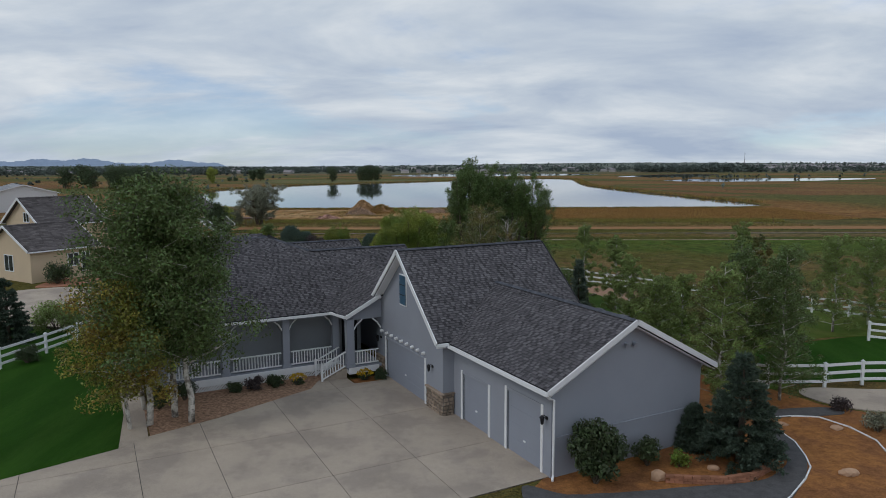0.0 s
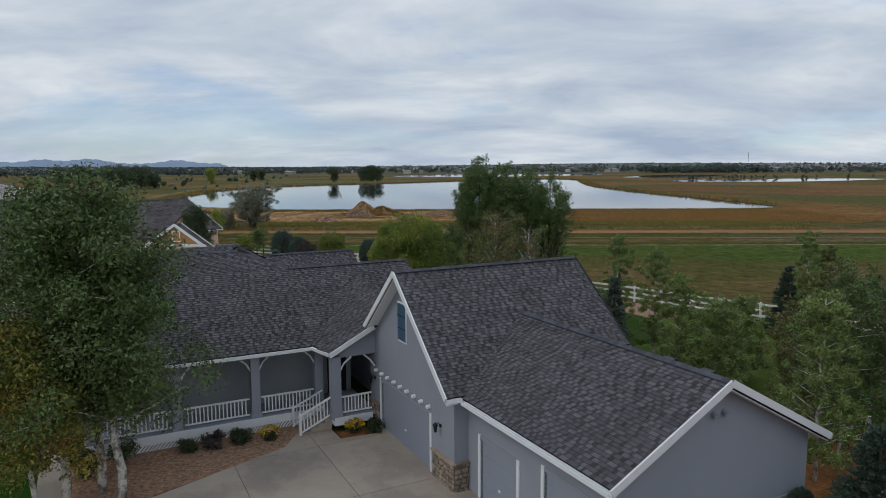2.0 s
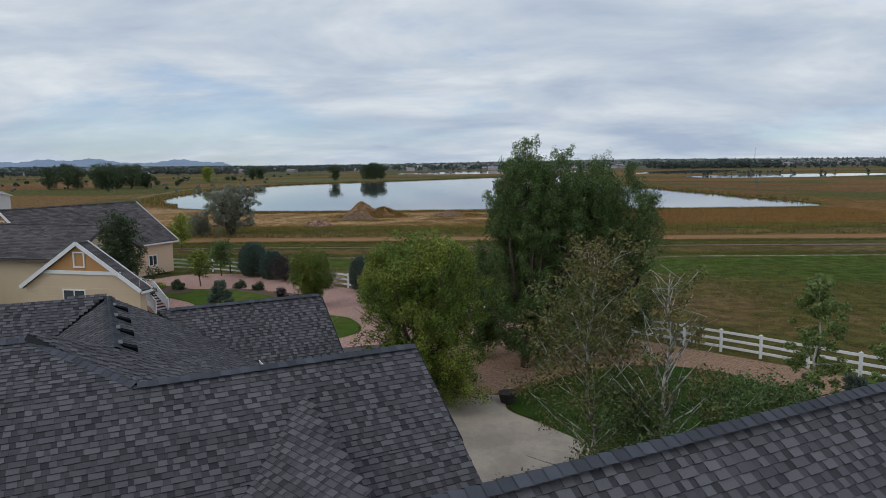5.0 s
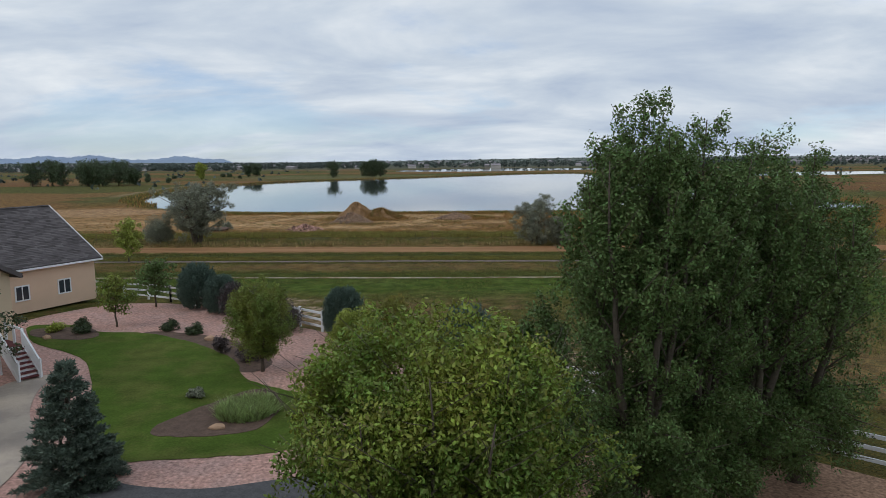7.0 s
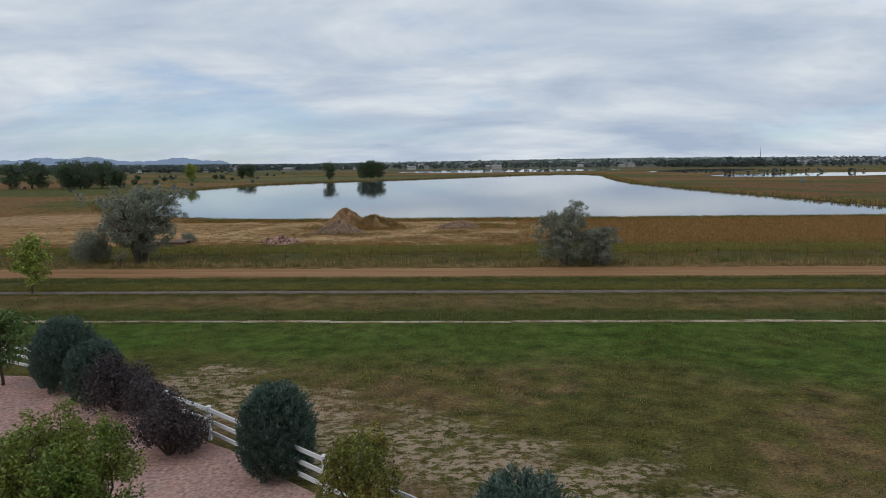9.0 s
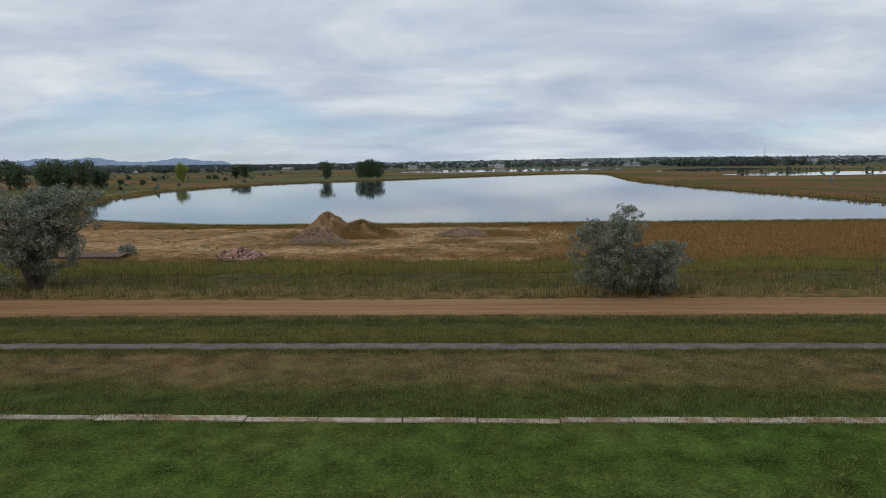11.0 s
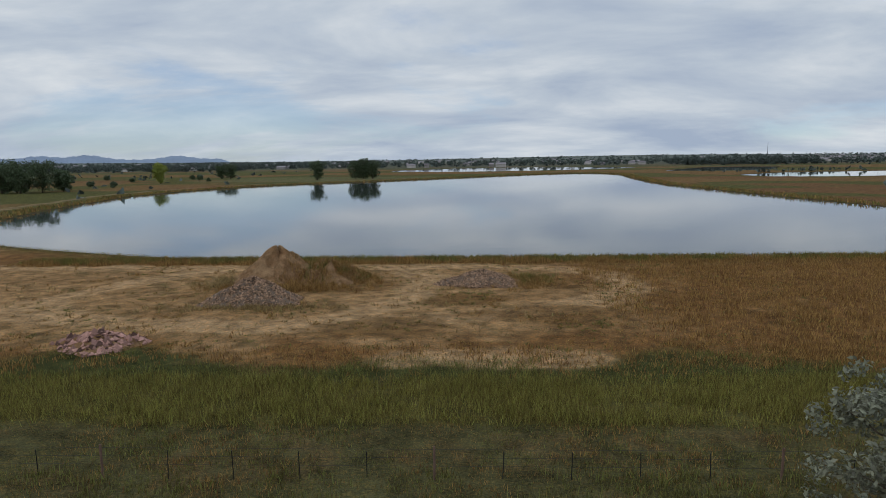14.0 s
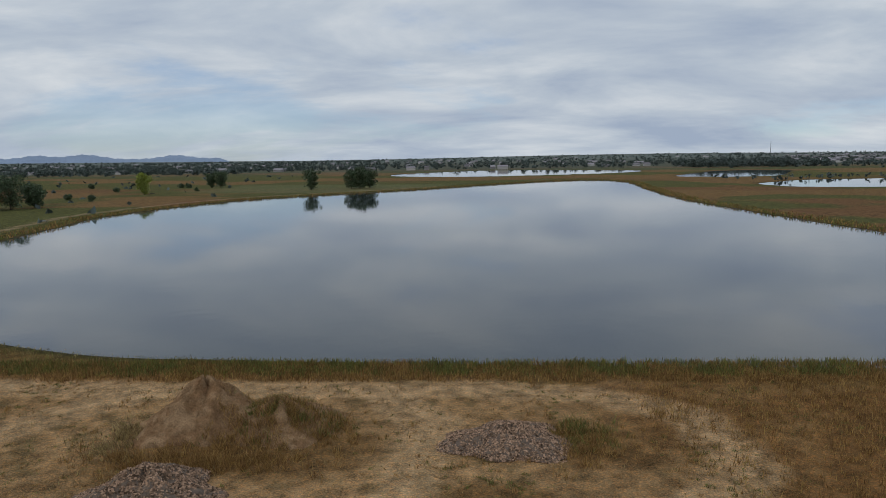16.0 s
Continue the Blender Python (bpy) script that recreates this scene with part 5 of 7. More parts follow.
part("mantel", lbox(-28.3, -27.78, 2.2, 3.95, 2.45, 2.58), M["concrete"], stone_pier, "pale stone mantel ledge")

# porch: deck, skirt, posts, braces, railings, steps
DZ = 0.66
PU = -15.55
part("porch_deck", lbox(-17.0, PU + 0.25, LV + 0.4, -0.55, DZ - 0.14, DZ), M["stucco"], house, "grey porch deck")
part("porch_deck", lbox(PU + 0.25, -13.75, -2.5, -0.56, DZ - 0.14, DZ), M["stucco"], house)
part("porch_skirt_band", lbox(PU + 0.25, PU + 0.29, LV + 0.4, -2.45, DZ - 0.36, DZ - 0.02), M["white"], house, "white skirt board")
part("porch_skirt_band", lbox(-13.75, -13.71, -2.45, -0.8, DZ - 0.36, DZ - 0.02), M["white"], house)
part("porch_skirt_band", lbox(PU + 0.29, -13.71, -2.49, -2.45, DZ - 0.36, DZ - 0.02), M["white"], house)
lat = part("lattice", lbox(PU + 0.20, PU + 0.22, LV + 0.4, -2.5, 0.0, 0.04), M["white"], house, "white wooden lattice under the porch")
for i in range(66):
    v = LV + 0.45 + i * 0.145
    a, b = L(PU + 0.25, v, 0.02), L(PU + 0.25, min(v + 0.28, -2.5), 0.32)
    part("slat", beam(a, b, 0.075, 0.012, up=UX), M["white"], lat)


def post(u, v, w, z0, z1, parent=house):
    p = part("porch_post", lbox(u - w / 2, u + w / 2, v - w / 2, v + w / 2, z0, z1), M["stucco"], parent, "square grey stucco post")
    part("plinth", lbox(u - w / 2 - 0.04, u + w / 2 + 0.04, v - w / 2 - 0.04, v + w / 2 + 0.04, z0, z0 + 0.16), M["stucco"], p)
    return p


POSTV = (-11.5, -8.45, -5.35, -2.62)
for v in POSTV:
    p = post(PU, v, 0.36, DZ, 3.3)
    for s in (-1, 1):
        if (v > -3 and s > 0) or (v < -11 and s < 0):
            continue
        part("brace", tube([L(PU + 0.05, v + s * 0.18, 2.65), L(PU + 0.05, v + s * 0.34, 2.95), L(PU + 0.05, v + s * 0.62, 3.2)], [0.045, 0.04, 0.045], 5), M["white"], p, "white curved wooden brace")
p = post(-13.95, -2.36, 0.4, DZ, 3.25)
part("brace", tube([L(-13.9, -2.15, 2.6), L(-13.9, -1.97, 2.9), L(-13.9, -1.65, 3.15)], [0.045, 0.04, 0.045], 5), M["white"], p)
part("brace", tube([L(-13.9, -0.6, 2.6), L(-13.9, -0.8, 2.9), L(-13.9, -1.08, 3.15)], [0.045, 0.04, 0.045], 5), M["white"], p)
part("porch_beam", lbox(PU - 0.15, PU + 0.15, LV + 0.4, -2.5, 3.18, 3.42), M["stucco"], house)
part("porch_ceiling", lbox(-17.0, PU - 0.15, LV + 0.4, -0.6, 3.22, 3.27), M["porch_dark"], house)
lwall("entry_gable_wall", [[(-13.95, -2.6, 3.15), (-13.95, -0.55, 3.15), (-13.95, -0.55, 4.35), (-13.95, -2.6, 3.42)]], (-0.2, 0))
gutter((PE + 0.06, LV, PZ), (PE + 0.06, -3.02, PZ))
# entry gable roof
EU = -13.60
ez = lambda u, v: 3.46 - 0.1667 * (u + 13.6) + 0.505 * (v + 2.66)
roof_plane([(u, v, ez(u, v) + 0.02) for u, v in ((EU, -2.66), (EU, 0.4), (-18.5, 0.4), (-17.0, -1.03), (PE, -3.04))], 33)
rake((EU + 0.03, -2.70, 3.46), (EU + 0.03, -0.72, 4.48))
rake((PE + 0.1, -3.06, 3.52), (EU, -2.70, 3.48), w=0.1, hh=0.12)
part("front_door", lbox(-16.98, -16.94, -1.75, -0.85, DZ, DZ + 2.1), M["dark"], house, "dark front door")


def railing(a, b, z, parent=house, hgt=0.78, z2=None):
    """Top and bottom rail with square balusters between two points."""
    z2 = z if z2 is None else z2
    A, B = L(*a, z), L(*b, z2)
    r = part("railing", beam(A + Vector((0, 0, hgt)), B + Vector((0, 0, hgt)), 0.09, 0.06), M["white"], parent, "white wooden balustrade")
    part("bottom_rail", beam(A + Vector((0, 0, 0.10)), B + Vector((0, 0, 0.10)), 0.06, 0.06), M["white"], r)
    n = int((B - A).length / 0.145)
    for i in range(1, n):
        p = A.lerp(B, i / n)
        part("baluster", obox(p + Vector((-0.022, -0.022, 0.10)), (0.044, 0, 0), (0, 0.044, 0), (0, 0, hgt - 0.10)), M["white"], r)


for a, b in ((-11.3, -8.7), (-8.2, -5.6), (-5.1, -2.85)):
    railing((PU, a), (PU, b), DZ)
railing((-13.95, -2.1), (-13.95, -0.75), DZ)
for i in range(4):
    part("step", lbox(-15.12, -14.1, -2.5 - (i + 1) * 0.3, -2.5 - i * 0.3, 0, DZ - 0.135 * (i + 1)), M["concrete"], house, "grey porch step")
for u in (-15.16, -14.06):
    railing((u, -2.55), (u, -3.85), DZ - 0.04, z2=0.04, hgt=0.84)
    part("newel_post", lbox(u - 0.05, u + 0.05, -3.92, -3.82, 0, 0.98), M["white"], house)
# back-wing downpipes
part("downpipe", tube([L(-27.72, 4.36, 3.55), L(-28.22, 4.16, 3.3), L(-28.22, 4.16, 0.1)], [0.04] * 3, 8), M["white"], house)

# ---- paving and garden ground round the house ----
def clip(poly, axis, at, keep_less):
    out = []
    for i, a in enumerate(poly):
        b = poly[(i + 1) % len(poly)]
        ina, inb = ((a[axis] <= at) == keep_less), ((b[axis] <= at) == keep_less)
        if ina:
            out.append(a)
        if ina != inb:
            k = (at - a[axis]) / (b[axis] - a[axis])
            out.append(tuple(a[j] + (b[j] - a[j]) * k for j in range(2)))
    return out


DRIVE = [(0.45, 0.08), (-6.62, 0.08), (-6.62, -0.47), (-13.4, -0.47), (-12.8, -1.0), (-12.95, -2.5), (-14.25, -2.55), (-14.3, -4.0), (-13.19, -4.72),
         (-12.31, -6.93), (-11.23, -9.59), (-10.42, -12.51), (-9.67, -13.55), (-8.63, -17.56), (-7.5, -24), (2.0, -24), (0.45, -8)]
drive = thing("driveway", tuple(L(-5, -6)), "wide pale concrete driveway with saw-cut joints and stains", "driveway", kind="structure")
us, vs = (-15, -12.6, -8.0, -3.3, 1.3, 3), (-24.5, -20.5, -17, -13.1, -10.4, -6.85, -3.55, 0.2)
for i in range(len(us) - 1):
    for j in range(len(vs) - 1):
        c = DRIVE
        for axis, at, less in ((0, us[i] + 0.012, False), (0, us[i + 1] - 0.012, True), (1, vs[j] + 0.012, False), (1, vs[j + 1] - 0.012, True)):
            c = clip(c, axis, at, less) if c else c
        if len(c) >= 3:
            part("slab", slab([L(u, v, 0.05) for u, v in c], 0.1), M["concrete"], drive)
solo("driveway_bed", slab([L(u, v, 0.035) for u, v in DRIVE], 0.08), M["joint"], "dark joint filling between driveway slabs", "joint", kind="structure")


def patch(name, pts, m, label, category, lift=0.025, wob=0.05, seed=1, loop=True, step=1.0):
    return solo(name, sheet(smooth_loop(pts, 5) if loop else pts, lift, step, wob, seed), M[m], label, category, kind="structure")


patch("lawn_front", [(-13.95, 24.0), (-15.6, 27.8), (-17.7, 31.3), (-21, 37), (-24.6, 43), (-34, 44), (-48, 30), (-40, 6), (-25, 10), (-17.5, 20.6)], "front_lawn", "mown dark green front lawn", "lawn", 0.03, 0.04, 2)
walkway = [(-13.95, 24.1), (-13.3, 25.3), (-15.2, 28.9), (-17.05, 32.3), (-20.5, 38.2), (-24, 45), (-25, 44.4), (-21.4, 37.6), (-17.6, 31.3), (-15.6, 27.8)]
patch("garden_walk", walkway, "concrete", "narrow pale concrete garden walk", "walkway", 0.05, 0.0, 3, False)
patch("gravel_bed", [(-13.2, 25.4), (-11.2, 27.6), (-9.4, 29.8), (-7.7, 31.4), (-7.6, 33.0), (-7.9, 33.9), (-8.9, 34.2), (-12, 32.0), (-15.5, 29.5), (-16.6, 31.6), (-15.2, 28.7)], "river_gravel", "reddish river-gravel planting bed by the porch", "planting bed", 0.035, 0.06, 4, False)
patch("entry_bed", [tuple(L(u, v))[:2] for u, v in ((-13.7, -2.45), (-12.95, -2.45), (-12.8, -1.0), (-13.3, -0.75), (-13.8, -0.75))], "mulch", "small bark planting bed at the porch corner", "planting bed", 0.035, 0.02, 5, False)
patch("bark_bed", [(2.2, 21.0), (1.0, 18), (0.5, 12), (8, 8), (24, 12), (34, 24), (30, 29), (22, 28.3), (17.2, 29.3), (14.5, 33), (11.5, 34), (9.6, 27), (3.4, 22.5)], "mulch", "orange bark mulch garden", "planting bed", 0.02, 0.08, 6)
patch("gravel_path", [(1.9, 21.3), (3.4, 20.7), (5.2, 20.9), (8.6, 21.5), (10.6, 22.0), (12.1, 23.6), (12.5, 26), (12.9, 28.6), (16.6, 29.4), (16.8, 28.5), (13.5, 28.0), (13.15, 26.6), (13.2, 25.2), (12.7, 23.2), (11.6, 21.5), (10.2, 20.0), (7, 18.2), (4, 17.5), (2.2, 19)], "grey_gravel", "dark grey gravel garden path", "path", 0.045, 0.03, 7)


def edging(name, pts, w, hh, m, label):
    P = [Vector((x, y, hz(x, y) + hh / 2)) for x, y in pts]
    solo(name, join(*[beam(a, b + (b - a) * 0.03, w, hh) for a, b in zip(P, P[1:])]), M[m], label, "edging", kind="structure")


edging("white_edging", [(9.8, 19.6), (10.9, 20.7), (12.05, 22.05), (12.7, 23.0), (13.0, 24.0), (13.25, 25.4), (13.1, 26.7), (13.0, 27.4)], 0.05, 0.07, "white", "thin white curved garden edging")
edging("white_edging", [(13.5, 28.1), (14.6, 28.25), (15.6, 28.15), (16.3, 27.0), (16.6, 25.6), (16.3, 24.3), (15.4, 22.5)], 0.05, 0.07, "white", "thin white curved garden edging")
wall_b = thing("brick_edging", (8.6, 22.2, 0), "low curved red brick garden edging", "edging")
bp = [(7.0, 21.75), (7.7, 21.68), (9.0, 21.62), (10.1, 21.95), (11.25, 22.9), (11.8, 23.7), (12.0, 24.8)]
bl = [Vector((x, y, 0)) for x, y in bp]
seglen = [0.0]
for a, b in zip(bl, bl[1:]):
    seglen.append(seglen[-1] + (b - a).length)


def along(s):
    for i in range(len(bl) - 1):
        if s <= seglen[i + 1]:
            k = (s - seglen[i]) / (seglen[i + 1] - seglen[i])
            return bl[i].lerp(bl[i + 1], k), (bl[i + 1] - bl[i]).normalized()
    return bl[-1], (bl[-1] - bl[-2]).normalized()


for row in range(3):
    s = 0.15 * (row % 2)
    while s < seglen[-1] - 0.3:
        p, d = along(s)
        part("brick", beam(p + Vector((0, 0, 0.06 + row * 0.095)), p + d * 0.29 + Vector((0, 0, 0.06 + row * 0.095)), 0.16, 0.085), M["brick"], wall_b)
        s += 0.305
def boulder(at, s, seed, label):
    g = np.random.default_rng(seed)
    bm = bmesh.new()
    bmesh.ops.create_icosphere(bm, subdivisions=2, radius=1.0)
    for v in bm.verts:
        v.co *= 1 + 0.16 * math.sin(3 * v.co.x + seed) + 0.12 * math.sin(5 * v.co.y + 2 * seed) + g.normal() * 0.04
    V = [(at[0] + v.co.x * s[0], at[1] + v.co.y * s[1], hz(*at) + v.co.z * s[2] + s[2] * 0.55) for v in bm.verts]
    bm.verts.index_update()
    Fc = [tuple(v.index for v in f.verts) for f in bm.faces]
    bm.free()
    solo("boulder", (V, Fc), M["rubble"], label, "rock")


for at, s, k, lab in (((13.75, 22.45), (0.42, 0.2, 0.16), 1, "flat grey boulder on bark mulch"), ((13.5, 27.2), (0.4, 0.14, 0.10), 2, "dark flat stone on bark mulch"), ((15.7, 26.8), (0.28, 0.16, 0.12), 3, "brown stone on bark mulch"),
                      ((6.8, 21.9), (0.24, 0.2, 0.26), 4, "pale upright boulder at the brick edging"), ((9.05, 22.8), (0.2, 0.16, 0.13), 5, "small tan boulder in the bark bed"), ((-19.4, 80.7), (0.3, 0.2, 0.18), 6, "pale boulder in the shrub bed"),
                      ((-29.3, 80.9), (0.3, 0.2, 0.16), 7, "pale boulder in the flower bed"), ((-13.95, 67.5), (0.4, 0.22, 0.12), 8, "flat grey stone beside the irises"), ((-16.4, 79.3), (0.22, 0.18, 0.2), 9, "grey boulder in the shrub bed")):
    boulder(at, s, k, lab)
patch("side_drive", [(16.3, 31.2), (17.1, 29.8), (18.8, 28.9), (24, 28.2), (34, 27), (36, 31), (26, 32.3), (20.8, 32.0), (17.2, 32.2)], "concrete", "pale concrete side drive", "driveway", 0.05, 0.0, 8)
patch("lawn_side", [(16.5, 33.2), (20, 33.4), (26, 33), (34, 34), (36, 42), (28, 43), (22, 41.5), (17, 38.5)], "front_lawn", "small mown side lawn inside a white fence", "lawn", 0.03, 0.05, 9)
patch("side_bed", [(13.4, 33), (16.5, 32.6), (17.2, 38.6), (22, 42), (29, 44), (30, 50), (22, 55), (12, 60), (8, 56), (9, 46), (11, 38)], "lawn", "rough green ground under aspens", "planting bed", 0.018, 0.1, 10)
patch("patio", [(-3.9, 54.0), (-2.35, 55.1), (-1.05, 55.0), (-0.95, 53.3), (0.4, 51.6), (2.4, 48.5), (1.0, 45.5), (-3.5, 46.5), (-4.6, 50)], "concrete", "pale concrete back patio", "patio", 0.06, 0.0, 11)
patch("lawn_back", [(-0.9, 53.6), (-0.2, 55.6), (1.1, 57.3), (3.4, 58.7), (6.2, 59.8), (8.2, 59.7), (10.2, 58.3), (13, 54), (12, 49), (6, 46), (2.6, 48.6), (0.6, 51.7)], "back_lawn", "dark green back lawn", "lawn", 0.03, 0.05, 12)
patch("gravel_border", [(-3.2, 55.2), (-5.5, 58), (-3, 64.5), (1, 68.5), (7, 65.4), (12.5, 61), (16, 57.6), (13, 54.5), (10.4, 58.5), (6, 60), (1, 57.5), (-1.6, 55.3)], "river_gravel", "pinkish river-gravel border along the back fence", "planting bed", 0.022, 0.1, 13)
patch("pink_gravel_yard", [(-34, 84), (-31, 91.5), (-24, 91.0), (-14.8, 84.0), (-6.3, 77.0), (-0.9, 72.6), (1.2, 69.5), (-4, 65), (-9, 60.5), (-16, 59.5), (-25, 60), (-27, 68), (-30, 77)], "pink_gravel", "pink gravel garden ground", "gravel yard", 0.015, 0.1, 14)
patch("lawn_neighbour", [(-32.5, 84.2), (-29.5, 84.3), (-27.3, 82.7), (-24, 82.3), (-20, 80), (-16.6, 76.8), (-15, 73.8), (-12.9, 72.2), (-10.9, 71.0), (-9.6, 67.6), (-10.8, 65.5), (-12.6, 65.0), (-14.6, 64.7), (-16.8, 64.7), (-19.8, 68), (-21.5, 72), (-25, 77), (-29.5, 80)], "lawn", "curved mown green garden lawn", "lawn", 0.035, 0.05, 15)
patch("iris_bed", [(-16.2, 66.8), (-16.3, 68.2), (-15.0, 70.6), (-14.0, 72.0), (-12.9, 71.8), (-12.1, 69.6), (-12.4, 67.4), (-14.2, 66.7)], "dark_mulch", "brown mulch island bed in the lawn", "planting bed", 0.05, 0.06, 16)
patch("shrub_bed", [(-18.6, 76.6), (-15.2, 74.6), (-14.4, 76.4), (-17.6, 80.4), (-22.5, 82.6), (-24, 81.8)], "dark_mulch", "dark mulch shrub bed", "planting bed", 0.03, 0.06, 17)
patch("flower_bed", [(-31.5, 83.3), (-28.5, 83.6), (-26.6, 81.8), (-27.2, 80.6), (-30.4, 81.4)], "dark_mulch", "mulch flower bed with low plants", "planting bed", 0.05, 0.05, 18)
patch("grey_walk", [(-16.5, 63.0), (-14.6, 62.7), (-12.6, 62.6), (-10.6, 63.2), (-7, 64.6), (-4.5, 67), (-3.5, 65), (-7, 61.5), (-12, 60.2), (-17, 60.8)], "grey_gravel", "smooth grey garden path", "path", 0.03, 0.0, 19)
patch("grey_pad", [(-2.6, 73.0), (-0.8, 71.5), (-0.2, 69.6), (-2.4, 70.0), (-3.2, 71.5)], "path", "small grey slab by the fence", "path", 0.03, 0.0, 20, False)
patch("concrete_walk", [(-19.4, 61.4), (-19.6, 64.3), (-21.0, 67.0), (-22.6, 69.2), (-23.9, 71.8), (-24.3, 73.6), (-25.2, 73.9), (-26.0, 72.6), (-25.6, 71.0), (-24.4, 68.6), (-23.4, 65.0), (-23.0, 61.4)], "concrete", "curved pale concrete walk", "walkway", 0.05, 0.0, 21)
patch("court", [(-30, 44), (-24.8, 46), (-25, 52), (-33.5, 60), (-39.5, 60), (-44, 54), (-38, 47)], "concrete", "pale concrete forecourt beside the tan house", "driveway", 0.03, 0.0, 22)
patch("brick_pad", [(-40.6, 60.5), (-37.6, 61.3), (-35.4, 64), (-38, 66), (-40.8, 65)], "brick", "red brick paving by the tan house", "paving", 0.045, 0.0, 23)


# ---- roads across the field ----
def strip(name, y0, y1, x0, x1, m, label, category, lift, wob, seed, step=1.5, wave=0.25):
    rnd = random.Random(seed)
    xs = np.arange(x0, x1, step)
    e0 = y0 + wave * np.sin(xs / 7.0 + seed) + np.array([rnd.uniform(-wob, wob) for _ in xs])
    e1 = y1 + wave * np.sin(xs / 9.0 + seed * 2) + np.array([rnd.uniform(-wob, wob) for _ in xs])
    V, Fc = [], []
    rows = 6
    for i, x in enumerate(xs):
        for k in range(rows + 1):
            y = e0[i] + (e1[i] - e0[i]) * k / rows
            V.append((x, y, hz(x, y) + (lift if 0 < k < rows else -0.03) + 0.03 * math.sin(k * 2.1)))
    for i in range(len(xs) - 1):
        for k in range(rows):
            a = i * (rows + 1) + k
            Fc.append((a, a + rows + 1, a + rows + 2, a + 1))
    return solo(name, (V, Fc), M[m], label, category, kind="structure", smooth=True)


strip("road", 121.4, 127.2, -420, 420, "dirt_road", "graded reddish-tan dirt road", "road", 0.07, 0.22, 3, 0.6, 0.12)
strip("path_gravel", 113.7, 115.0, -420, 420, "path", "narrow grey gravel path through grass", "path", 0.05, 0.10, 5, 0.5, 0.04)
ch = thing("drainage_channel", (0, 104.1, -0.35), "shallow worn concrete drainage channel partly covered with silt", "channel", kind="structure")
rnd = random.Random(8)
x = -70.0
while x < 70:
    w = rnd.uniform(2.6, 3.4)
    y = 104.05 + 0.08 * math.sin(x / 6)
    part("slab", obox((x, y - 0.26, -0.42), (w - 0.05, rnd.uniform(-0.04, 0.04), 0), (0, 0.5 + rnd.uniform(-0.12, 0.05), 0), (0, 0, 0.12 + rnd.uniform(-0.015, 0.015))), M["channel"], ch)
    x += w

# ---- fences ----
def rail_fence(name, pts, label, spacing=2.4, hh=1.25, group="white rail fences"):
    """White vinyl fence: square capped posts and three rails."""
    f = thing(name, (*pts[0], hz(*pts[0])), label, "fence", group)
    prev = None
    for a, b in zip(pts, pts[1:]):
        n = max(1, round(math.dist(a, b) / spacing))
        for i in range(n + (1 if b == pts[-1] else 0)):
            x, y = a[0] + (b[0] - a[0]) * i / n, a[1] + (b[1] - a[1]) * i / n
            z = hz(x, y)
            p = part("post", obox((x - 0.065, y - 0.065, z - 0.1), (0.13, 0, 0), (0, 0.13, 0), (0, 0, hh + 0.1)), M["white"], f)
            part("cap", join(obox((x - 0.085, y - 0.085, z + hh), (0.17, 0, 0), (0, 0.17, 0), (0, 0, 0.03)), tube([(x, y, z + hh + 0.03), (x, y, z + hh + 0.09)], [0.1, 0.005], 4)), M["white"], p)
            if prev:
                for k in (0.28, 0.64, 1.0):
                    part("rail", beam((prev[0], prev[1], prev[2] + k * (hh - 0.1)), (x, y, z + k * (hh - 0.1)), 0.045, 0.14), M["white"], f)
            prev = (x, y, z)
    return f


rail_fence("rail_fence", [(-27.2, 28), (-26.1, 34.7), (-25.5, 38), (-24.4, 46)], "white three-rail vinyl fence beside the front lawn")
rail_fence("rail_fence", [(12.6, 33.2), (15.1, 32.2), (18.0, 32.35), (20.1, 32.8), (26, 33.2), (34, 34)], "white three-rail vinyl fence along the side drive")
rail_fence("rail_fence", [(25.5, 41.6), (27.6, 40.4), (30.5, 40.2), (34, 42)], "curved white three-rail vinyl fence round the side lawn")
rail_fence("rail_fence", [(-27, 92.6), (-24.5, 91), (-19.6, 87.6), (-14.9, 84.2), (-6.3, 77.2), (-2.05, 73.7), (-0.5, 72.6), (7.3, 66.0), (9.8, 64.0), (13, 61.2), (16.4, 57.9), (20.3, 54.5), (30, 47), (40, 40)], "long white three-rail vinyl fence along the field")
rail_fence("rail_fence", [(-38.0, 97.0), (-34.6, 95.6), (-31.6, 94.5), (-29.3, 93.8), (-27, 92.6)], "white three-rail vinyl fence behind the tan house")

wf = thing("wire_fence", (0, 133.6, hz(0, 133.6)), "old wire fence on thin steel and timber posts in tall grass", "fence")
rnd = random.Random(31)
for i in range(60):
    x = -72 + i * 2.32
    z = hz(x, 133.6)
    big = i % 5 == 2
    part("post", tube([(x, 133.6, z - 0.1), (x + rnd.uniform(-0.05, 0.05), 133.6, z + (1.2 if big else 1.0))], [0.045 if big else 0.018] * 2, 6), M["rust"] if big else M["dark"], wf)
for zz in (0.5, 0.8, 1.1):
    part("wire", tube([(-72, 133.6, hz(0, 133.6) + zz), (0, 133.6, hz(0, 133.6) + zz - 0.02), (65, 133.6, hz(0, 133.6) + zz)], [0.006] * 3, 3), M["dark"], wf)


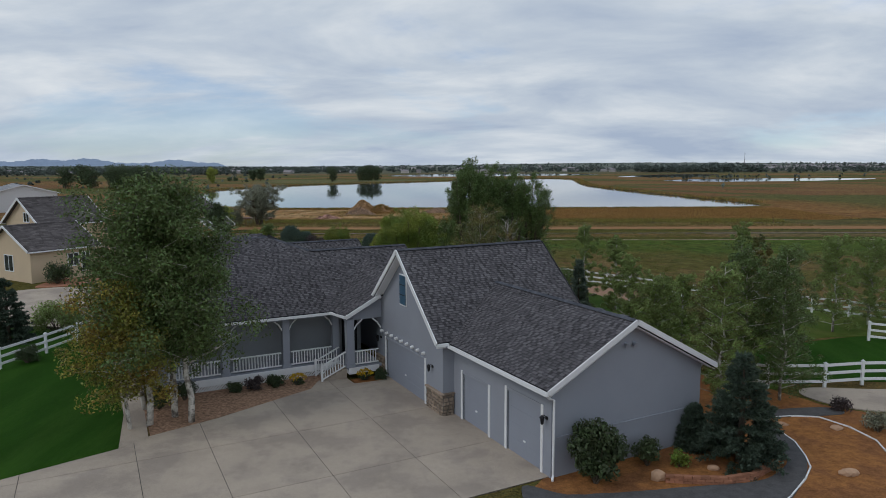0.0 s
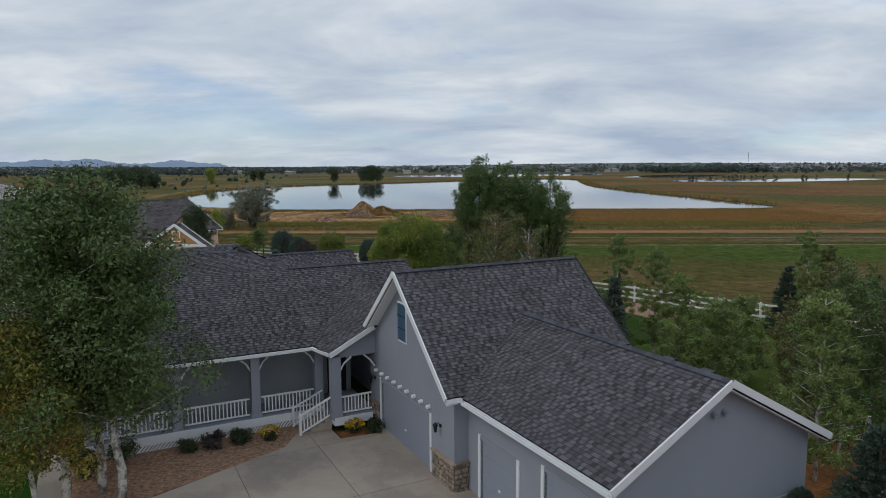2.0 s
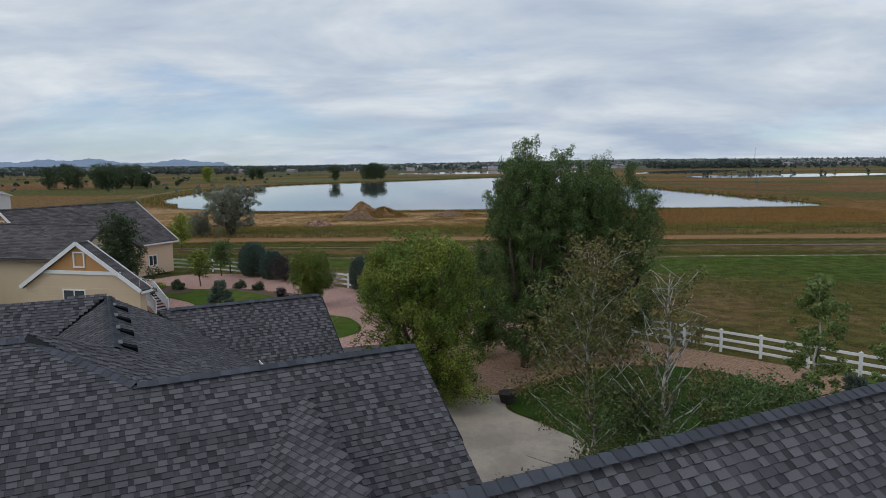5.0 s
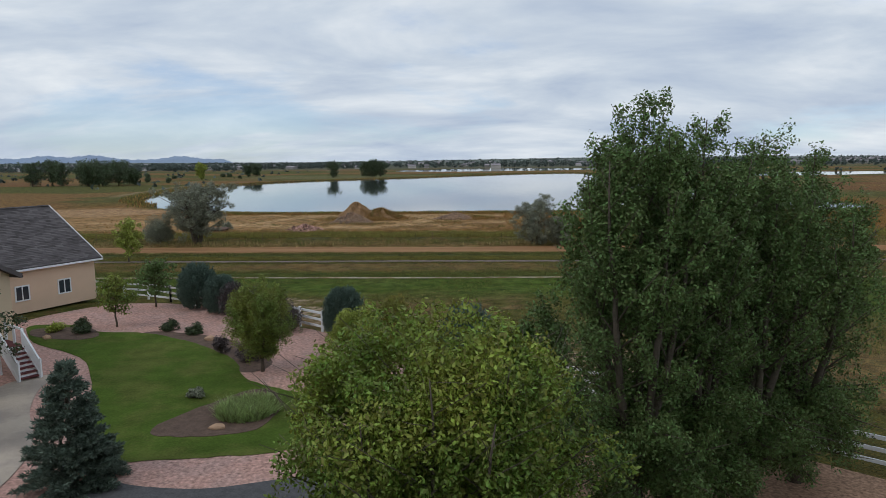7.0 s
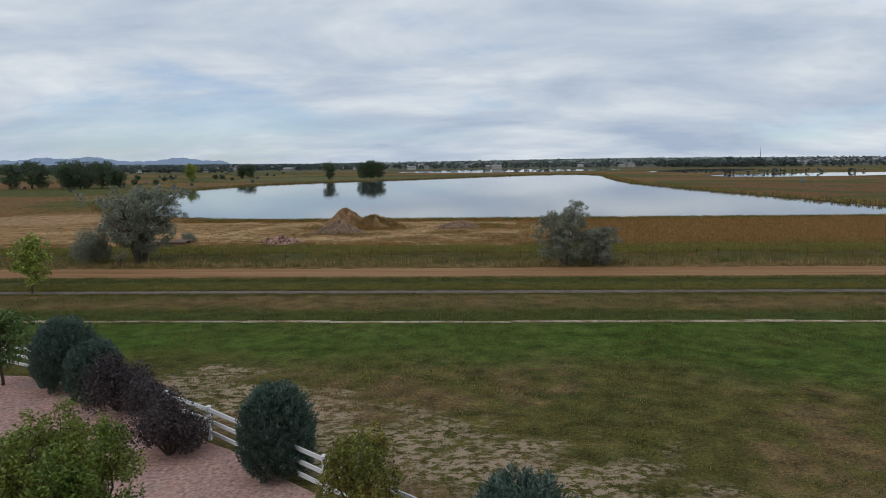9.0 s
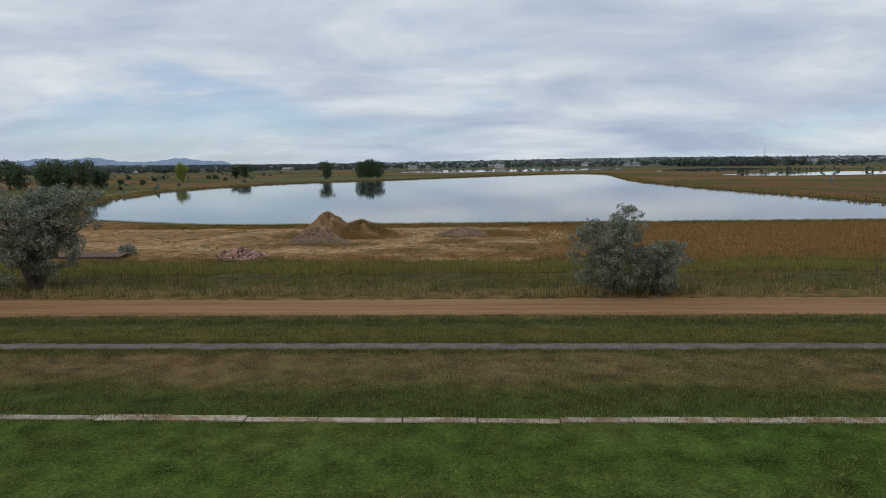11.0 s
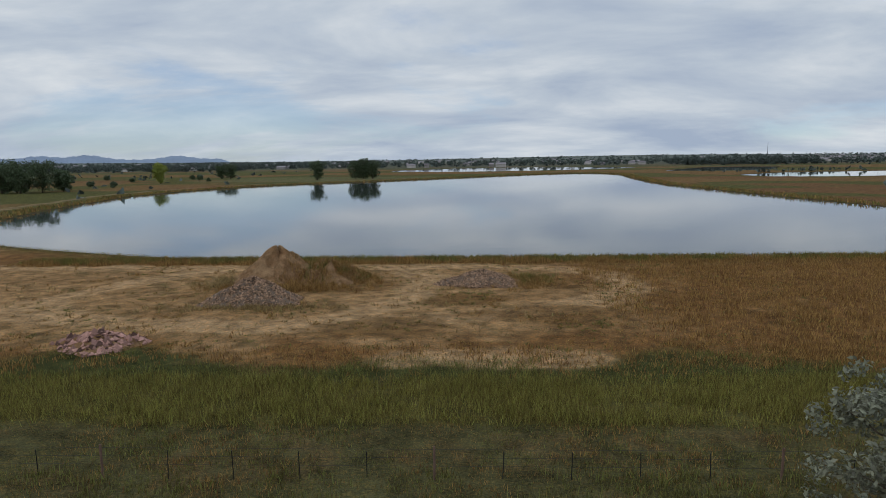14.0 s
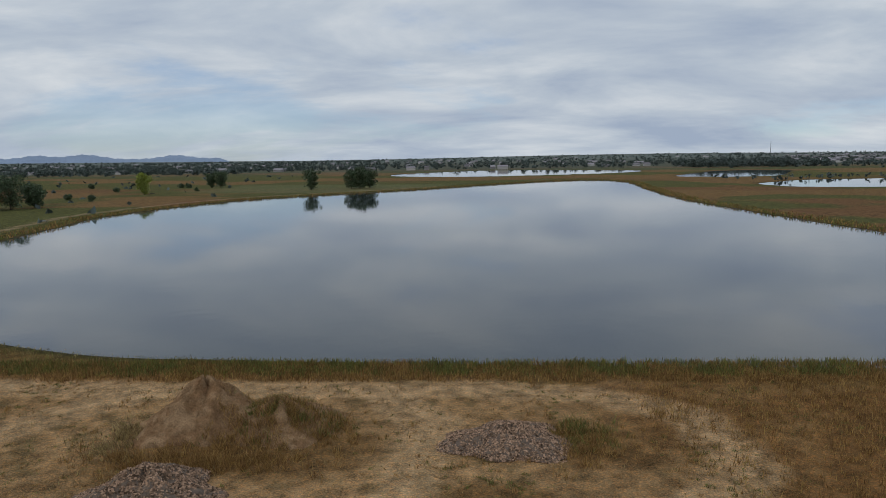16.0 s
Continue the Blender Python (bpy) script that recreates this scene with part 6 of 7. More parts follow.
# ---- the tan neighbouring houses ----
def gable_block(parent, corner, back, width, length, eave, ridge, wall, roof="nbr_shingle", over=0.4, z0=0.0, trim="white"):
    """A gabled block: corner is its front right ground corner, back the unit direction of its ridge."""
    b = Vector((*back, 0)).normalized()
    r = Vector((b.y, -b.x, 0))
    c = Vector((*corner, z0))
    P = lambda s, t, z: c - r * s + b * t + Vector((0, 0, z))
    k = (ridge - eave) / (width / 2)
    for t0, t1, nm in ((0, 0.2, "front_wall"), (length - 0.2, length, "back_wall")):
        out = [(0, 0), (width, 0), (width, eave), (width / 2, ridge), (0, eave)]
        v = [tuple(P(s, t0, z)) for s, z in out] + [tuple(P(s, t1, z)) for s, z in out]
        part(nm, (v, [(0, 1, 2, 3, 4), (9, 8, 7, 6, 5)] + [(i, 5 + i, 5 + (i + 1) % 5, (i + 1) % 5) for i in range(5)]), M[wall], parent)
    for s in (0, width - 0.2):
        part("side_wall", obox(P(s, 0.2, 0), -r * 0.2, b * (length - 0.4), (0, 0, eave)), M[wall], parent)
    ez = eave - over * k
    for s0, s1, sd in ((-over, width / 2, 1), (width + over, width / 2, 2)):
        poly = [P(s0, -over, ez + 0.14), P(s0, length + over, ez + 0.14), P(s1, length + over, ridge + 0.14), P(s1, -over, ridge + 0.14)]
        roof_plane(poly, sd * 7 + int(width * 10), parent, 0.14, roof, roof, 0.19, 0.5)
        rake(P(s0, -over - 0.03, ez + 0.16), P(s1, -over - 0.03, ridge + 0.16), parent, house_xy=False, hh=0.24, mt=trim)
        rake(P(s0, length + over + 0.03, ez + 0.16), P(s1, length + over + 0.03, ridge + 0.16), parent, house_xy=False, hh=0.24, mt=trim)
        g = 0.06 if s0 < 0 else -0.06
        gutter(P(s0, -over, ez + 0.12) + r * g, P(s0, length + over, ez + 0.12) + r * g, parent, False, trim)
    caps(P(width / 2, -over, ridge + 0.14), P(width / 2, length + over, ridge + 0.14), parent, roof, False)
    return P, r, b


def window(parent, p, along_, out, w, hh, label="white-framed window with dark glass"):
    """A framed window on a wall: p lower left corner, along_ its width direction."""
    a, o = Vector(along_).normalized(), Vector(out).normalized()
    p = Vector(p)
    fr = part("window", join(*[obox(p + a * x + o * -0.05 + Vector((0, 0, z)), a * ww, o * 0.09, (0, 0, zz)) for x, z, ww, zz in ((0, 0, w, 0.09), (0, hh - 0.09, w, 0.09), (0, 0.09, 0.09, hh - 0.18), (w - 0.09, 0.09, 0.09, hh - 0.18), (w / 2 - 0.035, 0.09, 0.07, hh - 0.18))]), M["white"], parent, label)
    for k in range(2):
        part("pane", obox(p + a * (0.09 + k * (w / 2 - 0.055)) + o * 0.005 + Vector((0, 0, 0.09)), a * (w / 2 - 0.125), o * 0.012, (0, 0, hh - 0.18)), M["glass"], fr)


nb = thing("tan_house", (-27, 70, 0), "tan and peach house with brown-grey shingle roofs and white trim", "house")
bk = (0.20, 0.98)
P1, r1, b1 = gable_block(nb, (-22.5, 64.75), bk, 8.4, 0.5, 3.25, 5.95, "tan", over=0.22)
# ochre panel, trim board and siding courses on the gable face
face = -b1
part("gable_panel", ([tuple(P1(s, -0.03, z)) for s, z in ((1.7, 4.3), (6.7, 4.3), (4.2, 5.88))] + [tuple(P1(s, 0, z)) for s, z in ((1.7, 4.3), (6.7, 4.3), (4.2, 5.88))], [(0, 1, 2), (5, 4, 3), (0, 3, 4, 1), (1, 4, 5, 2), (2, 5, 3, 0)]), M["ochre"], nb, "ochre gable panel")
part("trim_board", obox(P1(1.3, 0, 4.1), -r1 * 5.8, face * 0.08, (0, 0, 0.22)), M["white"], nb)
part("gable_vent", join(*[obox(P1(3.78 + x, 0, 4.5 + z), -r1 * w, face * 0.1, (0, 0, q)) for x, z, w, q in ((0, 0, 0.84, 0.09), (0, 0.91, 0.84, 0.09), (0, 0.09, 0.09, 0.82), (0.75, 0.09, 0.09, 0.82))]), M["white"], nb)
for i in range(22):
    part("siding_board", obox(P1(0.02, -0.002, 0.2 + i * 0.18), -r1 * 8.36 if 0.2 + i * 0.18 < 3.2 else -r1 * 0.01, face * 0.025, (0, 0, 0.165)), M["tan"], nb)
window(nb, P1(5.6, -0.02, 1.9), r1, face, 1.7, 1.25)
P2, r2, b2 = gable_block(nb, (-38.5, 80.8), (0.40, 0.917), 11, 13.5, 3.3, 6.9, "peach")
for t, w in ((7.25, 1.05), (10.4, 1.05), (3.6, 1.05)):
    window(nb, P2(-0.02, t, 0.85), b2, r2, w, 1.1)
P3, r3, b3 = gable_block(nb, (-42.2, 62.6), (0.5, 0.866), 8.0, 6.6, 3.25, 5.35, "tan")
window(nb, P3(4.9, -0.02, 0.9), r3, -b3, 1.7, 1.7); window(nb, P3(-0.02, 3.6, 1.2), b3, r3, 1.2, 1.4); window(nb, P3(-0.02, 5.0, 0.6), b3, r3, 1.0, 2.0)
P4, r4, b4 = gable_block(nb, (-45.3, 69.4), (0.5, 0.866), 7.0, 7.0, 5.3, 7.8, "tan")
window(nb, P4(3.2, -0.02, 5.3), r4, -b4, 1.2, 1.1)
P5, r5, b5 = gable_block(nb, (-29.6, 78.6), (-0.98, 0.2), 7.2, 9, 4.3, 6.2, "tan", trim="nbr_shingle")
part("gable_panel", ([tuple(P2(s, -0.03, z)) for s, z in ((3.0, 5.2), (8.0, 5.2), (5.5, 6.8))] + [tuple(P2(s, 0, z)) for s, z in ((3.0, 5.2), (8.0, 5.2), (5.5, 6.8))], [(0, 1, 2), (5, 4, 3), (0, 3, 4, 1), (1, 4, 5, 2), (2, 5, 3, 0)]), M["ochre"], nb, "ochre gable panel")
part("gable_vent", join(*[obox(P2(5.2 + x, -0.03, 5.5 + z), -r2 * w, -b2 * 0.08, (0, 0, q)) for x, z, w, q in ((0, 0, 0.6, 0.08), (0, 0.52, 0.6, 0.08), (0, 0.08, 0.08, 0.44), (0.52, 0.08, 0.08, 0.44))]), M["white"], nb)
# outside stair to the garden
sd_, so = Vector((-0.81, 0.59, 0)), Vector((0.59, 0.81, 0))
foot = Vector((-25.25, 73.25, 0))
st = thing("garden_stair", tuple(foot), "white garden stair with dark red treads", "stair")
for i in range(7):
    p = foot + sd_ * (i * 0.28) + Vector((0, 0, 0.175 * (i + 1) - 0.05))
    part("tread", obox(p - so * 0.45, so * 0.9, sd_ * 0.30, (0, 0, 0.05)), M["dark_wood"], st)
    part("riser", obox(p - so * 0.43 + sd_ * 0.27 - Vector((0, 0, 0.02)), so * 0.86, sd_ * 0.02, (0, 0, 0.16)), M["white"], st)
for s in (-0.48, 0.48):
    a = foot + so * s
    b = a + sd_ * 1.96 + Vector((0, 0, 1.225))
    part("stringer", beam(a + Vector((0, 0, 0.10)), b, 0.06, 0.26), M["white"], st)
    part("handrail", beam(a + Vector((0, 0, 0.92)), b + Vector((0, 0, 0.88)), 0.08, 0.10), M["white"], st)
    part("newel_post", obox(a - Vector((0.06, 0.06, 0)), (0.12, 0, 0), (0, 0.12, 0), (0, 0, 1.0)), M["white"], st)
    for k in range(15):
        q = a.lerp(b, (k + 0.5) / 15)
        part("baluster", obox(q + Vector((-0.025, -0.025, 0.05)), (0.05, 0, 0), (0, 0.05, 0), (0, 0, 0.86)), M["white"], st)
top = foot + sd_ * 1.96
part("landing", obox(top - so * 0.6 + Vector((0, 0, 1.15)), so * 1.2, sd_ * 2.4, (0, 0, 0.08)), M["dark_wood"], st)
for s in (-0.55, 0.55):
    part("landing_rail", beam(top + so * s + Vector((0, 0, 2.1)), top + so * s + sd_ * 2.4 + Vector((0, 0, 2.1)), 0.08, 0.10), M["white"], st)
    for k in (0.1, 1.2, 2.3):
        q = top + so * s + sd_ * k
        part("leg", obox(q - Vector((0.05, 0.05, 0)), (0.1, 0, 0), (0, 0.1, 0), (0, 0, 2.1)), M["white"], st)

shed = thing("metal_shed", (-140, 200, 0), "white sheet-metal farm shed with a pale grey roof", "shed")
Ps, rs, bs = gable_block(shed, (-114, 186), (-0.62, 0.78), 16, 26, 5.0, 7.2, "metal_white", roof="grey_sheet", z0=hz(-120, 190))


def truck(at, yaw):
    t = thing("pickup_truck", (*at, hz(*at)), "small red pickup truck parked on gravel", "truck")
    o = Vector((*at, hz(*at))); d = Vector((math.cos(yaw), math.sin(yaw), 0)); s = Vector((-d.y, d.x, 0))
    W = lambda a, b, z: o + d * a + s * b + Vector((0, 0, z))
    prof = [(-2.7, 0.5), (2.7, 0.5), (2.75, 1.0), (1.3, 1.12), (0.7, 1.75), (-0.7, 1.78), (-1.0, 1.1), (-2.7, 1.1)]
    k = len(prof)
    v = [tuple(W(x, -0.95, z)) for x, z in prof] + [tuple(W(x, 0.95, z)) for x, z in prof]
    part("body", (v, [tuple(range(k)), tuple(range(2 * k - 1, k - 1, -1))] + [(i, k + i, k + (i + 1) % k, (i + 1) % k) for i in range(k)]), M["red_paint"], t)
    part("side_window", obox(W(-0.6, -0.97, 1.2), d * 1.3, s * 1.94, (0, 0, 0.42)), M["glass"], t)
    for a in (-1.7, 1.75):
        for b in (-0.98, 0.75):
            part("wheel", tube([W(a, b, 0.38), W(a, b + 0.23, 0.38)], [0.38, 0.38], 14), M["dark"], t)


truck((-119.0, 178), 0.1)

# ---- heaps beside the lake ----
def heap(name, at, rx, ry, hh, m, label, seed, pebbles=0, size=0.2, pm=None, single=False):
    """A rough pile: a bumpy mound, with loose stones over it where it is of stones."""
    g = np.random.default_rng(seed)
    x, y = at
    z0 = hz(x, y)
    n, rings = 64, 20
    V, Fc = [(x, y, z0 + hh)], []
    for r in range(1, rings + 1):
        k = r / rings
        for i in range(n):
            a = 2 * math.pi * i / n
            q = 1 + 0.13 * math.sin(3 * a + seed) + 0.08 * math.sin(7 * a + seed * 2)
            pz = hh * (1 - k ** 1.25) ** 1.1 * (1 + 0.12 * math.sin(5 * a + 9 * k + seed) + (0.10 * math.sin(13 * a + seed) + 0.08 * math.sin(23 * a - 6 * k)) * k * (1.2 - k)) - 0.12 * (k > 0.98)
            V.append((x + math.cos(a) * rx * k * q + g.normal() * 0.015 * rx * min(1, 2 * k), y + math.sin(a) * ry * k * q + g.normal() * 0.015 * ry * min(1, 2 * k), z0 + pz + g.normal() * 0.02 * hh * min(1, 2 * k)))
    for i in range(n):
        Fc.append((0, 1 + i, 1 + (i + 1) % n))
        for r in range(rings - 1):
            a, b = 1 + r * n + i, 1 + r * n + (i + 1) % n
            Fc.append((a, a + n, b + n, b))
    t = thing(name, (x, y, z0), label, "heap")
    part("mound", (V, Fc), M[m], t, smooth=True)
    if pebbles:
        PV, PF = [], []
        for _ in range(pebbles):
            k, a = g.random() ** 0.6, g.random() * 2 * math.pi
            q = 1 + 0.13 * math.sin(3 * a + seed) + 0.08 * math.sin(7 * a + seed * 2)
            c = Vector((x + math.cos(a) * rx * k * q, y + math.sin(a) * ry * k * q, z0 + hh * (1 - k ** 1.25) ** 1.1 * (1 + 0.12 * math.sin(5 * a + 9 * k + seed))))
            s = size * g.uniform(0.4, 1.3)
            b = len(PV)
            for dx, dy, dz in ((1, 0, 0), (-1, 0, 0), (0, 1, 0), (0, -1, 0), (0, 0, 1), (0, 0, -1)):
                PV.append(tuple(c + Vector((dx * g.uniform(0.6, 1.2), dy * g.uniform(0.6, 1.2), dz * g.uniform(0.4, 0.9))) * s + Vector((g.normal(), g.normal(), g.normal())) * s * 0.2))
            PF += [tuple(b + i for i in q) for q in ((0, 2, 4), (2, 1, 4), (1, 3, 4), (3, 0, 4), (2, 0, 5), (1, 2, 5), (3, 1, 5), (0, 3, 5))]
        if single:
            for s in range(pebbles):
                part("stone", (PV[6 * s:6 * s + 6], [tuple(q - 6 * s for q in f) for f in PF[8 * s:8 * s + 8]]), M[pm or m], t)
        else:
            tagged(part("gravel_cover", (PV, PF), M[pm or m], t), kind="stuff")
    return t


heap("soil_heap", (-26.9, 176.2), 4.4, 4.0, 3.0, "soil", "tall heap of tan soil by the lake", 2)
heap("soil_heap", (-22.0, 175.6), 4.6, 3.4, 1.9, "soil", "low weedy shoulder of the soil heap", 5)
heap("rubble_heap", (-26.0, 165.8), 4.0, 3.5, 1.8, "rubble_base", "grey-brown crushed stone heap", 3, 9000, 0.088, "rubble")
heap("rubble_heap", (-7.2, 173.4), 4.0, 3.0, 1.1, "rubble_base", "low pinkish-grey crushed stone heap", 4, 7500, 0.085, "rubble")
heap("boulder_heap", (-31.2, 151.8), 2.8, 1.9, 0.9, "soil", "low pile of pink broken boulders", 6, 300, 0.29, "single_rubble", True)
br = thing("timber_ramp", (-47.5, 151.5, hz(-47, 151)), "low weathered timber platform in the grass", "platform")
for i in range(14):
    part("plank", obox((-51 + i * 0.5, 150.4, hz(-47, 151) + 0.3), (0.46, 0, 0), (0, 2.2, 0.15), (0, 0, 0.08)), M["rust"], br)
for y in (150.6, 152.3):
    part("bearer", beam((-51, y, hz(-47, 151) + 0.2), (-44, y, hz(-47, 151) + 0.2), 0.2, 0.35), M["rust"], br)

# ---- trees and shrubs ----
A_ = "pale-barked aspen with dull green and some yellow leaves"
for i, (x, y, hh, r) in enumerate([(-13.9, 26.7, 11.0, 3.3), (-13.2, 27.7, 10.8, 3.0), (-12.2, 27.1, 10.3, 2.9)]):
    tree("aspen", (x, y), hh, r, 0.16, M["leaf_aspen"], M["aspen_bark"], A_ + " beside the porch", group="aspens by the porch", count=26000, size=0.068, seed=40 + i, crown_from=0.27, shape="column", limbs=30, clump=0.26)
tree("aspen", (-14.5, 26.2), 6.5, 2.5, 0.10, M["leaf_autumn"], M["aspen_bark"], "young aspen turning yellow and orange", count=22000, size=0.068, seed=44, crown_from=0.25, shape="round", limbs=30, clump=0.27)
tree("aspen", (-15.0, 28.6), 8.6, 2.4, 0.12, M["leaf_aspen"], M["aspen_bark"], A_, group="aspens by the porch", count=12000, size=0.07, seed=45, crown_from=0.3, shape="column", limbs=20)
SIDE = [(11.6, 29.2, 7.2, 1.6), (13.2, 30.6, 8.0, 1.9), (14.9, 30.4, 7.6, 1.9), (12.4, 32.8, 6.0, 1.5), (10.6, 36.5, 5.2, 1.6), (8.2, 46.0, 7.6, 1.2), (10.0, 44.0, 6.9, 1.3), (9.7, 38.5, 6.2, 1.3), (11.4, 38.5, 5.2, 1.5),
        (13.4, 40.5, 4.6, 1.6), (17.6, 36.4, 6.6, 1.6), (18.2, 44.0, 7.9, 1.1), (19.6, 44.3, 7.0, 1.1), (24.5, 44.0, 6.8, 1.7), (28.0, 46.0, 6.6, 1.8), (31.5, 44.0, 7.0, 1.9)]
for i, (x, y, hh, r) in enumerate(SIDE):
    tree("aspen", (x, y), hh, r, 0.085, M["leaf_aspen"] if i in (1, 2, 10) else M["leaf_birch"] if i in (3, 12) else M["leaf_side"], M["aspen_bark"], "slender pale-trunked aspen with thinning leaves", group="aspens beside the garage", count=20000, size=0.047, seed=60 + i, crown_from=0.08, shape="column", limbs=40, clump=0.17, bare=0.1 if i < 5 else 0.25)
tree("birch", (0.9, 43.7), 8.7, 2.9, 0.09, M["leaf_birch"], M["aspen_bark"], "half-bare pale birch with browning leaves behind the house", group="birches behind the house", count=14000, size=0.05, seed=80, crown_from=0.12, shape="poplar", limbs=44, clump=0.17, bare=0.3)
tree("birch", (2.7, 42.7), 8.3, 2.3, 0.10, M["leaf_birch"], M["aspen_bark"], "nearly leafless pale birch behind the house", group="birches behind the house", count=3500, size=0.05, seed=81, crown_from=0.25, shape="poplar", limbs=44, clump=0.14, bare=0.8)
for i, (x, y, hh, r) in enumerate([(4.4, 42.3, 5.2, 2.0), (2.1, 43.2, 4.8, 1.9), (6.4, 43.4, 4.6, 1.8)]):
    tree("birch", (x, y), hh, r, 0.06, M["leaf_aspen"], M["aspen_bark"], "bushy young birch behind the house", group="birches behind the house", count=11000, size=0.05, seed=84 + i, crown_from=0.08, shape="round", limbs=26, clump=0.26, bare=0.1)
C_ = "tall dense cottonwood with dark green leaves"
for i, (x, y, hh, r, n, m) in enumerate([(0.3, 59.7, 11.7, 2.95, 8, 118000), (2.3, 61.2, 11.3, 2.7, 8, 96000), (4.3, 62.4, 10.9, 2.9, 8, 72000), (6.3, 63.6, 10.3, 3.0, 8, 72000)]):
    plume_tree("cottonwood", (x, y), hh, r, 0.22, M["leaf_cotton"], M["bark"], C_, group="cottonwoods by the back fence", count=m, size=0.049, seed=90 + i, leaders=n, low=0.08, widest=0.47, tip=0.36, sprays=22, clump=0.33, curve=1.3)
plume_tree("cottonwood", (-1.9, 61.8), 6.4, 1.8, 0.12, M["leaf_cotton"], M["bark"], "young dark green cottonwood", count=20000, size=0.058, seed=95, leaders=4, sprays=18, low=0.08, clump=0.28)
plume_tree("maple", (-4.6, 54.2), 7.7, 4.1, 0.17, M["leaf_maple"], M["bark"], "broad bright green maple turning yellow at the top", count=140000, size=0.048, seed=97, leaders=12, low=0.03, widest=0.34, tip=0.36, sprays=24, clump=0.34, steep=0.9, curve=1.6)
# neighbour's garden
plume_tree("garden_tree", (-14.4, 74.8), 4.5, 2.1, 0.09, M["leaf_garden"], M["bark"], "low spreading yellow-green garden tree", count=60000, size=0.042, seed=101, leaders=8, low=0.30, widest=0.5, tip=0.4, sprays=14, clump=0.26, steep=0.9, curve=1.6)
plume_tree("garden_tree", (-8.9, 71.2), 4.0, 1.8, 0.07, M["leaf_lime"], M["bark"], "small lime green garden tree", count=36000, size=0.042, seed=102, leaders=7, low=0.14, widest=0.42, tip=0.36, sprays=14, clump=0.25, steep=0.9, curve=1.5)
plume_tree("garden_tree", (-8.0, 76.8), 3.4, 1.3, 0.06, M["leaf_autumn"], M["bark"], "small garden tree turning orange", count=18000, size=0.042, seed=103, leaders=5, low=0.1, widest=0.4, tip=0.4, sprays=12, clump=0.22)
tree("garden_tree", (-26.7, 84.1), 3.4, 1.35, 0.07, M["leaf_garden"], M["bark"], "small round green garden tree in gravel", count=2600, size=0.09, seed=104, crown_from=0.3, limbs=18)
tree("garden_tree", (-27.2, 90.6), 3.6, 1.5, 0.08, M["leaf_cotton"], M["bark"], "small round green garden tree in gravel", count=3000, size=0.09, seed=105, crown_from=0.3, limbs=18)
tree("garden_tree", (-41.3, 114.2), 4.9, 1.5, 0.09, M["leaf_lime"], M["bark"], "young yellow-green tree on the verge", count=3000, size=0.12, seed=106, crown_from=0.25, limbs=20)
spruce("spruce", (-16.9, 62.8), 4.1, 1.7, M["leaf_spruce"], "small blue-green garden spruce tree", seed=111)
tree("evergreen", (-26.9, 71.0), 7.3, 2.3, 0.12, M["leaf_shrub"], M["bark"], "dark green evergreen between the house wings", count=20000, size=0.075, seed=113, crown_from=0.04, shape="poplar", limbs=44, clump=0.22)
spruce("spruce", (10.3, 23.5), 4.2, 1.8, M["leaf_dark_spruce"], "dark spruce in a bark bed", seed=114)
spruce("spruce", (9.0, 24.9), 1.7, 0.8, M["leaf_dark_spruce"], "small dwarf spruce by the garage wall", seed=115)
spruce("spruce", (20.7, 51.3), 4.4, 1.55, M["leaf_dark_spruce"], "dark blue spruce near the fence", seed=116)
spruce("spruce", (-29.5, 40.5), 4.2, 1.6, M["leaf_dark_spruce"], "dark pine beside the front lawn", seed=117)
spruce("spruce", (7.2, 42.0), 5.2, 1.05, M["leaf_spruce"], "slender blue spruce behind the garage", seed=118)
J_ = "dense rounded blue-green juniper"
for i, (x, y, hh, r) in enumerate([(-23.9, 90.2, 3.2, 1.4), (-11.6, 81.4, 2.9, 1.15), (-4.3, 74.0, 3.4, 1.35), (-21.4, 88.4, 2.6, 1.1)]):
    juniper("juniper", (x, y), hh, r, M["leaf_juniper"], J_, "shrub", "junipers along the fence", seed=120 + i)
for i, (x, y, hh, r) in enumerate([(-19.9, 87.2, 2.8, 1.7), (-15.8, 82.8, 2.5, 1.6), (-17.8, 85.6, 2.2, 1.2)]):
    shrub("plum_shrub", (x, y), hh, r, M["leaf_purple"], "rounded dark purple-leaved shrub", "shrub", "plum shrubs along the fence", count=10000, seed=130 + i, size=0.052)
for i, (x, y) in enumerate([(-22.7, 83.0), (-20.9, 82.2)]):
    shrub("garden_shrub", (x, y), 0.75, 0.75, M["leaf_shrub"], "low dark rounded garden shrub", "shrub", "low shrubs by the lawn", count=1300, seed=135 + i, size=0.06)
for i, (x, y, hh, r, lf, lab) in enumerate([(-15.6, 77.0, 0.9, 1.2, "leaf_purple", "low dark purple garden shrub"), (-29.8, 82.6, 0.7, 0.7, "leaf_lime", "low yellow-green garden plant"), (-27.8, 82.2, 0.7, 0.8, "leaf_shrub", "low leafy green garden plant"), (-28.6, 83.4, 1.0, 0.5, "leaf_shrub", "upright dark garden plant"),
                                             (-17.6, 77.9, 1.2, 0.6, "leaf_purple", "twiggy reddish garden shrub"), (-16.2, 70.9, 0.5, 0.5, "leaf_olive", "grey-leaved plant in a bed"), (-24.8, 66.3, 1.6, 1.0, "leaf_spruce", "dark evergreen shrub by the tan house")]):
    shrub("garden_shrub", (x, y), hh, r, M[lf], lab, count=1100, seed=140 + i, size=0.06)
iris = thing("iris_clump", (-13.4, 69.2, 0.0), "clump of yellow-green strap-leaved irises", "plant")
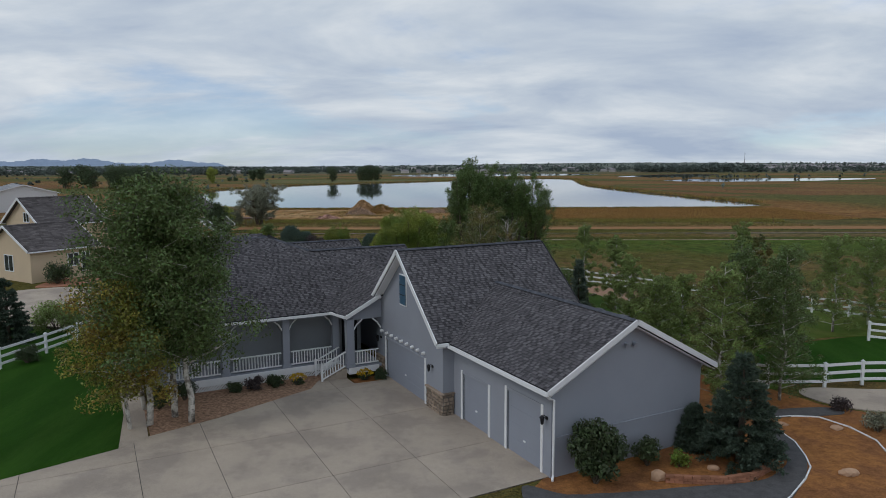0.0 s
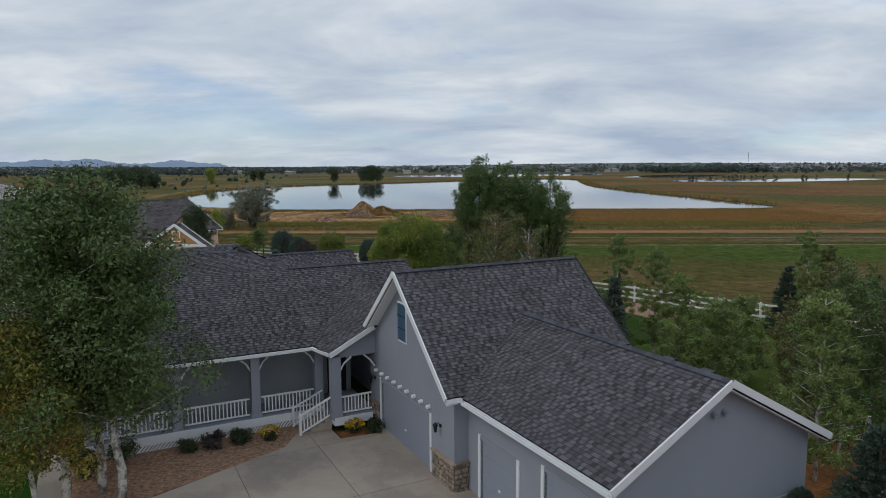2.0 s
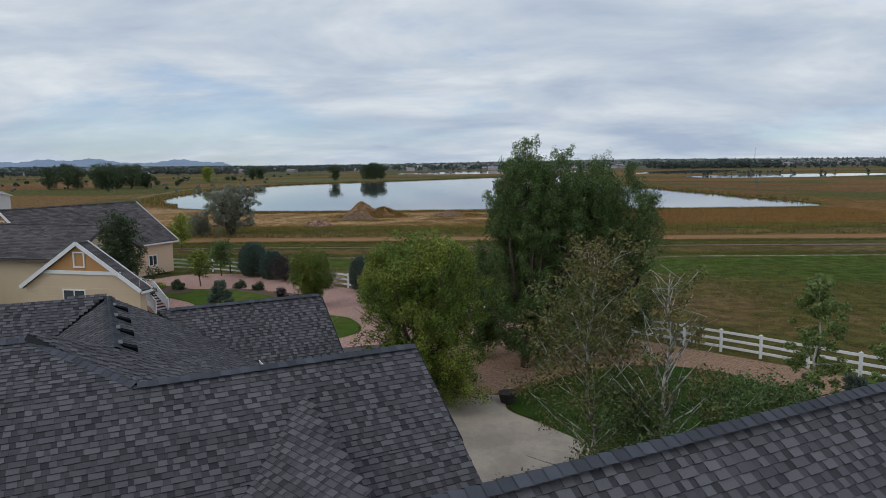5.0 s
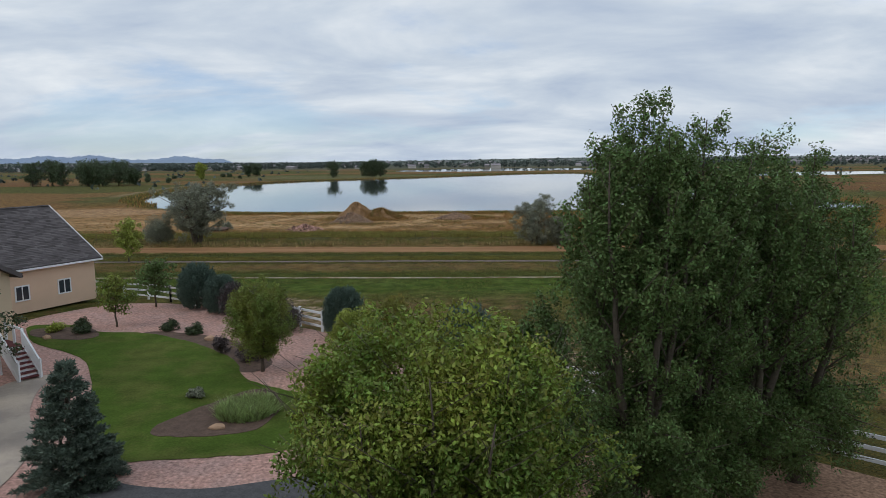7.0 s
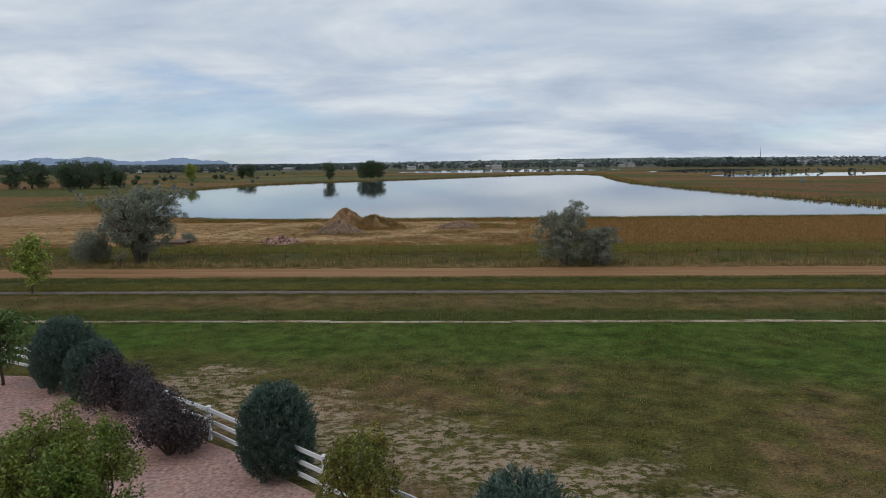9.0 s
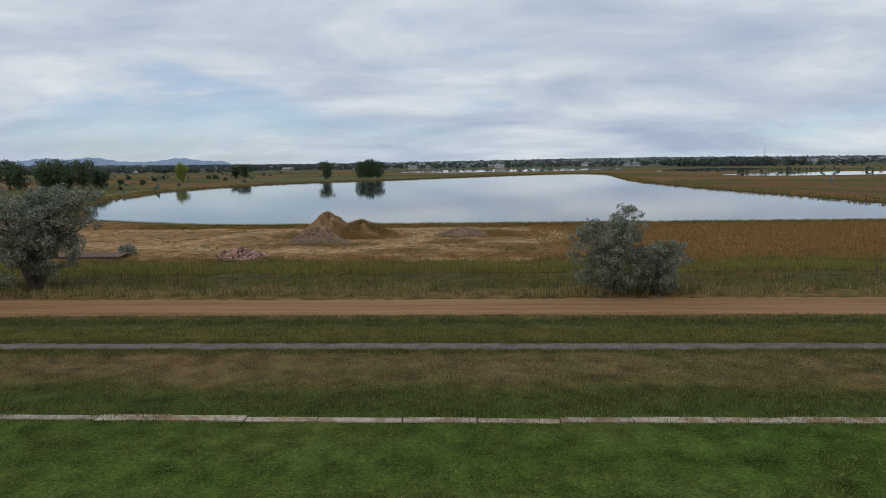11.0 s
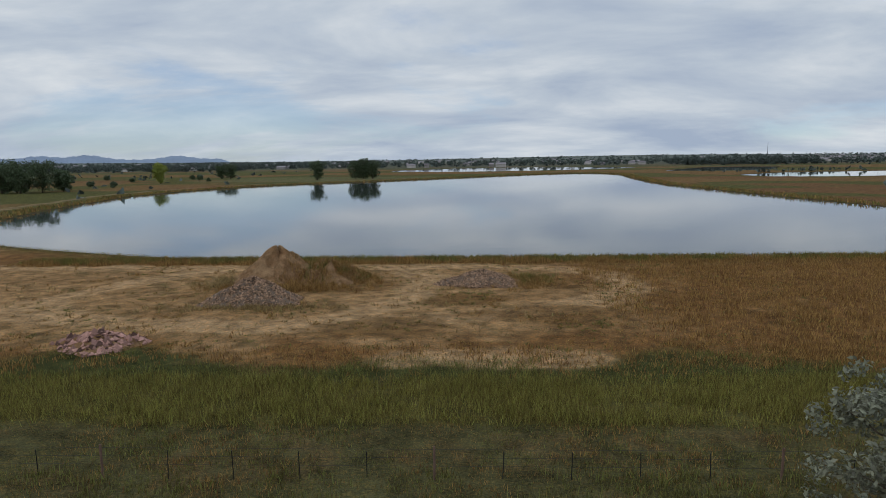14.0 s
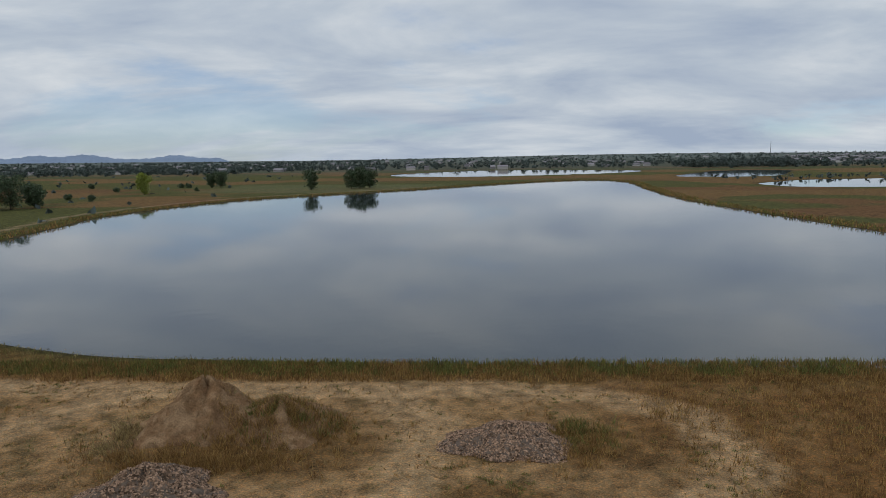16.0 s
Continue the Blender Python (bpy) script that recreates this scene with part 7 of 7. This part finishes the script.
g = np.random.default_rng(7)
a, q = g.random(420) * 6.283, g.random(420) ** 0.55
xy = np.column_stack([-13.35 + np.cos(a) * q * 1.1, 69.3 + np.sin(a) * q * 1.25])
leafy("leaves", blades(xy, 0.46, 0.035, 16, 3, 0.07, lean=0.6), M["leaf_iris"], iris)
# by the house
shrub("garden_shrub", (-25.4, 36.0), 1.25, 0.8, M["leaf_shrub"], "round dark shrub at the white fence", count=2400, seed=145, size=0.06)
shrub("garden_shrub", (-27.9, 43.2), 2.3, 2.0, M["leaf_side"], "spreading leafy green shrub behind the fence", count=7000, seed=146, size=0.07)
shrub("garden_shrub", (-39.6, 62.4), 2.4, 1.6, M["leaf_shrub"], "dark green shrub against the tan wall", count=4200, seed=147, size=0.08)
shrub("hedge_shrub", (4.5, 21.6), 3.0, 1.15, M["leaf_shrub"], "tall leafy green shrub against the garage wall", count=6500, seed=150, size=0.075)
shrub("hedge_shrub", (6.7, 23.1), 1.4, 0.7, M["leaf_shrub"], "small grey-green shrub against the garage wall", count=1800, seed=151, size=0.06)
shrub("garden_shrub", (7.9, 23.0), 0.7, 0.5, M["leaf_maple"], "low yellow-green plant in the bark bed", count=900, seed=152, size=0.05)
shrub("garden_shrub", (17.0, 29.0), 0.75, 0.55, M["leaf_purple"], "small round dark shrub by the side drive", count=900, seed=153, size=0.05)
shrub("garden_shrub", (17.3, 26.6), 1.1, 0.8, M["leaf_olive"], "grey-leaved shrub in the bark garden", count=1500, seed=154, size=0.05)
for i, (u, v, hh, r, lf, lab) in enumerate([(-14.6, -8.2, 0.62, 0.48, "leaf_shrub", "small round green shrub"), (-14.5, -7.2, 0.75, 0.55, "leaf_purple", "small round burgundy shrub"), (-14.55, -6.2, 0.7, 0.55, "leaf_shrub", "small round green shrub"),
                                             (-14.5, -10.6, 1.25, 0.7, "leaf_shrub", "dark green shrub under the aspens"), (-13.8, -11.8, 1.3, 0.75, "leaf_shrub", "dark green shrub under the aspens"), (-13.2, -0.95, 0.6, 0.5, "leaf_shrub", "leafy green plant at the porch corner")]):
    p = L(u, v)
    shrub("garden_shrub", (p.x, p.y), hh, r, M[lf], lab, count=1300, seed=160 + i, size=0.05, group="shrubs along the porch")
for i, (u, v) in enumerate([(-14.3, -5.1), (-13.4, -1.75)]):
    p = L(u, v)
    t = shrub("chrysanthemum", (p.x, p.y), 0.55, 0.42, M["leaf_shrub"], "round pot of yellow chrysanthemums", "flowers", count=500, seed=170 + i, size=0.04)
    g = np.random.default_rng(20 + i)
    a, q = g.random(60) * 6.283, g.random(60) ** 0.5
    leafy("blooms", leaves(np.column_stack([p.x + np.cos(a) * q * 0.42, p.y + np.sin(a) * q * 0.42, 0.36 + 0.22 * (1 - q ** 2)]), np.full(60, 0.07), 700, 0.035, 5 + i), M["bloom"], t, "yellow blooms").name = "bloom"
    part("pot", tube([(p.x, p.y, 0.03), (p.x, p.y, 0.26)], [0.16, 0.2], 12), M["terracotta"], t)
pot = thing("planter", (-0.9, 54.3, 0.06), "dark round planter at the patio edge", "planter")
part("pot", tube([(-0.9, 54.3, 0.06), (-0.9, 54.3, 0.45), (-0.9, 54.3, 0.5), (-0.9, 54.3, 0.42)], [0.32, 0.42, 0.44, 0.38], 16), M["terracotta"], pot)
for i, (x, y) in enumerate([(-4.6, 51.6), (-3.6, 48.6)]):
    shrub("garden_shrub", (x, y), 0.8, 0.7, M["leaf_maple"], "low green shrub by the patio", count=1200, seed=176 + i, size=0.06)
# silver trees past the road
O_ = "wide-crowned silver-grey Russian olive"
tree("olive_tree", (-40.9, 131.6), 7.7, 5.2, 0.34, M["leaf_olive"], M["bark"], O_ + " with a forked dark trunk", count=34000, size=0.105, seed=180, crown_from=0.22, shape="oval", limbs=60, stems=3, spread=0.9, clump=0.13)
shrub("olive_bush", (-45.9, 131.2), 4.3, 2.6, M["leaf_olive"], "low silver-grey Russian olive bush beside the road", count=13000, seed=187, size=0.075)
tree("olive_tree", (4.0, 128.8), 6.4, 3.2, 0.15, M["leaf_olive"], M["bark"], "silver-grey Russian olive bush beside the road", count=20000, size=0.08, seed=181, crown_from=0.05, shape="round", limbs=42, stems=3, spread=0.8, clump=0.15)
tree("olive_tree", (7.2, 128.2), 3.7, 2.1, 0.10, M["leaf_olive"], M["bark"], "low silver-grey Russian olive bush beside the road", count=13000, size=0.078, seed=182, crown_from=0.03, shape="round", limbs=30, stems=3, spread=0.8, clump=0.19)
shrub("olive_bush", (-44.8, 154), 1.6, 1.2, M["leaf_olive"], "small grey-green bush by the timber platform", count=1200, seed=183, size=0.1)
# trees round the lake
for i, (x, y, hh, r, lf) in enumerate([(-182, 486, 11.4, 4.4, "leaf_lime"), (-79.5, 527, 10.5, 5.0, "leaf_far"), (-75, 529, 11.6, 5.0, "leaf_far"), (-69.5, 530, 11.2, 5.4, "leaf_far"), (-101, 518, 11, 4.8, "leaf_far"), (-171, 566, 10.5, 4.6, "leaf_far"), (-178, 568, 9, 3.8, "leaf_far"),
                                        (-200, 384, 11.5, 6.5, "leaf_far"), (-192, 380, 12.5, 7.0, "leaf_far"), (-184, 384, 12, 6.5, "leaf_far"), (-196, 377, 10, 6.0, "leaf_far"), (-188, 376, 9.5, 6.0, "leaf_far"), (-180, 392, 8, 4.5, "leaf_far"), (-190, 407, 8.5, 4.8, "leaf_far"), (-229, 384, 12, 5.5, "leaf_far"), (-221, 388, 13, 6.0, "leaf_far"), (-214, 384, 11, 5.0, "leaf_far")]):
    tree("lakeside_tree", (x, y), hh, r, 0.3, M[lf], M["bark"], "broad green tree on the far lake shore", group="trees round the lake", count=3400, size=0.36, seed=200 + i, crown_from=0.10, shape="oval", limbs=26, clump=0.28)
for i, (x, y, hh, r) in enumerate([(-179, 431, 3.4, 2.3), (-197.6, 443, 3.4, 2.4), (-260, 573, 4.2, 3.2), (-192, 566, 4.0, 2.8), (-198, 569, 3.4, 2.6), (-168, 520, 2.2, 1.8), (-215, 520, 3.0, 2.6)]):
    shrub("lakeside_bush", (x, y), hh, r, M["leaf_far"], "dark rounded bush in the field behind the lake", "shrub", "bushes behind the lake", count=900, seed=230 + i, size=0.3)


# ---- tall grass ----
def grass(name, n, x0, x1, y0, y1, hh, w, per, m, label, seed, keep=None, spread=0.22, lean=0.3):
    g = np.random.default_rng(seed)
    xy = np.column_stack([g.uniform(x0, x1, n), g.uniform(y0, y1, n)])
    if keep is not None:
        xy = xy[keep(xy[:, 0], xy[:, 1], g.random(n))]
    v, f = blades(xy, hh, w, per, seed, spread, lean=lean)
    tagged(new(name, fast_mesh(name, v, f, M[m])), label, "grass", kind="stuff")


def heap_rise(x, y):
    k = np.minimum(1, np.hypot((x + 22.0) / 4.6, (y - 175.6) / 3.4))
    q = np.minimum(1, np.hypot((x + 26.9) / 4.4, (y - 176.2) / 4.0))
    return np.maximum(1.9 * (1 - k ** 1.25) ** 1.1, 3.0 * (1 - q ** 1.25) ** 1.1 * (x > -26)) * 0.95


def heap_weeds():
    g = np.random.default_rng(66)
    for nm, n, c, s, hh, m, lab in (("heap_weeds", 260, (-21.5, 174.6), (2.4, 1.6), 0.5, "grass_rust", "brown dry weeds over the soil heap"), ("heap_weeds_green", 70, (-21.2, 174.8), (2.0, 1.4), 0.5, "grass_green", "olive weeds over the soil heap"),
                                    ("heap_foot_weeds", 200, (-24.5, 170.4), (3.2, 0.8), 0.55, "grass_rust", "dry weeds between the heaps"), ("stone_heap_weeds", 150, (-3.0, 173.2), (1.3, 1.6), 0.5, "grass_rust", "dry weeds beside the low stone heap"), ("stone_heap_weeds_green", 60, (-2.6, 174.4), (0.9, 1.2), 0.55, "grass_green", "olive weeds beside the low stone heap"),
                                    ("left_heap_weeds", 70, (-31.0, 173.5), (0.9, 1.6), 0.5, "grass_dry", "dry weeds at the foot of the soil heap"), ("rubble_foot_weeds", 110, (-26.0, 162.3), (3.8, 0.6), 0.4, "grass_dry", "dry weeds at the foot of the rubble heap")):
        xy = np.array([c]) + g.normal(size=(n, 2)) * np.array(s)
        v, f = blades(xy, hh, 0.022, 18, n, 0.16, heap_rise, 0.45)
        tagged(new(nm, fast_mesh(nm, v, f, M[m])), lab, "weeds", kind="stuff")


heap_weeds()
lump = lambda x, y, r: r < 0.35 + 0.6 * fbm(x, y, 6, 77)
grass("verge_grass", 3600, -75, 65, 127.4, 130.6, 0.62, 0.018, 11, "grass_dry", "tall dry tan grass along the dirt road", 1, lump, 0.16)
grass("verge_grass_green", 5600, -75, 65, 127.8, 134, 0.42, 0.018, 10, "grass_green", "green grass along the wire fence", 2, lump)
grass("fence_strip_grass", 9000, -60, 55, 131.5, 138.8, 0.20, 0.016, 8, "grass_green", "short grey-green grass beside the wire fence", 25, lambda x, y, r: r < 0.55 + 0.5 * fbm(x, y, 5, 197))
grass("fence_strip_straw", 7000, -60, 55, 131.5, 138.8, 0.18, 0.016, 8, "grass_rust", "short brown straw beside the wire fence", 26, lambda x, y, r: r < 0.45 - 0.6 * fbm(x, y, 5, 197))
grass("tall_meadow_grass", 13000, -70, 65, 138.7, 145.5, 0.52, 0.017, 11, "grass_meadow", "tall yellow-green meadow grass", 3, lambda x, y, r: r < 0.8 + 0.5 * fbm(x * 0.4, y, 5, 198) - 0.5 * ss(y, 144, 145.5))
grass("tall_meadow_straw", 4500, -60, 60, 139.5, 145, 0.52, 0.016, 9, "grass_yellow", "yellow seed stalks in the tall meadow grass", 17, lambda x, y, r: r < 0.3 + 0.9 * fbm(x * 0.25, y, 6, 97))
grass("low_meadow_grass", 9000, -70, 65, 144, 151.5, 0.30, 0.018, 10, "grass_green", "dark green weedy meadow grass", 27, lambda x, y, r: r < 0.6 + 0.8 * fbm(x * 0.5, y, 7, 199) - 0.6 * ss(y - 0.08 * x, 147.5, 151))
grass("low_meadow_straw", 5000, -60, 60, 145, 152, 0.32, 0.025, 6, "grass_rust", "brown dry stalks in the weedy meadow", 28, lambda x, y, r: r < 0.35 - 0.6 * fbm(x * 0.5, y, 7, 199))
grass("dry_meadow", 17000, 2, 85, 147, 186, 0.42, 0.025, 8, "grass_rust", "tall rusty dry meadow grass", 4, lambda x, y, r: r < 0.85 * ss(x + 7 * fbm(x, y, 20, 3), 0, 14))
grass("dry_tufts", 3000, -75, 5, 154, 184, 0.24, 0.025, 9, "grass_dry", "scattered dry grass tufts on sand", 5, lambda x, y, r: r < 0.16 + 0.5 * fbm(x, y, 11, 44), 0.15)
grass("rust_tufts", 2200, -75, 8, 148, 184, 0.28, 0.028, 9, "grass_rust", "scattered brown grass tufts on sand", 6, lambda x, y, r: r < 0.13 + 0.6 * fbm(x, y, 9, 45), 0.15)
grass("channel_weeds", 3600, -60, 60, 103.5, 104.7, 0.16, 0.02, 8, "grass_green", "weeds growing over the channel edges", 18, lambda x, y, r: r < 0.45 + 0.6 * fbm(x, y, 7, 98))
grass("bank_grass", 30000, -45, 40, 104.6, 113.7, 0.15, 0.018, 6, "grass_green", "short rough green grass on the bank", 9, lambda x, y, r: (r < 0.6 + 0.5 * fbm(x, y, 8, 91) - 0.5 * ss(y, 106.5, 108.5) * (1 - ss(y, 112.4, 113.2))))
grass("strip_grass", 15000, -45, 40, 115.0, 121.3, 0.15, 0.018, 6, "grass_green", "short green grass between path and road", 19, lambda x, y, r: r < 0.35 + 0.5 * fbm(x, y, 5, 191) + 0.3 * ss(y, 118.8, 119.4))
grass("strip_yellow", 16000, -45, 40, 115.3, 118.2, 0.13, 0.016, 6, "grass_yellow", "yellowing grass beside the gravel path", 20, lambda x, y, r: r < 0.5 - 0.5 * fbm(x, y, 5, 191))
grass("path_edge_tufts", 5200, -45, 40, 114.95, 115.5, 0.14, 0.018, 7, "grass_green", "green tufts creeping over the path edge", 21, lambda x, y, r: r < 0.5 + 0.6 * fbm(x, y, 4, 192), 0.12)
grass("path_edge_tufts_near", 4200, -45, 40, 113.2, 113.8, 0.13, 0.018, 7, "grass_green", "green tufts along the lower path edge", 22, lambda x, y, r: r < 0.5 + 0.6 * fbm(x, y, 4, 193), 0.12)
grass("bank_straw", 16000, -45, 40, 106.8, 113.5, 0.10, 0.014, 6, "grass_rust", "short dry straw on the bank", 10, lambda x, y, r: r < 0.38 - 0.5 * fbm(x, y, 8, 91))
grass("road_edge_straw", 6000, -60, 55, 120.4, 121.6, 0.14, 0.018, 8, "grass_dry", "pale straw along the road edge", 23, lambda x, y, r: r < 0.4 + 0.7 * fbm(x, y, 5, 194), 0.14)
grass("field_straw", 14000, -30, 30, 70, 98, 0.08, 0.015, 6, "grass_dry", "thin dry straw in the field", 11, lambda x, y, r: (y > 84 - 0.75 * (x + 12)) & (r < 0.2 + 0.5 * fbm(x, y, 7, 92)), 0.14)
grass("field_clumps", 24000, -30, 30, 70, 104, 0.12, 0.02, 6, "grass_green", "small rough grass clumps in the field", 12, lambda x, y, r: (y > 84 - 0.75 * (x + 12)) & (r < 0.35 - 0.5 * fbm(x, y, 7, 92)), 0.15)
grass("shore_scrub", 7500, -60, 80, 184.6, 189.4, 0.42, 0.03, 9, "grass_rust", "brown scrub along the near shore", 13, lambda x, y, r: r < 0.6 + 0.5 * fbm(x, y, 9, 93))
grass("shore_scrub_green", 4600, -60, 80, 186.0, 189.6, 0.5, 0.03, 9, "grass_green", "green weeds along the near shore", 14, lambda x, y, r: r < 0.5 - 0.5 * fbm(x, y, 9, 93) + 0.3 * ss(y, 187.5, 189))
grass("shore_scrub_yellow", 2600, -60, 80, 185.6, 189.4, 0.48, 0.03, 8, "grass_yellow", "yellowing weeds along the near shore", 24, lambda x, y, r: r < 0.3 + 0.6 * fbm(x, y, 5, 195))
grass("sand_tufts", 6000, -45, 24, 149, 185, 0.13, 0.02, 16, "grass_rust", "small brown tufts scattered over the sand", 15, lambda x, y, r: r < 0.3 + 0.4 * fbm(x, y, 8, 94), 0.11, 0.8)
grass("sand_weeds", 4600, -45, 20, 149, 185, 0.14, 0.022, 16, "grass_green", "small olive weeds scattered over the sand", 16, lambda x, y, r: r < 0.2 + 0.45 * fbm(x, y, 10, 95), 0.12, 0.8)
grass("roadside_tufts", 3600, -75, 65, 119.8, 121.4, 0.22, 0.02, 7, "grass_green", "short green grass at the road edge", 7, lambda x, y, r: r < 0.45 + 0.6 * fbm(x, y, 4, 196))
grass("field_tufts", 5000, -35, 45, 66, 112, 0.14, 0.02, 5, "grass_green", "short rough field grass", 8, lambda x, y, r: (y > 82 - 0.75 * (x + 12)) & (r < 0.5))


def shore_grass():
    g = np.random.default_rng(12)
    P = np.asarray(LAKE); Q = np.roll(P, -1, 0)
    near, far = [], []
    for a, b in zip(P, Q):
        ln = math.dist(a, b)
        mid_y = (a[1] + b[1]) / 2
        n = int(ln * (14 if mid_y < 215 else 5))
        k = g.random(n)[:, None]
        d = (b - a) / ln
        out = np.array([d[1], -d[0]])
        p = a + (b - a) * k + out * g.uniform(0.2, 3.2 if mid_y < 215 else 7, n)[:, None]
        (near if mid_y < 215 else far).append(p)
    near, far = np.concatenate(near), np.concatenate(far)
    for nm, xy, hh, w, per, m, lab, s in (("shore_grass", near[::2], 0.2, 0.022, 6, "grass_green", "green sedge along the near shore", 1), ("shore_grass_dry", near[1::2], 0.18, 0.022, 6, "grass_dry", "dry grass along the near shore", 2),
                                          ("far_shore_reeds", far[::2], 0.8, 0.12, 3, "grass_rust", "brown reeds along the far shore", 3), ("far_shore_sedge", far[1::2], 0.8, 0.12, 3, "grass_green", "green sedge along the far shore", 4)):
        v, f = blades(xy, hh, w, per, s, 0.25)
        tagged(new(nm, fast_mesh(nm, v, f, M[m])), lab, "grass", kind="stuff")


shore_grass()


# ---- distance: woods, town, mast, hills ----
def far_woods():
    g = np.random.default_rng(3)
    V, Fc, n0 = [], [], 0
    spots = []
    for _ in range(4600):
        y = 950 + 2500 * g.random() ** 1.4
        x = g.uniform(-0.75, 0.75) * y
        w = 1.0 if x < -0.12 * y else 0.6
        if g.random() < w and not (abs(x) < 0.3 * y and y < 1080):
            spots.append((x, y, g.uniform(4, 9)))
    for _ in range(160):
        spots.append((g.uniform(0.27, 0.42) * 1010 , g.uniform(985, 1120), g.uniform(7, 13)))
    for _ in range(45):
        y = g.uniform(570, 640)
        spots.append((g.uniform(160, 330), y, g.uniform(1.5, 3.5)))
    for _ in range(120):
        y = g.uniform(250, 900)
        x = g.uniform(-0.62, -0.16) * y - 60 if g.random() < 0.9 else g.uniform(0.2, 0.6) * y + 60
        spots.append((x, y, g.uniform(0.9, 2.8)))
    ponds = [LAKE, POND_A, POND_B, POND_C]
    S = np.array(spots)
    ok = np.ones(len(S), bool)
    for p in ponds:
        ok &= signed(p, S[:, 0], S[:, 1]) > 3
    C, R = [], []
    for x, y, hh in S[ok]:
        z = hz(x, y) + 22 * float(ss(np.array(y), 1500, 4300)) * (0.7 + 0.3 * math.sin(x / 600))
        for k in range(3):
            C.append((x + g.normal() * hh * 0.35, y + g.normal() * hh * 0.35, z + hh * (0.35 + 0.15 * k) * g.uniform(0.8, 1.1))); R.append(hh * g.uniform(0.25, 0.42))
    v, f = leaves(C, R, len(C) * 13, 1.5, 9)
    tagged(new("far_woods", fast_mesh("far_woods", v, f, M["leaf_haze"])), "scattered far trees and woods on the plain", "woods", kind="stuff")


far_woods()


def far_town():
    g = np.random.default_rng(14)
    V, Fc = [], []
    RV, RF = [], []
    for i in range(330):
        if i < 200:
            y = g.uniform(1250, 2600); x = g.uniform(0.40, 0.75) * y
        else:
            y = g.uniform(1050, 2700); x = g.uniform(-0.7, 0.34) * y
        w, d, hh = g.uniform(6, 15) * (1.5 if i < 60 else 1), g.uniform(6, 12), g.uniform(2.2, 4.2)
        z = hz(x, y) + 22 * float(ss(np.array(y), 1500, 4300)) * (0.7 + 0.3 * math.sin(x / 600)) - 0.2
        b = obox((x, y, z), (w, 0, 0), (0, d, 0), (0, 0, hh))
        n = len(V); V += b[0]; Fc += [tuple(n + k for k in q) for q in b[1]]
        n = len(RV)
        RV += [(x - 0.5, y - 0.5, z + hh), (x + w + 0.5, y - 0.5, z + hh), (x + w + 0.5, y + d + 0.5, z + hh), (x - 0.5, y + d + 0.5, z + hh), (x, y + d / 2, z + hh + 2.2), (x + w, y + d / 2, z + hh + 2.2)]
        RF += [(n, n + 1, n + 5, n + 4), (n + 2, n + 3, n + 4, n + 5), (n, n + 4, n + 3), (n + 1, n + 2, n + 5)]
    m1 = mat("far_house_wall", (0.45, 0.42, 0.40), 0.9, var=0.1, island=0.45, scale=0.05, fine=0.3, bump=0)
    m2 = mat("far_house_roof", (0.24, 0.22, 0.23), 0.9, var=0.1, island=0.6, scale=0.05, fine=0.3, bump=0)
    t = thing("far_town", (900, 1600, 0), "far scattered town houses and sheds", "town", kind="stuff")
    tagged(part("walls", (V, Fc), m1, t), kind="stuff"); tagged(part("roofs", (RV, RF), m2, t), kind="stuff")


far_town()
mast = thing("radio_mast", (1207, 3010, 8), "thin distant radio mast", "mast")
part("shaft", tube([(1207, 3010, 4), (1207, 3010, 62)], [1.0, 0.6], 5), M["dark"], mast)


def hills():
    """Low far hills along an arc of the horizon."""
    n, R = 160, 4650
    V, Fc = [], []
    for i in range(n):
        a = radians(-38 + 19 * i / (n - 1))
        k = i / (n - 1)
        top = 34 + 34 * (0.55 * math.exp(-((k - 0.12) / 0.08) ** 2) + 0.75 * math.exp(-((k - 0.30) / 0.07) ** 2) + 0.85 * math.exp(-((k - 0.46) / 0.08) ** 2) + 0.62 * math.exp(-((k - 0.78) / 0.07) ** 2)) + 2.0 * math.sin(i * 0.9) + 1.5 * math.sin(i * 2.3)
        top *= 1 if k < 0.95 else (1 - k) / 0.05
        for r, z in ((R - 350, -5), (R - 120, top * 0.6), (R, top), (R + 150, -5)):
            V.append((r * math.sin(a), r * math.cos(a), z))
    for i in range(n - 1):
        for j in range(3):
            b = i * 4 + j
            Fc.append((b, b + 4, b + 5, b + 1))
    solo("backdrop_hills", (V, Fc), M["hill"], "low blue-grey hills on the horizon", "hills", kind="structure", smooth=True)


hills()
